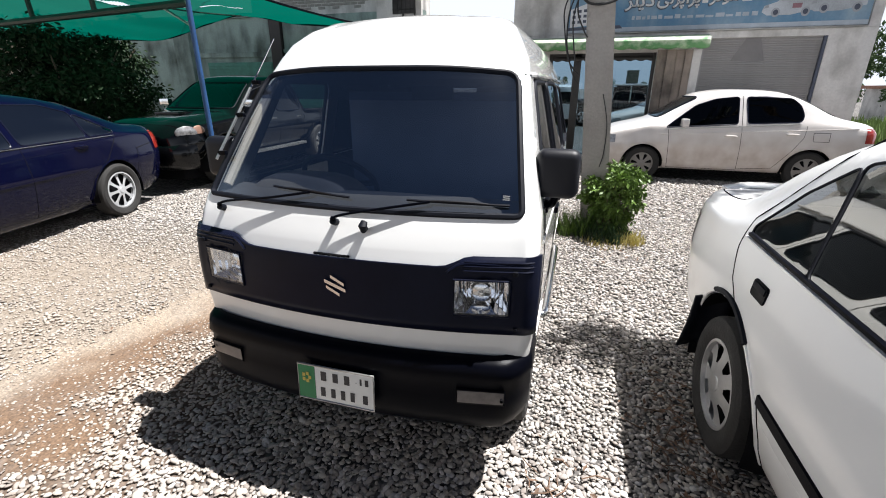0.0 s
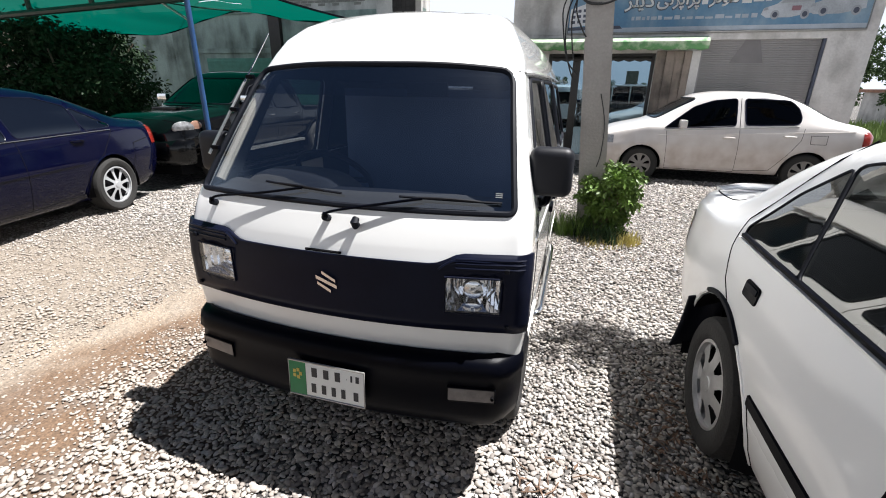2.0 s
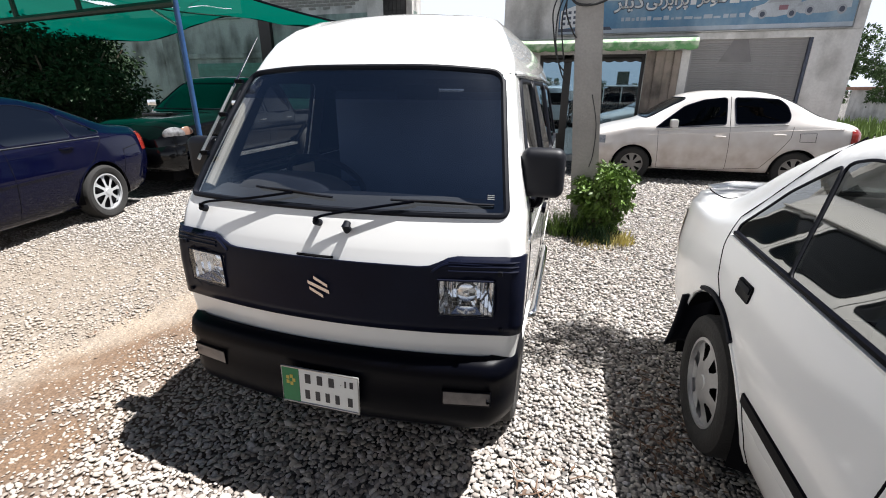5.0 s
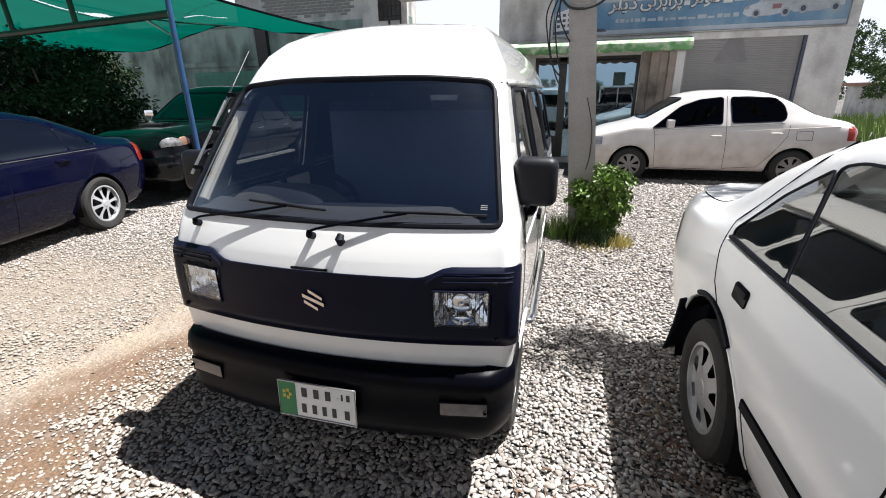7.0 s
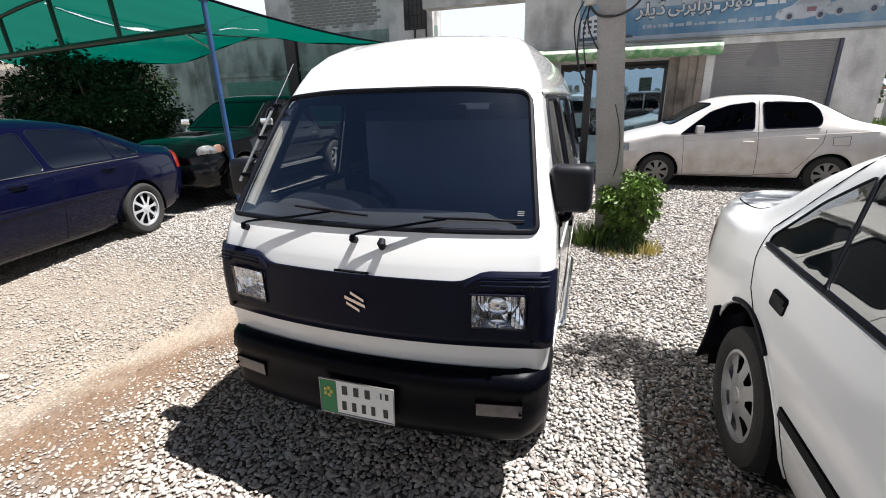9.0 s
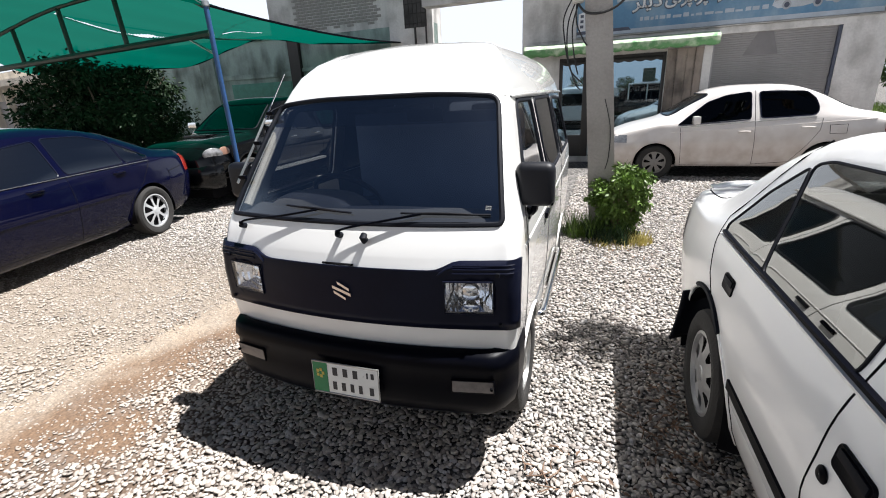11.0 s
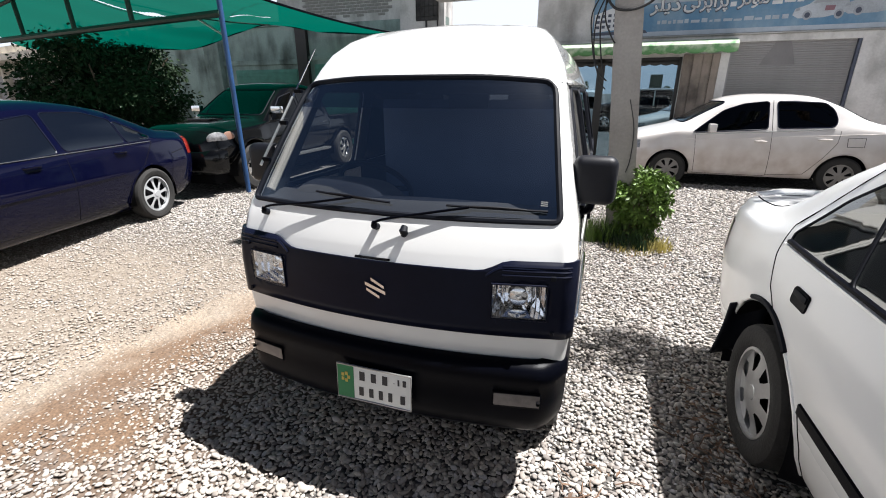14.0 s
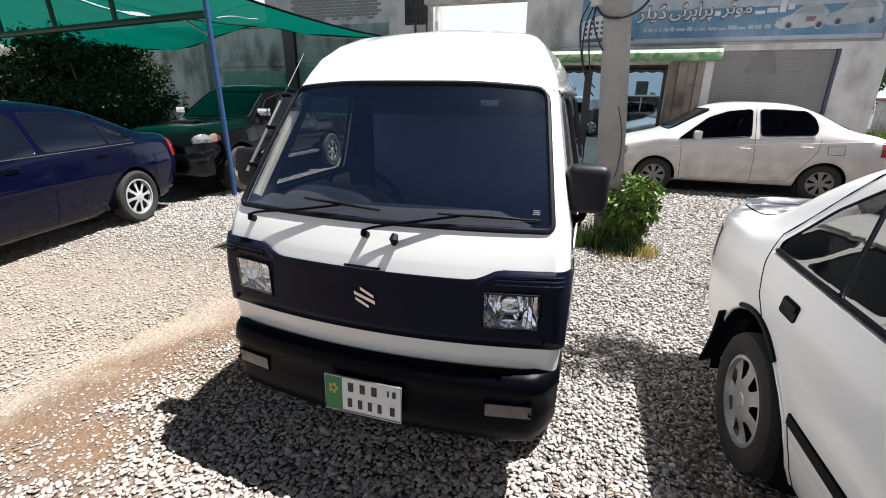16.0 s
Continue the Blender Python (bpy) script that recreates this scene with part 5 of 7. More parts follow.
M_NET = net_material()
M_BLUEPOST = plain("blue_painted_steel", (0.016, 0.062, 0.17), 0.45, 0.0, vary=0.2)
M_GREENSTEEL = plain("dark_green_steel", (0.012, 0.035, 0.025), 0.5, 0.0, vary=0.25)
can = thing("shade_canopy", Matrix(), "green net canopy on steel frame with blue post", "canopy")
part("post", tube([(-4.77, 4.384, 0), (-4.80, 4.384, 3.06)], 0.038, 12), M_BLUEPOST, can, "blue painted steel post")


FAR = [(-4.6, 10.9, 3.06), (-7.05, 10.6, 3.2), (-7.80, 9.2, 3.26), (-8.5, 8.6, 3.0), (-9.3, 8.0, 2.64), (-10.7, 7.2, 2.62), (-13.6, 7.0, 2.66)]
TOP = [(-4.78, 4.40, 3.05), (-5.6, 4.48, 3.38), (-6.7, 4.58, 3.52), (-8.1, 4.72, 3.52), (-9.3, 4.86, 3.47), (-10.8, 5.0, 3.3), (-12.5, 5.2, 3.1)]
NEAR = [(-3.9, 0.2, 3.35), (-5.2, 0.2, 3.6), (-6.6, 0.2, 3.7), (-8.1, 0.2, 3.6), (-9.6, 0.2, 3.4), (-11.0, 0.2, 3.25), (-12.5, 0.2, 3.1)]


SEAM = [(-9.0, 5.0), (-8.87, 5.44), (-8.75, 5.91), (-8.54, 6.35), (-8.28, 6.95), (-7.85, 7.48), (-7.27, 7.85), (-6.87, 8.04)]


def cloth(a, b, n, sag, fine=5):
    """A net stretched between two edges, sagging between them, gaping here and there along its seam."""
    pa, pb = spline(a, fine), spline(b, fine)
    rows = []
    for i in range(n + 1):
        v = i / n
        rows.append([p.lerp(q, v) - Vector((0, 0, sag * 4 * v * (1 - v) + 0.012 * math.sin(11 * v + 8.5 * k / fine))) for k, (p, q) in enumerate(zip(pa, pb))])
    bm = skin(rows, False)
    gone = []
    for f in bm.faces:
        c = f.calc_center_median()
        if -9.3 < c.x < -6.8 and 4.95 < c.y < 8.06:
            x = float(np.interp(c.y, [p[1] for p in SEAM], [p[0] for p in SEAM]))
            if abs(c.x - x) < 0.11 * max(0, noise.noise(Vector((c.y * 2.6, 0, 3))) + 0.15) + 0.012:
                gone.append(f)
    bmesh.ops.delete(bm, geom=gone, context="FACES")
    return bm


part("cloth", cloth(TOP, FAR, 90, 0.10, 60), M_NET, can, "green shade net stretched over the cars")
part("cloth", cloth(TOP, NEAR, 40, 0.12, 60), M_NET, can, "green shade net stretched over the cars")
part("edge_rope", tube([Vector(TOP[0]).lerp(Vector(FAR[0]), k / 12) - Vector((0, 0, 0.10 * 4 * (k / 12) * (1 - k / 12) - 0.012)) for k in range(13)], 0.022, 6), M_PLASTIC, can, "dark rope along the cloth edge")
part("edge_rope", tube([p + Vector((0, 0, 0.01)) for p in spline(FAR, 6)], 0.02, 6), M_PLASTIC, can)
part("beam", tube([(-4.79, 4.38, 2.68), (-11.6, 5.1, 2.62)], 0.055, 8), M_GREENSTEEL, can, "dark steel cross beam")
part("top_chord", tube([p - Vector((0, 0, 0.03)) for p in spline(TOP, 5)], 0.035, 8), M_GREENSTEEL, can)
for x in (-6.90, -8.62, -10.42):
    k = (x + 4.79) / (-11.6 + 4.79)
    zt = float(np.interp(-x, [-p[0] for p in TOP], [p[2] for p in TOP])) - 0.03
    part("strut", tube([(x, 4.38 + 0.72 * k, 2.66), (x - 0.05, 4.38 + 0.72 * k, zt)], 0.04, 8), M_GREENSTEEL, can)
part("brace", tube([(-4.79, 4.385, 2.38), (-5.35, 4.44, 2.66)], 0.018, 8), M_STEEL, can)
part("cloth_seam", tube([p - Vector((0, 0, 0.03)) for p in spline([(x - 0.05, y, 3.50 - 0.115 * (y - 4.6)) for x, y in SEAM], 8)], 0.016, 6), M_GREENSTEEL, can)
part("post_cap", lathe([(0.001, 3.13), (0.05, 3.12), (0.055, 3.05), (0.04, 3.04)], 14, "z"), M_STEEL, can).matrix_local = Matrix.Translation((-4.80, 4.384, 0))

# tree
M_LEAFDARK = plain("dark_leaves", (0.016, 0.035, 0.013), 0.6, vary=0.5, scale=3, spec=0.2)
M_BARK = weathered("bark", (0.16, 0.12, 0.09), (0.05, 0.04, 0.03), 4.0, 0.7)
M_LEAFFRESH = plain("fresh_leaves", (0.092, 0.16, 0.024), 0.5, vary=0.6, scale=5)
M_LEAFFAR = plain("hazy_leaves", (0.065, 0.11, 0.04), 0.6, vary=0.5, scale=2, spec=0.2)
M_FIELD = plain("field_grass_blades", (0.17, 0.25, 0.06), 0.7, vary=0.4, scale=1)
M_STRAW = plain("dry_grass", (0.42, 0.36, 0.12), 0.8, vary=0.4, scale=9)


def leaf_cloud(bm, centre, radii, count, size, rnd, droop=0.3, hollow=0.55):
    """Small folded leaves through an uneven volume."""
    c = Vector(centre)
    for _ in range(count):
        d = Vector((rnd.gauss(0, 1), rnd.gauss(0, 1), rnd.gauss(0, 1))).normalized()
        p = c + Vector((d.x * radii[0], d.y * radii[1], d.z * radii[2])) * (hollow + (1 - hollow) * rnd.random())
        s = size * (0.6 + 0.8 * rnd.random())
        ax = (d + Vector((rnd.uniform(-1, 1), rnd.uniform(-1, 1), rnd.uniform(-1, 0.6) - droop))).normalized()
        sd = ax.cross(Vector((rnd.uniform(-1, 1), rnd.uniform(-1, 1), rnd.uniform(-0.3, 1)))).normalized()
        up = sd.cross(ax).normalized()
        a, b, e, f = (bm.verts.new(q) for q in (p, p + ax * s * 0.5 + sd * s * 0.24 + up * s * 0.05, p + ax * s, p + ax * s * 0.5 - sd * s * 0.24 + up * s * 0.05))
        bm.faces.new((a, b, e)), bm.faces.new((a, e, f))
    return bm


rnd = random.Random(7)
tree = thing("tree", pose(-11.2, 6.9, 0), "dense dark green tree with low hanging crown", "tree")
bm = tube(spline([(0, 0, -0.1), (0.05, 0.02, 0.5), (-0.06, 0.04, 1.1), (0.04, 0, 1.7), (0.0, 0.1, 2.3)], 4), [0.17 - 0.006 * k for k in range(17)], 10)
part("trunk", bm, M_BARK, tree)
for k in range(9):
    a, z = k * 0.9, 0.9 + 0.13 * k
    e = Vector((1.7 * math.cos(a), 1.3 * math.sin(a), z + 0.5))
    part("limb", tube(spline([(0, 0, z), e * 0.45 + Vector((0, 0, 0.4)), e], 5), [0.06 - 0.0045 * i for i in range(11)], 7), M_BARK, tree)
bm = bmesh.new()
for _ in range(190):
    a, r, z = rnd.uniform(0, 6.283), math.sqrt(rnd.random()) * 1.75, rnd.uniform(0.75, 2.75)
    if math.cos(a) * r < -0.8 and z < 2.0 or math.cos(a) * r < -1.25:
        continue
    k = 1.05 - 0.3 * abs(z - 1.5)
    leaf_cloud(bm, (r * 1.05 * k * math.cos(a), r * k * math.sin(a), z), (0.42, 0.42, 0.34), 170, 0.11, rnd, 0.4, 0.1)
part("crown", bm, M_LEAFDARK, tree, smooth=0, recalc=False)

bush = thing("bush", pose(1.14, 3.72, 0), "small bright green leafy bush at the foot of the pole", "bush")
bm, lf = bmesh.new(), bmesh.new()
for k in range(76):
    a, r = rnd.uniform(0, 6.283), 0.30 * math.sqrt(rnd.random())
    z = 0.20 + 0.60 * math.sqrt(rnd.random())
    top = Vector((0.14 * (z - 0.5) + r * math.cos(a) * (0.55 + 0.62 * z) * rnd.uniform(0.75, 1.25), r * math.sin(a) * (0.45 + 0.45 * z), z * (1.04 - 0.9 * r)))
    root = Vector((0.06 * math.cos(a), 0.05 * math.sin(a), 0))
    tube(spline([root, root.lerp(top, 0.5) + Vector((0, 0, 0.06)), top], 3), 0.005, 5, bm=bm)
    leaf_cloud(lf, top, (0.085, 0.085, 0.06), 120, 0.050, rnd, 0.35, 0.1)
for k in range(26):
    a, r = rnd.uniform(0, 6.283), 0.20 * math.sqrt(rnd.random())
    leaf_cloud(lf, (r * math.cos(a), r * math.sin(a), rnd.uniform(0.06, 0.34)), (0.09, 0.09, 0.07), 120, 0.045, rnd, 0.35, 0.1)
part("stem", bm, M_BARK, bush)
part("leaves", lf, M_LEAFFRESH, bush, smooth=0, recalc=False)


def tuft(name, at, n, h, spread, mat, label):
    bm = bmesh.new()
    for _ in range(n):
        a, r = rnd.uniform(0, 6.283), spread * math.sqrt(rnd.random())
        p, w = Vector((r * math.cos(a), r * math.sin(a), 0)), 0.004
        q = p + Vector((rnd.uniform(-0.5, 0.5), rnd.uniform(-0.5, 0.5), 1)) * h * rnd.uniform(0.4, 1)
        s = Vector((math.cos(a * 3), math.sin(a * 3), 0)) * w
        m = p.lerp(q, 0.55) + Vector((0, 0, 0.02))
        v = [bm.verts.new(x) for x in (p - s, p + s, m + s * 0.7, m - s * 0.7, q)]
        bm.faces.new(v[:4]), bm.faces.new((v[3], v[2], v[4]))
    ob = part(name, bm, mat, smooth=0, recalc=False)
    ob.matrix_world = pose(*at)
    return tagged(ob, label, "grass", kind="stuff")


tuft("grass_tuft", (0.78, 3.68, 0), 420, 0.34, 0.20, M_LEAFFRESH, "green grass growing round the pole")
tuft("dry_grass_tuft", (1.36, 3.50, 0), 300, 0.15, 0.15, M_STRAW, "yellow dry grass beside the bush")
# the dark leaf colour here paints the shade at the bush's foot
tuft("grass_tuft", (1.10, 3.55, 0), 380, 0.26, 0.26, M_LEAFDARK, "grass under the bush, coloured dark for the shade there")
tuft("dry_grass_tuft", (1.12, 3.42, 0), 160, 0.10, 0.25, M_STRAW, "yellow dry grass beside the bush")

# ---- pole fittings and cables ----
M_CABLE = plain("black_cable", (0.012, 0.012, 0.012), 0.6, vary=0.2)
M_POT = plain("grey_insulator", (0.4, 0.38, 0.35), 0.5, vary=0.2)
part("junction_box", lathe([(0.001, 0.10), (0.06, 0.09), (0.075, 0.0), (0.06, -0.08), (0.001, -0.1)], 16, "z"), M_POT, pole).matrix_local = Matrix.Translation((-0.20, -0.12, 2.55))
CABLES = [
    [(0.72, 3.82, 2.52), (0.62, 3.80, 2.30), (0.60, 3.80, 2.0), (0.66, 3.80, 1.72), (0.72, 3.80, 1.62)], [(0.74, 3.82, 2.5), (0.66, 3.79, 2.25), (0.67, 3.79, 1.95), (0.70, 3.79, 1.78)],
    [(0.72, 3.82, 2.55), (0.70, 3.78, 2.3), (0.76, 3.78, 2.12), (0.80, 3.79, 2.05)], [(0.70, 3.8, 2.56), (0.58, 3.8, 2.36), (0.575, 3.8, 2.15), (0.62, 3.8, 1.85), (0.73, 3.8, 1.7)],
    [(0.70, 3.82, 2.5), (0.80, 3.78, 2.36), (1.0, 3.78, 2.34), (1.18, 3.80, 2.44), (1.35, 3.9, 2.75), (1.7, 4.2, 3.6)], [(0.72, 3.82, 2.6), (0.70, 3.85, 3.2), (0.74, 3.85, 4.2), (0.78, 3.9, 5.5)],
    [(0.78, 3.82, 2.6), (0.77, 3.8, 3.2), (0.80, 3.82, 4.6)], [(0.92, 3.95, 7.6), (3.0, 7.5, 7.2), (8, 16, 7.4)], [(0.92, 3.95, 7.4), (-3.0, 6.5, 7.0), (-12, 12, 7.4)]]
for k, c in enumerate(CABLES):
    part("cable", tube([Vector(p) - Vector((0.92, 3.95, 0)) for p in spline(c, 6)], 0.0075 if k != 4 else 0.012, 6), M_CABLE, pole)
part("cable", tube([Vector(p) - Vector((0.92, 3.95, 0)) for p in spline([(0.97, 3.79, 1.5), (1.02, 3.795, 1.2), (1.0, 3.795, 0.9), (0.96, 3.795, 0.75)], 5)], 0.005, 5), M_CABLE, pole)

# ---- shop front ----
M_SIGNBLUE = weathered("sign_blue_print", (0.085, 0.21, 0.34), (0.28, 0.38, 0.45), 0.8, 0.9, 0.5, 0.05)
M_SIGNPALE = plain("sign_pale_print", (0.38, 0.43, 0.48), 0.5, vary=0.15)
M_SIGNWHITE = plain("sign_white_print", (0.62, 0.63, 0.64), 0.5, vary=0.06)
M_SIGNGREY = plain("sign_grey_print", (0.32, 0.34, 0.36), 0.5, vary=0.15)
M_SIGNDARK = plain("sign_dark_print", (0.06, 0.07, 0.10), 0.5, vary=0.2)
M_SIGNRED = plain("sign_red_print", (0.26, 0.13, 0.15), 0.5, vary=0.2)
SY = FY - 0.045
sign = thing("shop_sign", Matrix(), "long blue printed shop sign with white writing", "sign")
part("board", boxed((0.22, SY, 2.66), (5.45, FY - 0.004, 4.25)), M_SIGNBLUE, sign)
part("pale_strip", boxed((0.22, SY - 0.006, 2.66), (5.45, SY - 0.002, 2.74)), M_SIGNPALE, sign)
part("sign_frame", tube([(0.22, SY - 0.01, 2.64), (5.46, SY - 0.01, 2.64), (5.46, SY - 0.01, 4.27), (0.22, SY - 0.01, 4.27)], 0.018, 6, True), M_STEEL, sign)


def words(body, x0, x1, z0, height, mat, name, bold=0.018, lift=0.0):
    """Raised letters, fitted between x0 and x1."""
    cu = bpy.data.curves.new(name, "FONT")
    cu.body, cu.offset = body, bold
    tmp = new("text_source", cu)
    bpy.context.view_layer.update()
    me = tmp.to_mesh()
    bm = bmesh.new()
    bm.from_mesh(me)
    tmp.to_mesh_clear()
    bpy.data.objects.remove(tmp)
    xs, ys = [v.co.x for v in bm.verts], [v.co.y for v in bm.verts]
    sx, sz = (x1 - x0) / (max(xs) - min(xs)), height / (max(ys) - min(ys))
    for v in bm.verts:
        v.co = Vector((x0 + (v.co.x - min(xs)) * sx, SY - 0.006 - lift, z0 + (v.co.y - min(ys)) * sz))
    fs = bmesh.ops.extrude_face_region(bm, geom=bm.faces[:])
    for v in [g for g in fs["geom"] if isinstance(g, bmesh.types.BMVert)]:
        v.co.y -= 0.01
    return part(name, bm, mat, sign, smooth=0)


for body, x0, x1, z0, h in (("\ufeae\ufee0\ufbfe\ufb88", 1.30, 1.84, 3.03, 0.33), ("\ufbfd\ufb68\ufeae\ufb58\ufe8d\ufeae\ufb58", 1.90, 2.66, 3.03, 0.34), ("\ufeae\ufb68\ufeee\ufee3", 2.82, 3.32, 3.07, 0.30)):
    words(body, x0, x1, z0, h, M_SIGNWHITE, "sign_word", 0.02, 0.012)
    words(body, x0 - 0.012, x1 + 0.016, z0 - 0.02, h + 0.03, M_SIGNDARK, "sign_word_edge", 0.045)
for x0, x1, z0, z1 in ((3.38, 3.54, 3.12, 3.18), (3.57, 3.74, 3.14, 3.22), (3.77, 3.87, 3.14, 3.34), (3.90, 4.0, 3.18, 3.27), (2.70, 2.80, 3.12, 3.20)):
    part("name_bar", boxed((x0, SY - 0.016, z0), (x1, SY - 0.002, z1), 0.004), M_SIGNWHITE, sign)
x = 1.46
while x < 3.6:
    w = rnd.uniform(0.05, 0.16)
    part("small_print_bar", boxed((x, SY - 0.008, 2.87), (x + w, SY - 0.002, 2.87 + rnd.uniform(0.035, 0.075)), 0.002), M_SIGNPALE, sign)
    x += w + rnd.uniform(0.02, 0.05)


def flat(pts, mat, name, d=0.004):
    """A printed shape on the sign."""
    bm = bmesh.new()
    vs = [bm.verts.new((x, SY - d, z)) for x, z in pts]
    bm.faces.new(vs)
    return part(name, bm, mat, sign, smooth=0)


M_SIGNCAR = plain("sign_car_print", (0.42, 0.45, 0.48), 0.5, vary=0.25, scale=3)
for ox, oz, k, up in ((3.74, 2.86, 0.95, 0.0), (4.48, 2.90, 1.0, 0.0025)):
    flat([(ox, oz + 0.06 * k), (ox + 0.03 * k, oz + 0.17 * k), (ox + 0.24 * k, oz + 0.24 * k), (ox + 0.42 * k, oz + 0.40 * k), (ox + 0.72 * k, oz + 0.41 * k), (ox + 0.86 * k, oz + 0.28 * k), (ox + 0.88 * k, oz + 0.08 * k), (ox + 0.5 * k, oz), (ox + 0.1 * k, oz)], M_SIGNCAR, "printed_car", 0.004 + up)
    flat([(ox + 0.29 * k, oz + 0.25 * k), (ox + 0.44 * k, oz + 0.375 * k), (ox + 0.70 * k, oz + 0.385 * k), (ox + 0.80 * k, oz + 0.27 * k)], M_SIGNGREY, "printed_windows", 0.008 + up)
    for wx in (0.24, 0.74):
        flat([(ox + (wx + 0.075 * math.cos(a)) * k, oz + (0.05 + 0.085 * math.sin(a)) * k) for a in np.linspace(0, 6.283, 17)[:-1]], M_SIGNGREY, "printed_wheel", 0.008 + up)
        flat([(ox + (wx + 0.045 * math.cos(a)) * k, oz + (0.05 + 0.05 * math.sin(a)) * k) for a in np.linspace(0, 6.283, 13)[:-1]], M_SIGNDARK, "printed_hub", 0.012 + up)
    flat([(ox + 0.03 * k, oz + 0.12 * k), (ox + 0.11 * k, oz + 0.14 * k), (ox + 0.10 * k, oz + 0.19 * k), (ox + 0.04 * k, oz + 0.17 * k)], M_SIGNGREY, "printed_lamp", 0.009 + up)
flat([(4.22, 2.97), (4.36, 2.97), (4.37, 3.05), (4.22, 3.05)], M_SIGNRED, "printed_mark", 0.013)
flat([(0.25, 2.76), (0.86, 2.82), (0.86, 3.16), (0.62, 3.22), (0.25, 3.10)], M_SIGNWHITE, "printed_house")
for i in range(5):
    for j in range(3):
        flat([(0.29 + 0.11 * i, 2.83 + 0.1 * j + 0.008 * i), (0.355 + 0.11 * i, 2.83 + 0.1 * j + 0.008 * i), (0.355 + 0.11 * i, 2.885 + 0.1 * j + 0.008 * i), (0.29 + 0.11 * i, 2.885 + 0.1 * j + 0.008 * i)], M_SIGNDARK, "printed_window", 0.008)
flat([(0.22, 2.70), (1.3, 2.72), (1.25, 2.78), (0.7, 2.77), (0.22, 2.76)], M_SIGNDARK, "printed_road", 0.009)
flat([(1.0, 3.25), (5.4, 3.25), (5.4, 3.42), (1.0, 3.5)], M_SIGNPALE, "printed_cloud", 0.003)

# awning: a rolled green and white cloth along the shop windows
def awning_material():
    m, n, l, b = material("awning_cloth")
    tc, nz, sp, mx, rg = n.new("ShaderNodeTexCoord"), n.new("ShaderNodeTexNoise"), n.new("ShaderNodeSeparateXYZ"), n.new("ShaderNodeMix"), n.new("ShaderNodeMapRange")
    nz.inputs["Scale"].default_value, nz.inputs["Detail"].default_value = 6.5, 8
    l.new(tc.outputs["Object"], nz.inputs[0]), l.new(tc.outputs["Object"], sp.inputs[0])
    ma = n.new("ShaderNodeMath")
    ma.operation = "MULTIPLY_ADD"
    ma.inputs[1].default_value = -0.8
    l.new(nz.outputs["Fac"], ma.inputs[0]), l.new(sp.outputs["Z"], ma.inputs[2])
    rg.inputs["From Min"].default_value, rg.inputs["From Max"].default_value = 2.10, 1.92
    l.new(ma.outputs[0], rg.inputs["Value"])
    mx.data_type = "RGBA"
    mx.inputs["A"].default_value, mx.inputs["B"].default_value = (0.44, 0.52, 0.38, 1), (0.10, 0.25, 0.10, 1)
    l.new(rg.outputs[0], mx.inputs["Factor"]), l.new(mx.outputs["Result"], b.inputs["Base Color"])
    b.inputs["Roughness"].default_value = 0.8
    return m


M_AWNING = awning_material()
awn = thing("awning", Matrix(), "rolled green and white awning over the shop windows", "awning")
rows = []
for i in range(75):
    x = -0.84 + 3.73 * i / 74
    scal = 0.03 * abs(math.sin(i * 0.55))
    rows.append([Vector((x, FY - 0.02, 2.56)), Vector((x, FY - 0.25, 2.55)), Vector((x, FY - 0.42, 2.51)), Vector((x, FY - 0.50, 2.44)), Vector((x, FY - 0.50, 2.37)), Vector((x, FY - 0.46, 2.31 - scal))])
thick(part("cloth", skin(rows, False), M_AWNING, awn), 0.012)
part("roller", tube([(-0.82, FY - 0.40, 2.44), (2.87, FY - 0.40, 2.44)], 0.045, 10), M_STEEL, awn)

# roller shutter
M_SLAT = plain("shutter_slat", (0.27, 0.26, 0.255), 0.6, 0.1, vary=0.12, scale=2)
shut = thing("roller_shutter", Matrix(), "closed grey steel roller shutter", "shutter")
sl = skin([[Vector((2.87, FY + 0.09 + y, z)) for y, z in ((0.0, 0.0), (-0.006, 0.005), (-0.008, 0.020), (-0.006, 0.035), (0.0, 0.0405))], [Vector((4.925, FY + 0.09 + y, z)) for y, z in ((0.0, 0.0), (-0.006, 0.005), (-0.008, 0.020), (-0.006, 0.035), (0.0, 0.0405))]], False)
first = part("slat", sl, M_SLAT, shut, smooth=0)
first.location.z = 0.01
for k in range(1, 61):
    ob = new("slat", first.data)
    ob.parent, ob.location = shut, (0, 0, 0.01 + 0.041 * k)
part("guide_rail", boxed((4.88, FY + 0.02, 0), (4.93, FY + 0.11, 2.5)), M_SIGNDARK, shut)
patch = bmesh.new()
patch.faces.new([patch.verts.new((x, FY + 0.078, z)) for x, z in ((3.41, 2.08), (4.0, 2.075), (3.87, 2.49), (3.62, 2.49))])
part("dark_patch", patch, plain("darker_steel", (0.20, 0.19, 0.19), 0.6, 0.1, vary=0.15, scale=3), shut, "darker trapezoid patch", smooth=0)
part("guide_rail", boxed((2.862, FY + 0.02, 0), (2.90, FY + 0.11, 2.5)), M_SHUTTER, shut)
part("backing", boxed((2.87, FY + 0.115, 0), (4.925, FY + 0.14, 2.5)), M_DARK, shut)
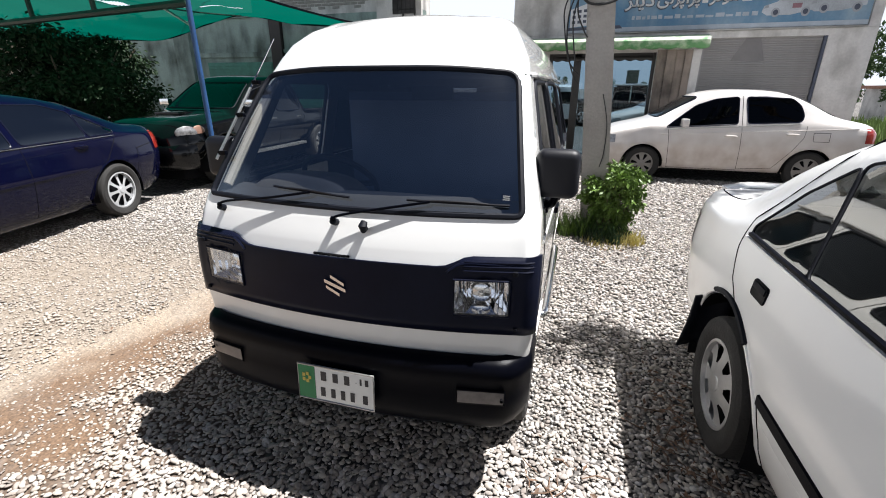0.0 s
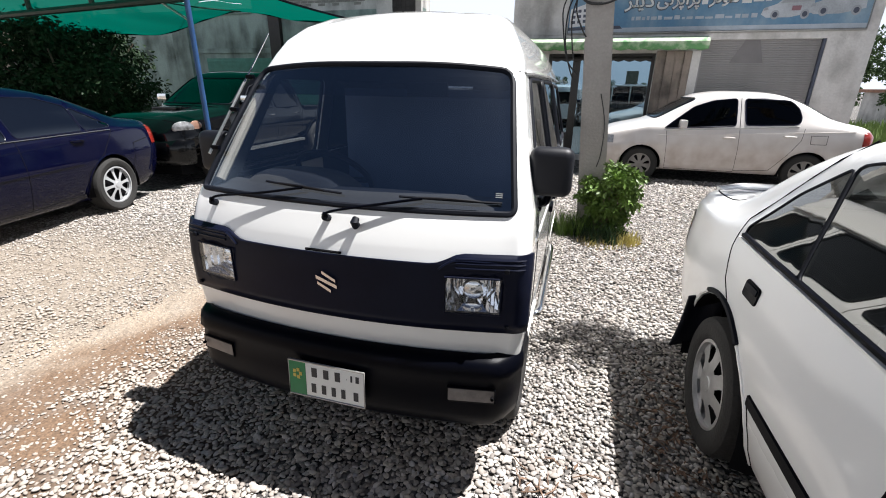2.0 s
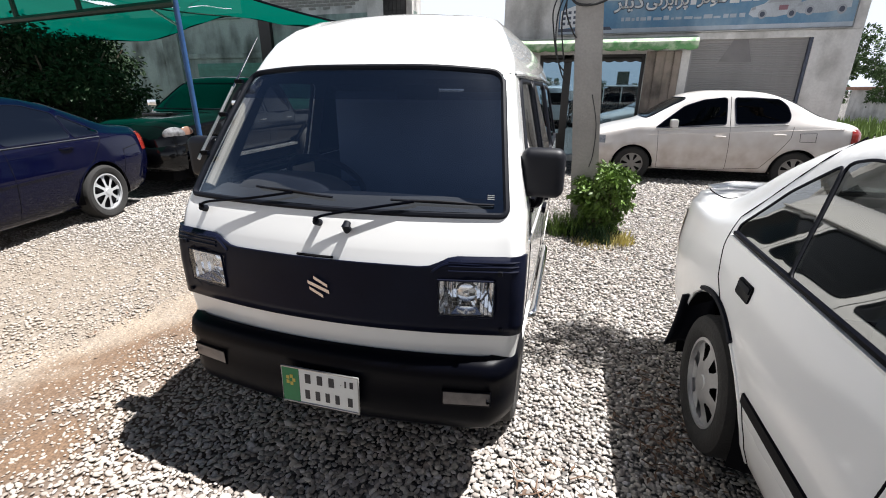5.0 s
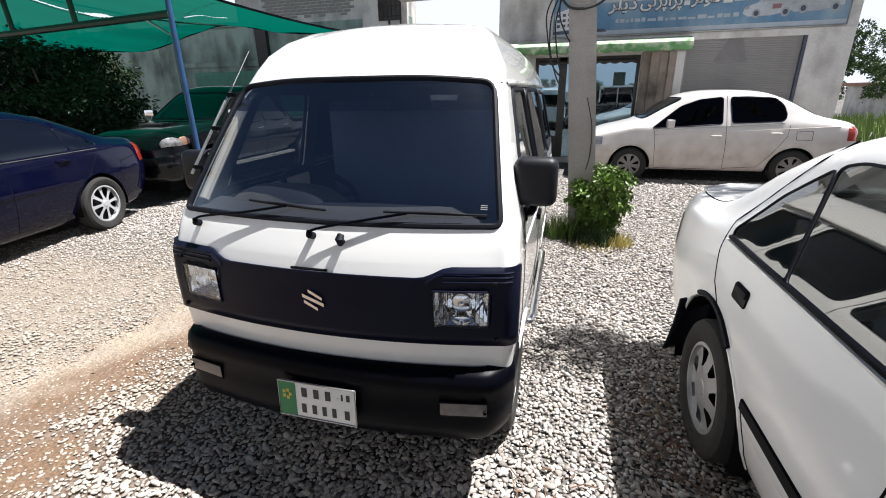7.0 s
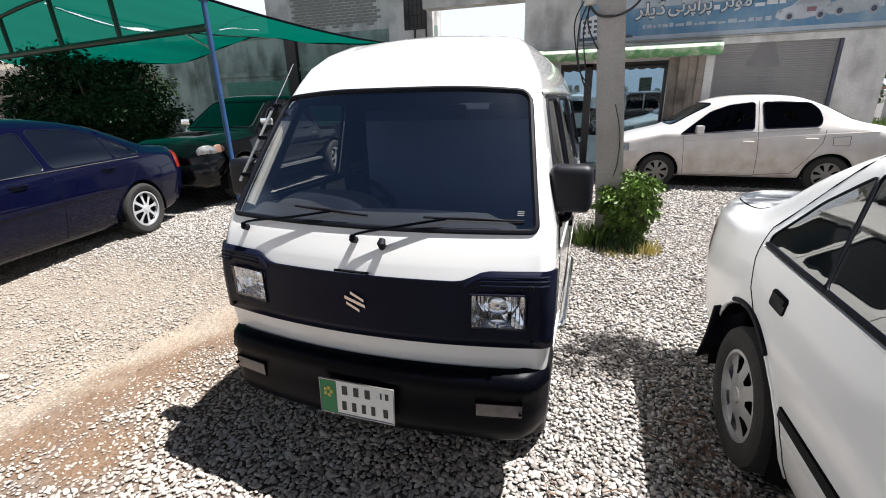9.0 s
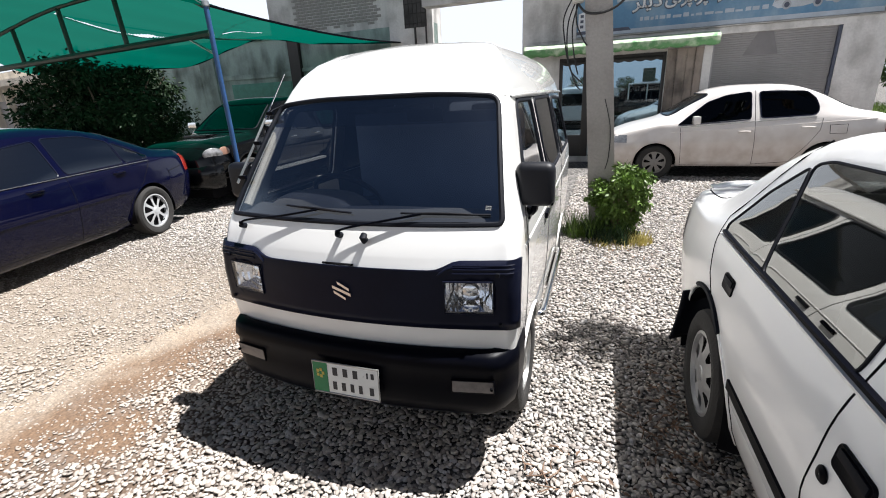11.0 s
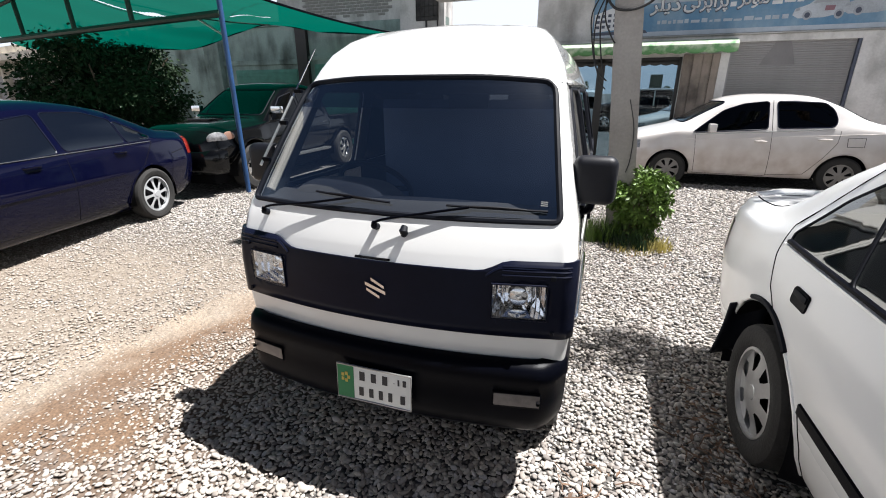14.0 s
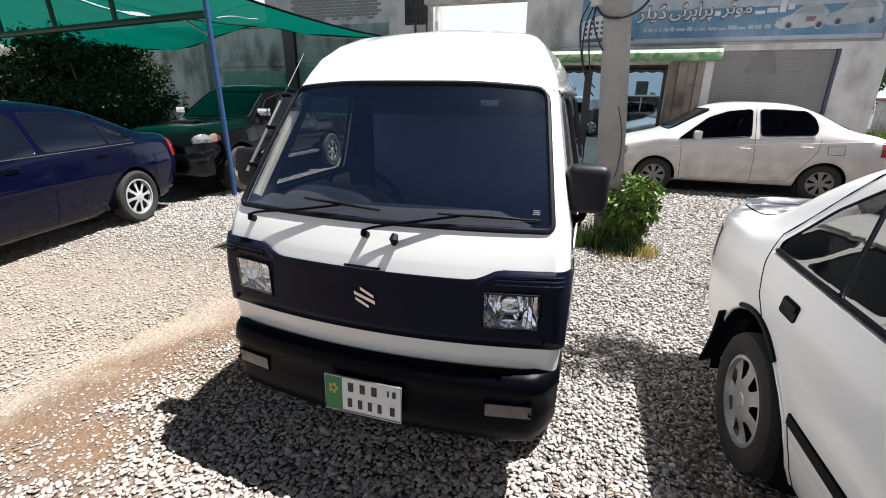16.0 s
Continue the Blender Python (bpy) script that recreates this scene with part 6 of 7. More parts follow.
# stained plank-marked pier between windows and shutter
M_PIER = weathered("stained_pier", (0.30, 0.25, 0.21), (0.07, 0.06, 0.05), 2.5, 0.9, streak=6)
pier = thing("pier", Matrix(), "dark stained timber-clad pier", "pier")
for k, (x0, x1, d) in enumerate(((2.05, 2.22, 0.03), (2.225, 2.40, 0.05), (2.405, 2.56, 0.03), (2.565, 2.70, 0.06), (2.705, 2.86, 0.045))):
    part("plank", boxed((x0, FY - d, 0), (x1, FY - 0.002, 2.30), 0.006), M_PIER if k < 4 else M_PLASTER, pier)
# window frames of the open shop front
M_FRAME = plain("dark_frame", (0.02, 0.018, 0.016), 0.5, vary=0.3)
win = thing("shop_window", Matrix(), "dark framed open shop front under the awning", "window")
for x0, x1 in ((-0.12, -0.05), (0.40, 0.56), (1.98, 2.04)):
    part("mullion", boxed((x0, FY + 0.06, 0.12), (x1, FY + 0.16, 2.26), 0.006), M_FRAME, win)
part("head_rail", boxed((-0.05, FY + 0.06, 2.18), (1.98, FY + 0.15, 2.258), 0.006), M_FRAME, win)
M_SHOPGLASS = glassy("tinted_shop_glass", (0.44, 0.53, 0.58), 1.0, least=0.02)
for x0, x1, z0 in ((-0.05, 0.40, 0.604), (0.56, 1.98, 0.124)):
    part("glass_pane", boxed((x0, FY + 0.10, z0), (x1, FY + 0.106, 2.18)), M_SHOPGLASS, win, "tinted glass pane").visible_shadow = False
part("low_panel", boxed((-0.05, FY + 0.08, 0.12), (0.40, FY + 0.13, 0.60), 0.006), M_FRAME, win)
rows = []
for i in range(61):
    x = -0.05 + 2.03 * i / 60
    rows.append([Vector((x, FY + 0.05, 2.2)), Vector((x, FY + 0.045 + 0.01 * math.sin(i), 2.13 - 0.03 * abs(math.sin(i * 0.5)))) ])
thick(part("valance", skin(rows, False), M_FRAME, win), 0.006)

# ---- left building details ----
M_SHUTTERDARK = weathered("dusty_dark_glass", (0.075, 0.072, 0.07), (0.02, 0.02, 0.02), 4.0, 0.8)
M_LOUVRE = plain("green_grey_slats", (0.10, 0.29, 0.23), 0.7, vary=0.2)
part("pilaster", boxed((-8.35, 10.86, 0), (-7.98, 10.998, 3.5)), M_FRAME, left, "dark painted pilaster")
part("pilaster", boxed((-11.9, 10.80, 0), (-11.3, 10.998, 3.2)), M_GREYWALL, left)
part("string_course", boxed((-11.3, 10.93, 2.42), (-8.35, 10.998, 2.56), 0.01), M_GREYWALL, left)
part("string_course", boxed((-7.98, 10.93, 2.52), (-4.9, 10.998, 2.62), 0.01), M_GREYWALL, left)
part("parapet", boxed((-16.5, 10.9, 3.5), (-9.0, 11.3, 3.62), 0.01), M_GREYWALL, left)
for x0, x1, zt in ((-10.85, -8.42, 2.28), (-7.82, -5.2, 2.4)):
    sh = part("shutter", boxed((x0, 10.97, 0.0), (x1, 10.998, zt)), M_LOUVRE, left, "closed grey-green slatted shutter")
    for k in range(int(zt / 0.09)):
        part("slat", boxed((x0 + 0.04, 10.945, 0.02 + 0.09 * k), (x1 - 0.04, 10.972, 0.085 + 0.09 * k)), M_LOUVRE, sh)
gr = part("grille_window", boxed((-4.42, 10.87, 3.40), (-3.78, 10.90, 4.6)), M_SHUTTERDARK, left, "dark barred window")
for k in range(6):
    part("bar", tube([(-4.40 + 0.12 * k, 10.86, 3.40), (-4.40 + 0.12 * k, 10.86, 4.6)], 0.010, 6), M_FRAME, gr)
for k in range(5):
    part("bar", tube([(-4.42, 10.855, 3.5 + 0.24 * k), (-3.78, 10.855, 3.5 + 0.24 * k)], 0.008, 6), M_FRAME, gr)
part("drain_pipe", tube([(-4.12, 10.87, 0), (-4.12, 10.87, 3.40)], 0.03, 8), M_FRAME, left)
part("drain_pipe", tube([(-3.80, 10.87, 0), (-3.80, 10.87, 3.40)], 0.022, 8), M_FRAME, left)
M_BRICK = weathered("old_brick", (0.36, 0.345, 0.32), (0.20, 0.19, 0.18), 3.0, 0.8)
# distant beige building behind the tree, and field buildings
M_BEIGE = weathered("beige_plaster", (0.72, 0.66, 0.57), (0.2, 0.18, 0.15), 1.0, 0.6)
far = thing("far_shop_row", pose(-21, 12, 0, 0, 0, -12), "low beige shop row with shutters", "building")
part("wall", boxed((-14, 0, 0), (6, 3, 3.7), 0.02), M_BEIGE, far)
part("canopy_slab", boxed((-14.2, -1.2, 2.9), (6.2, 0, 3.15), 0.02), M_BEIGE, far)
for k in range(-3, 5):
    part("shutter", boxed((-5.6 + 2.3 * k, -0.05, 0), (-3.8 + 2.3 * k, -0.004, 2.4), 0.01), M_SHUTTER, far)
    part("column", boxed((-5.95 + 2.3 * k, -0.3, 0), (-5.7 + 2.3 * k, -0.004, 2.9), 0.01), M_BEIGE, far)
hut = thing("field_hut", pose(18.0, 27, 0, 0, 0, 10), "small whitewashed hut with a brick parapet", "hut")
part("wall", boxed((-2.6, 0, 0), (2.6, 3, 1.6), 0.02), M_PLASTER, hut)
part("roof", boxed((-2.8, -0.2, 1.6), (2.8, 3.2, 1.76), 0.02), plain("red_brick", (0.36, 0.2, 0.14), 0.9, vary=0.3), hut)
part("door", boxed((-1.6, -0.03, 0), (-0.8, -0.004, 1.3), 0.01), M_FRAME, hut)
part("door", boxed((0.4, -0.03, 0), (1.0, -0.004, 1.3), 0.01), M_FRAME, hut)


def far_tree(m, h, seed, group, label):
    r2 = random.Random(seed)
    t = thing("field_tree", m, label, "tree", group)
    part("trunk", tube(spline([(0, 0, -0.1), (0.1, 0, h * 0.3), (0, 0.1, h * 0.6)], 5), [0.2 - 0.012 * k for k in range(11)], 8), M_BARK, t)
    for k in range(5):
        a = k * 1.3
        part("limb", tube([(0, 0, h * 0.35), (h * 0.25 * math.cos(a), h * 0.25 * math.sin(a), h * 0.62)], [0.07, 0.03], 6), M_BARK, t)
    bm = bmesh.new()
    for _ in range(34):
        a, r, z = r2.uniform(0, 6.283), math.sqrt(r2.random()) * h * 0.36, r2.uniform(0.25, 0.98) * h
        leaf_cloud(bm, (r * math.cos(a), r * math.sin(a), z), (h * 0.1, h * 0.1, h * 0.08), 230, h * 0.036, r2)
    part("crown", bm, M_LEAFFAR, t, smooth=0, recalc=False)
    return t


first_tree = far_tree(pose(15.6, 27.0, 0), 4.2, 3, "trees beyond the shop", "leafy green tree standing in the field")
for k, (x, y, s) in enumerate(((18.5, 29, 1.2), (23, 33, 1.4), (29, 36, 1.3), (15.5, 34, 1.2), (11.0, 62, 0.75), (3.0, 70, 0.7), (-3.5, 72, 0.8), (7.0, 66, 0.6), (34, 30, 1.1), (-26, 20, 1.3), (-31, 8, 1.2), (-22, 24, 1.4))):
    c = copy_thing(first_tree, pose(x, y, 0, 0, 0, 70 * k))
    c.scale = (s, s, s)
bm = bmesh.new()
r3 = random.Random(11)
for _ in range(2600):
    x, y = r3.uniform(8.5, 24), r3.uniform(13, 25)
    p, h = Vector((x, y, 0)), r3.uniform(0.2, 0.6)
    for _ in range(3):
        a = r3.uniform(0, 6.283)
        d = Vector((math.cos(a), math.sin(a), 0)) * 0.12
        e = Vector((-d.y, d.x, 0)) * 0.35
        bm.faces.new([bm.verts.new(q) for q in (p - e, p + e, p + d + Vector((0, 0, h)))])
tagged(part("field_grass", bm, M_FIELD, smooth=0, recalc=False), "rough green grass in the field", "grass", kind="stuff")

# vehicles in the yard behind the shop
silver = bpy.data.objects["silver_sedan"]
yard_car = copy_thing(silver, pose(3.35, 13.4, 0, 0, 0, 96))
tagged(yard_car, "white sedan parked in the yard behind the shop", "car")
yard_ute = copy_thing(bpy.data.objects["black_pickup"], pose(2.3, 20.2, 0, 0, 0, 75))
tagged(yard_ute, "dark pickup with a white ladder rack behind the shop", "car")
rack = thing("ladder_rack", pose(1.7, 19.9, 1.0, 0, 0, 75), "white tubular rack on the pickup bed", "rack")
for x in (-0.75, 0.75):
    part("rail", tube([(x, -2.3, 0.7), (x, -0.2, 0.7)], 0.03, 8), M_VAN, rack)
    for y in (-2.3, -1.6, -0.9, -0.2):
        part("upright", tube([(x, y, 0.1), (x, y, 0.7)], 0.025, 8), M_VAN, rack)
for y in (-2.3, -0.2):
    part("cross_rail", tube([(-0.75, y, 0.7), (0.75, y, 0.7)], 0.03, 8), M_VAN, rack)
TALL = [(-2.1, 0.5, 0.70, 0.7, 0.78, 0.98, 0.76, 1.5, 0.66, 1.6), (-2.0, 0.4, 0.76, 0.7, 0.83, 1.0, 0.82, 1.72, 0.66, 1.82), (-1.0, 0.34, 0.78, 0.7, 0.85, 1.02, 0.83, 1.80, 0.66, 1.9), (0.3, 0.34, 0.78, 0.7, 0.85, 1.02, 0.83, 1.76, 0.66, 1.86), (1.0, 0.34, 0.78, 0.7, 0.85, 1.0, 0.81, 1.3, 0.70, 1.38), (1.4, 0.34, 0.78, 0.68, 0.84, 0.95, 0.78, 1.05, 0.66, 1.1), (1.9, 0.36, 0.74, 0.6, 0.78, 0.8, 0.7, 0.86, 0.56, 0.9), (2.0, 0.42, 0.62, 0.58, 0.66, 0.7, 0.6, 0.74, 0.48, 0.76)]
car("yard_wagon", pose(-0.40, 20.5, 0, 0, 0, 0) @ Matrix.Scale(0.9, 4), "white tall wagon seen from behind in the yard", TALL, M_WHITE,
    [[(-1.8, 1.08), (-0.9, 1.08), (-0.9, 1.68), (-1.8, 1.62)], [(-0.8, 1.08), (0.7, 1.08), (0.35, 1.6), (-0.8, 1.68)]], [(-0.66, 1.12), (0.66, 1.12), (0.56, 1.68), (-0.56, 1.68)], [(-0.66, 1.08), (0.66, 1.08), (0.58, 1.58), (-0.58, 1.58)], (1.3, -1.3), 0.33, 1.5, 0.2,
    dict(n=6, lamps=((-2.05, -1.9, 0.8, 1.0, M_RED, "tail_lamp"),), dash=1.0))
board = thing("green_signboard", pose(2.75, 24.0, 0), "green square signboard on a pole", "sign")
part("pole", tube([(0, 0, 0), (0, 0, 2.4)], 0.04, 8), M_STEEL, board)
part("panel", boxed((-0.28, -0.04, 1.78), (0.28, -0.01, 2.42), 0.01), plain("dark_green_board", (0.03, 0.08, 0.05), 0.5), board)

# added walls out of view that close the yard, low and pale for bounce light
M_YARD = weathered("yard_wall_plaster", (0.52, 0.50, 0.46), (0.2, 0.19, 0.17), 0.8, 0.7)
wall("wall_south", (-22, -7.8, 0), (10.3, -7.5, 2.6), M_YARD, "added plain plaster wall out of view")
wall("wall_east", (10.0, -7.5, 0), (10.3, 7.5, 2.6), M_YARD, "added plain plaster wall out of view")

# ---- white sedan fittings ----
def rounded_plate(w, h, m):
    """A flat plate with round corners and a softened edge, facing along x."""
    loops = []
    for x, inset in ((-0.012, 0.0), (0.003, 0.0), (0.006, 0.003), (0.0045, 0.010)):
        r = 0.016
        loops.append([m @ Vector((x, sy * (w - r) + (r - inset) * math.cos(a0 + k * math.pi / 10), sz * (h - r) + (r - inset) * math.sin(a0 + k * math.pi / 10))) for sy, sz, a0 in ((1, 1, 0), (-1, 1, math.pi / 2), (-1, -1, math.pi), (1, -1, 1.5 * math.pi)) for k in range(6)])
    return skin(loops, True, (False, True))


for s in (1, -1):
    for y, z, keyed in ((-1.11, 0.85, False), (-0.160, 0.826, True)):
        p = w_side(y, z)
        slant = Matrix.Translation((s * p.x, y, z)) @ Matrix.Diagonal((s, 1, 1, 1)) @ Matrix.Rotation(radians(-7), 4, "Y")
        w, h = (0.070, 0.034) if keyed else (0.062, 0.034)
        part("door_handle", rounded_plate(w, h, slant), M_PLASTIC, w_body, "black plastic recessed door handle")
        part("handle_grip", boxed((0.003, -w * 0.80, h * 0.05), (0.0095, w * 0.80, h * 0.72), 0.003, slant), M_RUBBER, w_body)
        if keyed:
            kb = lathe([(0.001, 0.008), (0.009, 0.010), (0.014, 0.009), (0.021, 0.004), (0.022, 0.0)], 16)
            kb.transform(Matrix.Translation((s * w_side(y, 0.75).x, y - 0.08, 0.75)) @ Matrix.Diagonal((s, 1, 1, 1)))
            part("lock", kb, M_PLASTIC, w_body)
    trim = [(w_side(-1.31 + 0.424 * math.cos(a), 0.306 + 0.424 * math.sin(a), 0.004)) for a in np.linspace(0.95, 1.95, 12)]
    part("arch_trim", tube([Vector((s * q.x, q.y, q.z)) for q in trim], 0.012, 6), M_RUBBER, w_body, "black rubber wheel arch trim")
    flap = []
    for k in range(9):
        u = k / 8
        y, z = -1.645 - 0.06 * u + 0.02 * math.sin(math.pi * u), 0.58 - 0.30 * u
        flap.append([Vector((s * (0.70 + (0.165 + 0.025 * u) * j / 6), y - 0.035 * math.sin(math.pi * j / 6), z - 0.02 * u * j / 6)) for j in range(7)])
    thick(part("mud_flap", skin(flap, False), M_RUBBER, wt_car, "black rubber mud flap", smooth=60), 0.012)
rows = []
for x in np.linspace(-0.66, 0.66, 29):
    e = max(0.0, (abs(x) - 0.48) / 0.15)
    y0, z0 = 0.02 * e * e, -0.012
    rows.append([Vector((x, y + y0, (1.03 + (z - 1.03) * (1 - 0.75 * min(e, 1) ** 2) if z > 1.03 else z) + z0 * (1 if z > 1.03 else 0.3))) for y, z in ((-2.27, 1.00), (-2.300, 1.046), (-2.312, 1.053), (-2.300, 1.059), (-2.25, 1.060), (-2.185, 1.054), (-2.18, 1.046), (-2.235, 1.045), (-2.245, 1.00))])
part("boot_spoiler", skin(rows, True, (True, True)), M_WHITE, wt_car, "low white boot spoiler")
for s in (1, -1):
    edge = [h[29] for y, h in w_secs if -2.18 < y < -1.62]
    part("boot_seam", tube([Vector((s * p.x, p.y, p.z + 0.001)) for p in edge], 0.0035, 5), M_DARK, w_body)
edge = [p for p in min(w_secs, key=lambda q: abs(q[0] + 1.66))[1][29:]]
part("boot_seam", tube([Vector((-p.x, p.y, p.z + 0.001)) for p in edge] + [Vector((p.x, p.y, p.z + 0.001)) for p in edge[-2::-1]], 0.0035, 5), M_DARK, w_body)
part("rear_bumper", skin([[Vector((s * (w + o), y, z)) for z, o in ((0.34, -0.04), (0.38, 0.012), (0.58, 0.018), (0.62, 0.0))] for s, w, y in [(1, 0.74, -1.75), (1, 0.76, -2.0), (1, 0.72, -2.2), (1, 0.60, -2.27), (1, 0.0, -2.31), (-1, 0.60, -2.27), (-1, 0.72, -2.2), (-1, 0.76, -2.0), (-1, 0.74, -1.75)]], False), M_WHITE, wt_car, "white rear bumper")
part("bumper_strip", tube(spline([(s * w, y, 0.632) for s, w, y in ((1, 0.775, -1.72), (1, 0.785, -2.0), (1, 0.74, -2.2), (1, 0.60, -2.285), (1, 0.0, -2.325), (-1, 0.60, -2.285), (-1, 0.74, -2.2), (-1, 0.785, -2.0), (-1, 0.775, -1.72))], 5), 0.014, 6), M_RUBBER, wt_car, "black rubber bumper strip")

# a tree beside the yard, whose outer branch shades the gravel
r6 = random.Random(31)
side_tree = thing("yard_tree", pose(7.6, 4.4, 0), "tall tree with a spreading leafy branch over the yard", "tree")
part("trunk", tube(spline([(0, 0, -0.1), (0.08, 0.0, 1.6), (-0.06, 0.05, 3.2), (0.0, 0.0, 5.2)], 5), [0.17 - 0.007 * k for k in range(16)], 10), M_BARK, side_tree)
lf = bmesh.new()
for tip, wide in (((-4.05, -2.05, 6.1), 0.62), ((-2.3, 0.1, 6.7), 0.7), ((-1.3, -0.4, 6.9), 0.9), ((0.6, 0.7, 7.0), 1.0), ((0.9, -0.7, 6.4), 0.9), ((-0.2, 1.0, 6.2), 0.9), ((1.3, 0.4, 5.6), 0.8)):
    e = Vector(tip)
    part("limb", tube(spline([(0, 0, 4.4), e * 0.5 + Vector((0, 0, 2.6)), e], 5), [0.075 - 0.006 * i for i in range(11)], 7), M_BARK, side_tree)
    for _ in range(9):
        c = e + Vector((r6.gauss(0, 0.5), r6.gauss(0, 0.5), r6.gauss(0, 0.35))) * wide
        leaf_cloud(lf, c, (0.34 * wide + 0.05, 0.34 * wide + 0.05, 0.25 * wide + 0.05), 110, 0.10, r6, 0.3, 0.2)
part("crown", lf, M_LEAFDARK, side_tree, smooth=0, recalc=False)

# ---- bricks in the broken plaster ----
br = boxed((-0.105, -0.03, -0.033), (0.105, 0.03, 0.033), 0.006)
brick0 = part("brick", br, M_BRICK, left)
brick0.location = (-8.0, 11.066, 3.66)
r4 = random.Random(5)
for j in range(16):
    for i in range(14):
        x = -8.0 + 0.225 * i + (0.11 if j % 2 else 0)
        if (i, j) == (0, 0) or x > -5.35 + 0.2 * r4.random() or (j == 0 and r4.random() < 0.3):
            continue
        ob = new("brick", brick0.data)
        ob.parent, ob.location = left, (x, 11.066 + r4.uniform(-0.006, 0.006), 3.66 + 0.08 * j)

# ---- gravel stones ----
def stone_material():
    m, n, l, b = material("river_stones")
    g, cr = n.new("ShaderNodeNewGeometry"), n.new("ShaderNodeValToRGB")
    els = cr.color_ramp.elements
    els[0].position, els[0].color = 0.0, (0.17, 0.152, 0.14, 1)
    els[1].position, els[1].color = 1.0, (0.53, 0.485, 0.435, 1)
    for pos, c in ((0.2, (0.28, 0.245, 0.218, 1)), (0.45, (0.385, 0.355, 0.325, 1)), (0.7, (0.43, 0.39, 0.335, 1)), (0.86, (0.43, 0.415, 0.41, 1))):
        k = els.new(pos)
        k.color = c
    l.new(g.outputs["Random Per Island"], cr.inputs[0])
    tc, nz = n.new("ShaderNodeTexCoord"), n.new("ShaderNodeTexNoise")
    nz.inputs["Scale"].default_value, nz.inputs["Detail"].default_value = 60, 5
    l.new(tc.outputs["Object"], nz.inputs[0])
    rg = n.new("ShaderNodeMapRange")
    rg.inputs["To Min"].default_value, rg.inputs["To Max"].default_value = 0.72, 1.22
    l.new(nz.outputs["Fac"], rg.inputs["Value"])
    mu = n.new("ShaderNodeVectorMath")
    mu.operation = "SCALE"
    l.new(cr.outputs[0], mu.inputs[0]), l.new(rg.outputs[0], mu.inputs["Scale"])
    # earth-coloured patches where the lot is driven over
    big, fac, sp, gate, ml, mx = (n.new("ShaderNode" + k) for k in ("TexNoise", "MapRange", "SeparateXYZ", "MapRange", "Math", "Mix"))
    big.inputs["Scale"].default_value, big.inputs["Detail"].default_value = 0.9, 6
    fac.inputs["From Min"].default_value, fac.inputs["From Max"].default_value, fac.inputs["To Max"].default_value = 0.36, 0.56, 0.7
    gate.inputs["From Min"].default_value, gate.inputs["From Max"].default_value = 0.2, -1.2
    ml.operation, mx.data_type = "MULTIPLY", "RGBA"
    mx.inputs["B"].default_value = (0.41, 0.348, 0.29, 1)
    l.new(tc.outputs["Object"], big.inputs[0]), l.new(tc.outputs["Object"], sp.inputs[0])
    l.new(big.outputs["Fac"], fac.inputs["Value"]), l.new(sp.outputs["X"], gate.inputs["Value"])
    near, mn = n.new("ShaderNodeMapRange"), n.new("ShaderNodeMath")
    near.inputs["From Min"].default_value, near.inputs["From Max"].default_value, near.inputs["To Min"].default_value = 2.2, 0.6, 0.12
    mn.operation = "MULTIPLY"
    l.new(sp.outputs["Y"], near.inputs["Value"]), l.new(near.outputs[0], mn.inputs[0]), l.new(gate.outputs[0], mn.inputs[1])
    l.new(fac.outputs[0], ml.inputs[0]), l.new(mn.outputs[0], ml.inputs[1]), l.new(ml.outputs[0], mx.inputs["Factor"])
    l.new(mu.outputs[0], mx.inputs["A"])
    at, am, em = n.new("ShaderNodeAttribute"), n.new("ShaderNodeMath"), n.new("ShaderNodeMix")
    at.attribute_name = "wear"
    am.operation, am.inputs[1].default_value, em.data_type = "MULTIPLY", 0.8, "RGBA"
    em.inputs["B"].default_value = (0.30, 0.25, 0.205, 1)
    l.new(at.outputs["Fac"], am.inputs[0]), l.new(am.outputs[0], em.inputs["Factor"])
    l.new(mx.outputs["Result"], em.inputs["A"]), l.new(em.outputs["Result"], b.inputs["Base Color"])
    b.inputs["Roughness"].default_value = 0.8
    return m


M_STONE = stone_material()


def bare(x, y):
    """How far the gravel is worn away to earth, 0 to 1."""
    if x > -0.3:
        return 0.0
    d = abs(x - 0.16 * y + 1.908) + 0.16 * noise.noise(Vector((x * 1.6, y * 1.6, 0))) + 0.16 * noise.noise(Vector((x * 5, y * 5, 2)))
    e = math.hypot(x + 1.38, y + 0.30) * 2.6 + 0.6 * noise.noise(Vector((x * 3, y * 3, 4)))
    far = math.hypot((x + 3.2) * 0.5, y - 1.1) + 0.5 * noise.noise(Vector((x * 1.7, y * 1.7, 6)))
    side = (0.30 if x > -2.2 else 0.52) * min(1.0, max(0.0, (-0.5 - x) / 0.5)) * min(1.0, max(0.0, (2.9 - y) / 1.3)) * (0.8 + 0.6 * noise.noise(Vector((x * 2.1, y * 2.1, 9))))
    return max(0.0, side, min(0.95, (0.52 - d) / 0.40), min(0.8, (0.75 - e) / 0.7), min(0.6, (0.7 - far) / 0.6))


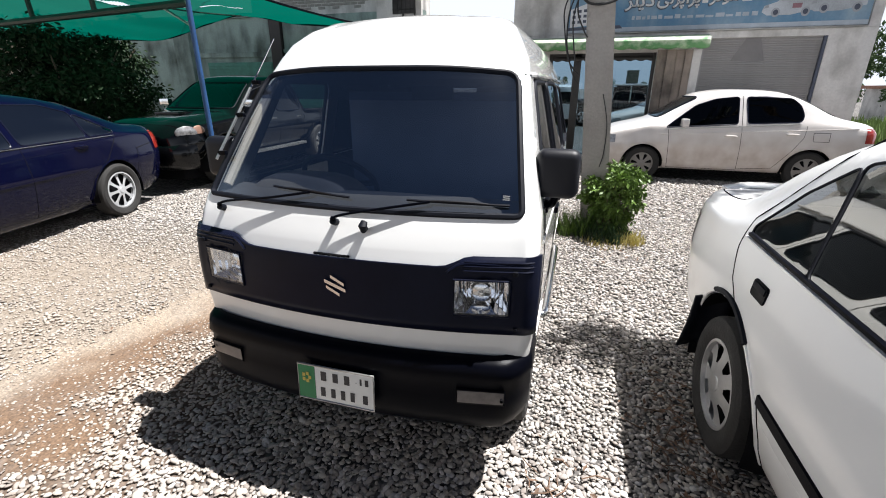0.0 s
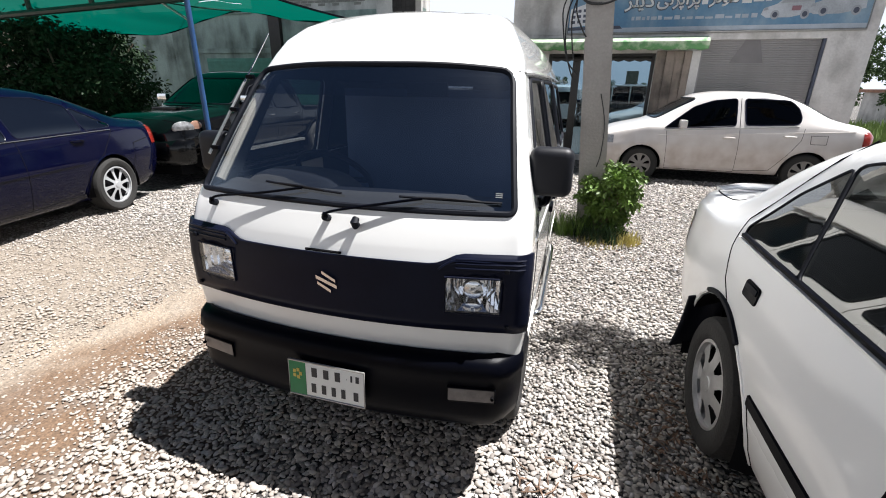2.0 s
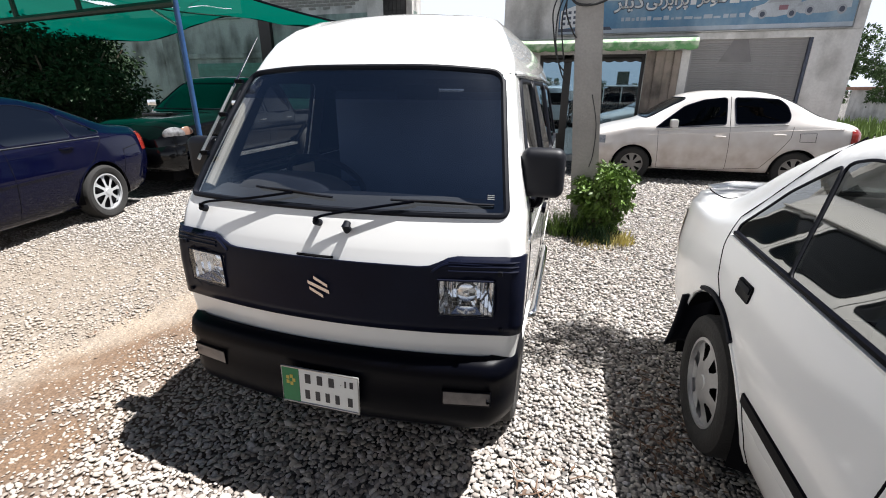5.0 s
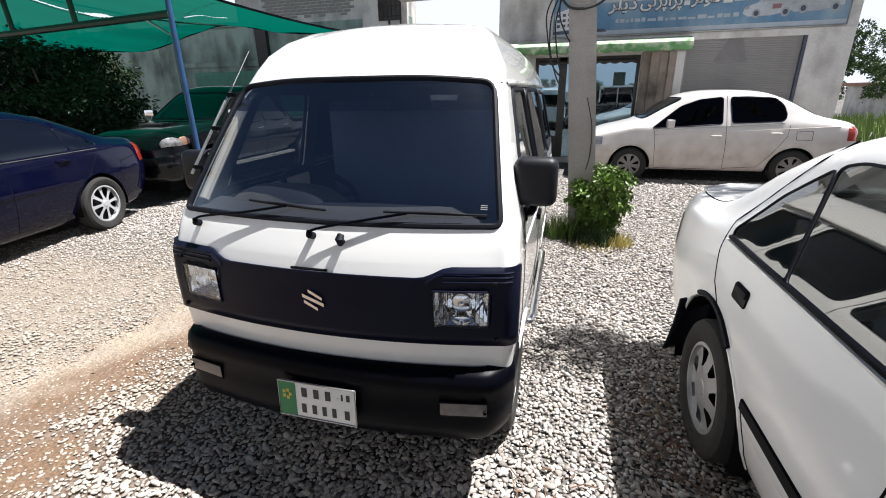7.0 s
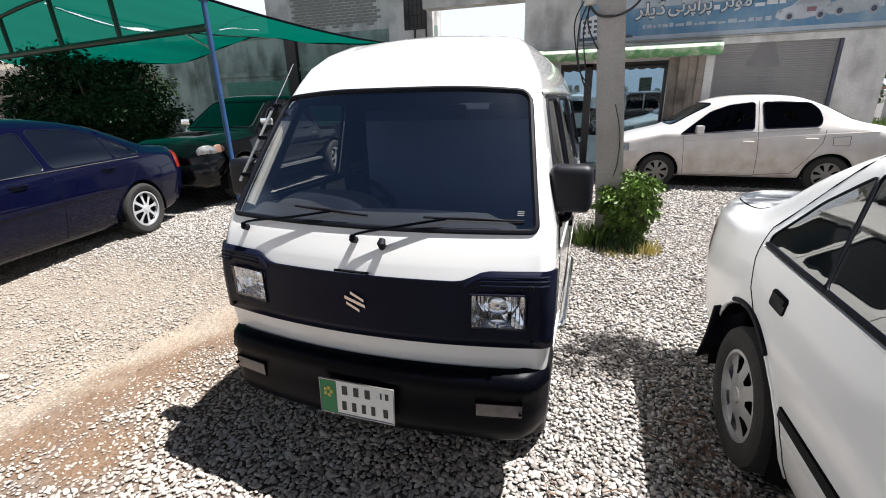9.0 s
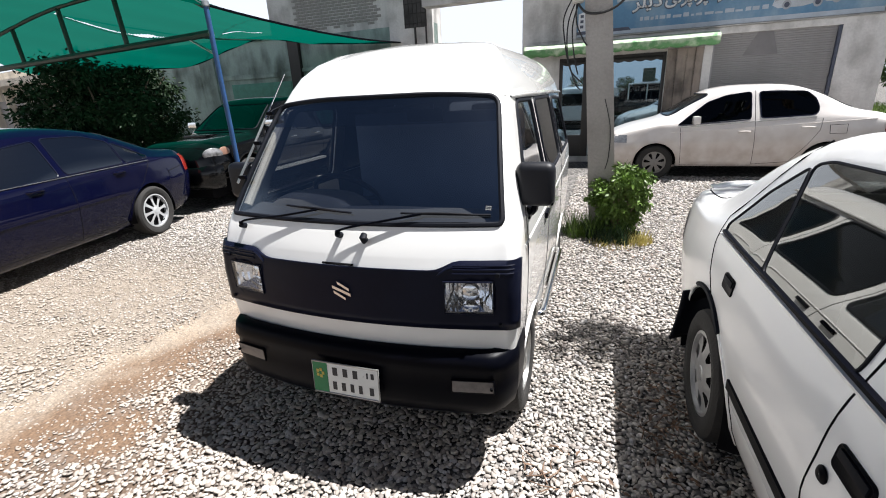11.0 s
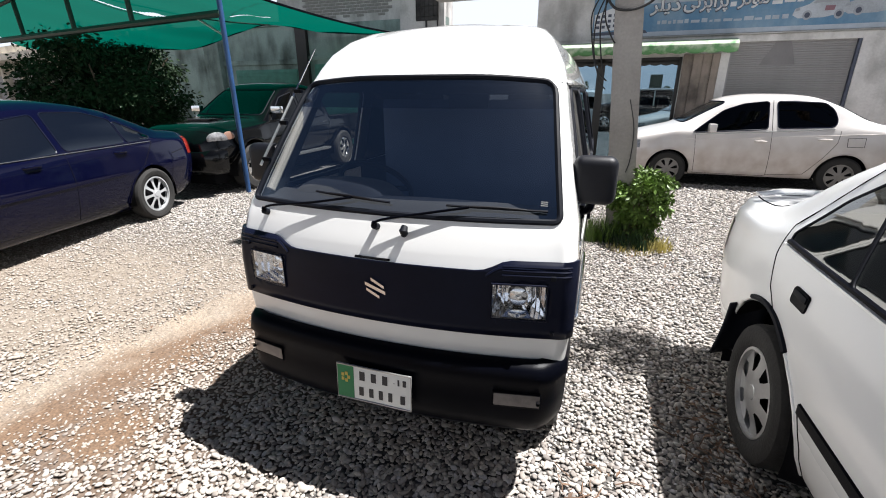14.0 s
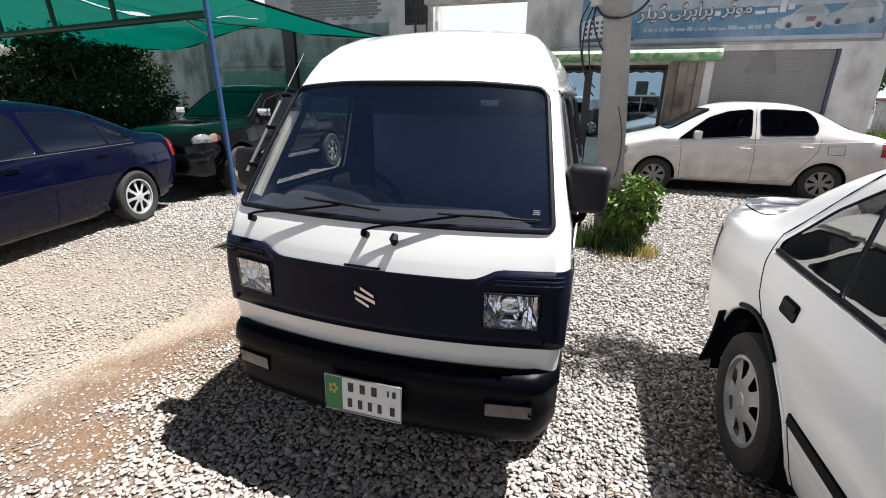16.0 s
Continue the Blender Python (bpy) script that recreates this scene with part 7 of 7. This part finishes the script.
def stones(name, x0, x1, y0, y1, pitch, size, level, seed, skip):
    rs = np.random.RandomState(seed)
    bm = bmesh.new()
    bmesh.ops.create_icosphere(bm, subdivisions=level, radius=1.0)
    bv = np.array([v.co[:] for v in bm.verts])
    bf = np.array([[v.index for v in f.verts] for f in bm.faces])
    bm.free()
    allv, allf, allw, n = [], [], [], 0
    for gx in np.arange(x0, x1, pitch):
        for gy in np.arange(y0, y1, pitch):
            x, y = gx + rs.uniform(-0.45, 0.45) * pitch, gy + rs.uniform(-0.45, 0.45) * pitch
            u = rs.uniform(size=9)
            if skip(x, y):
                continue
            w = bare(x, y)
            if u[0] < w * 0.80:
                continue
            r = size * (0.55 + 0.75 * u[1] ** 1.6) * (1 - 0.5 * w)
            if u[8] > 0.985:
                r *= 1.5
            sc = np.array([r * (1.0 + 0.35 * u[3]), r * (0.66 + 0.3 * u[2]), r * (0.30 + 0.26 * u[3])])
            a, b, c = u[4] * 6.283, (u[5] - 0.5) * 0.7, (u[6] - 0.5) * 0.7
            ca, sa, cb, sb, cc, scn = math.cos(a), math.sin(a), math.cos(b), math.sin(b), math.cos(c), math.sin(c)
            rot = np.array([[ca, -sa, 0], [sa, ca, 0], [0, 0, 1]]) @ np.array([[1, 0, 0], [0, cb, -sb], [0, sb, cb]]) @ np.array([[cc, 0, scn], [0, 1, 0], [-scn, 0, cc]])
            lob = bv @ rs.uniform(-1, 1, size=(3, 3))
            jit = 1 + 0.13 * np.sin(2.3 * lob.sum(1, keepdims=True) + 6.28 * u[7]) + 0.05 * rs.uniform(-1, 1, size=(len(bv), 1))
            v = (bv * jit * sc) @ rot.T + np.array([x, y, sc[2] * (0.45 - 0.5 * w) + 0.014 * u[7] * (1 - w)])
            allv.append(v)
            allw.append(np.full(len(bv), w * (0.55 + 0.45 * u[2])))
            allf.append(bf + n)
            n += len(bv)
    vv, ff = np.concatenate(allv), np.concatenate(allf)
    me = bpy.data.meshes.new(name)
    me.vertices.add(len(vv)), me.loops.add(ff.size), me.polygons.add(len(ff))
    me.vertices.foreach_set("co", vv.ravel())
    me.loops.foreach_set("vertex_index", ff.ravel())
    me.polygons.foreach_set("loop_start", np.arange(0, ff.size, 3))
    me.update(calc_edges=True)
    me.attributes.new("wear", "FLOAT", "POINT").data.foreach_set("value", np.concatenate(allw))
    me.polygons.foreach_set("use_smooth", np.ones(len(ff), bool))
    me.materials.append(M_STONE)
    return tagged(new(name, me), "loose rounded pale river pebbles", "gravel", kind="stuff")


inner = lambda x, y: (x > 1.75 and y < 1.6) or (abs(x) < 0.5 and y > 0.9)
stones("gravel_near", -2.3, 1.9, -0.85, 0.3, 0.0192, 0.0131, 2, 1, lambda x, y: inner(x, y) or (y < 0.29 * x - 0.46 and y < -0.3) or (x > 1.6 and y < -0.1))
stones("gravel_front", -2.3, 1.9, 0.3, 1.5, 0.0192, 0.0131, 1, 4, inner)
stones("gravel_middle", -2.3, 4.6, 1.5, 4.6, 0.0225, 0.0150, 1, 2, inner)
stones("gravel_back", -2.3, 4.6, 4.6, 7.6, 0.034, 0.0215, 1, 5, inner)
stones("gravel_side", -5.2, -2.3, -0.8, 5.6, 0.0265, 0.0165, 1, 3, lambda x, y: y < -0.35 * (x + 2.3) * -1 - 3)

# ---- dead leaves and twigs on the gravel ----
M_LITTER = plain("dead_leaves", (0.13, 0.078, 0.05), 0.8, vary=0.5, scale=14)
r5 = random.Random(21)
lf, tw = bmesh.new(), bmesh.new()
for _ in range(330):
    k = r5.random()
    x, y = (r5.gauss(1.36, 0.12), r5.gauss(0.55, 0.30)) if k < 0.55 else (r5.gauss(0.88, 0.14), r5.gauss(0.05, 0.12)) if k < 0.62 else (r5.gauss(1.2, 0.25), r5.gauss(3.3, 0.3)) if k < 0.95 else (r5.gauss(-1.7, 0.3), r5.gauss(0.7, 0.35))
    a, s = r5.uniform(0, 6.283), r5.uniform(0.010, 0.024)
    z = 0.024 + r5.uniform(0, 0.012)
    d, e = Vector((math.cos(a), math.sin(a), r5.uniform(-0.2, 0.4))), Vector((-math.sin(a), math.cos(a), r5.uniform(-0.3, 0.3)))
    p = Vector((x, y, z))
    v = [lf.verts.new(q) for q in (p - d * s, p + e * s * 0.38 + Vector((0, 0, 0.005)), p + d * s, p - e * s * 0.38)]
    lf.faces.new(v[:3]), lf.faces.new((v[0], v[2], v[3]))
for _ in range(46):
    x, y = (r5.gauss(1.36, 0.11), r5.gauss(0.5, 0.25)) if r5.random() < 0.75 else (r5.gauss(0.9, 0.15), r5.gauss(0.05, 0.1))
    a, n = r5.uniform(0, 6.283), r5.uniform(0.05, 0.13)
    d = Vector((math.cos(a), math.sin(a), r5.uniform(-0.05, 0.1))) * n
    tube([Vector((x, y, 0.026)) - d * 0.5, Vector((x, y, 0.033)) + Vector((-d.y, d.x, 0)) * 0.12, Vector((x, y, 0.028)) + d * 0.5], 0.0028, 5, bm=tw)
tagged(part("dead_leaves", lf, M_LITTER, smooth=0, recalc=False), "brown dead leaves scattered on the gravel", "leaves", kind="stuff")
tagged(part("twigs", tw, M_LITTER), "thin dry brown twigs on the gravel", "twigs", kind="stuff")
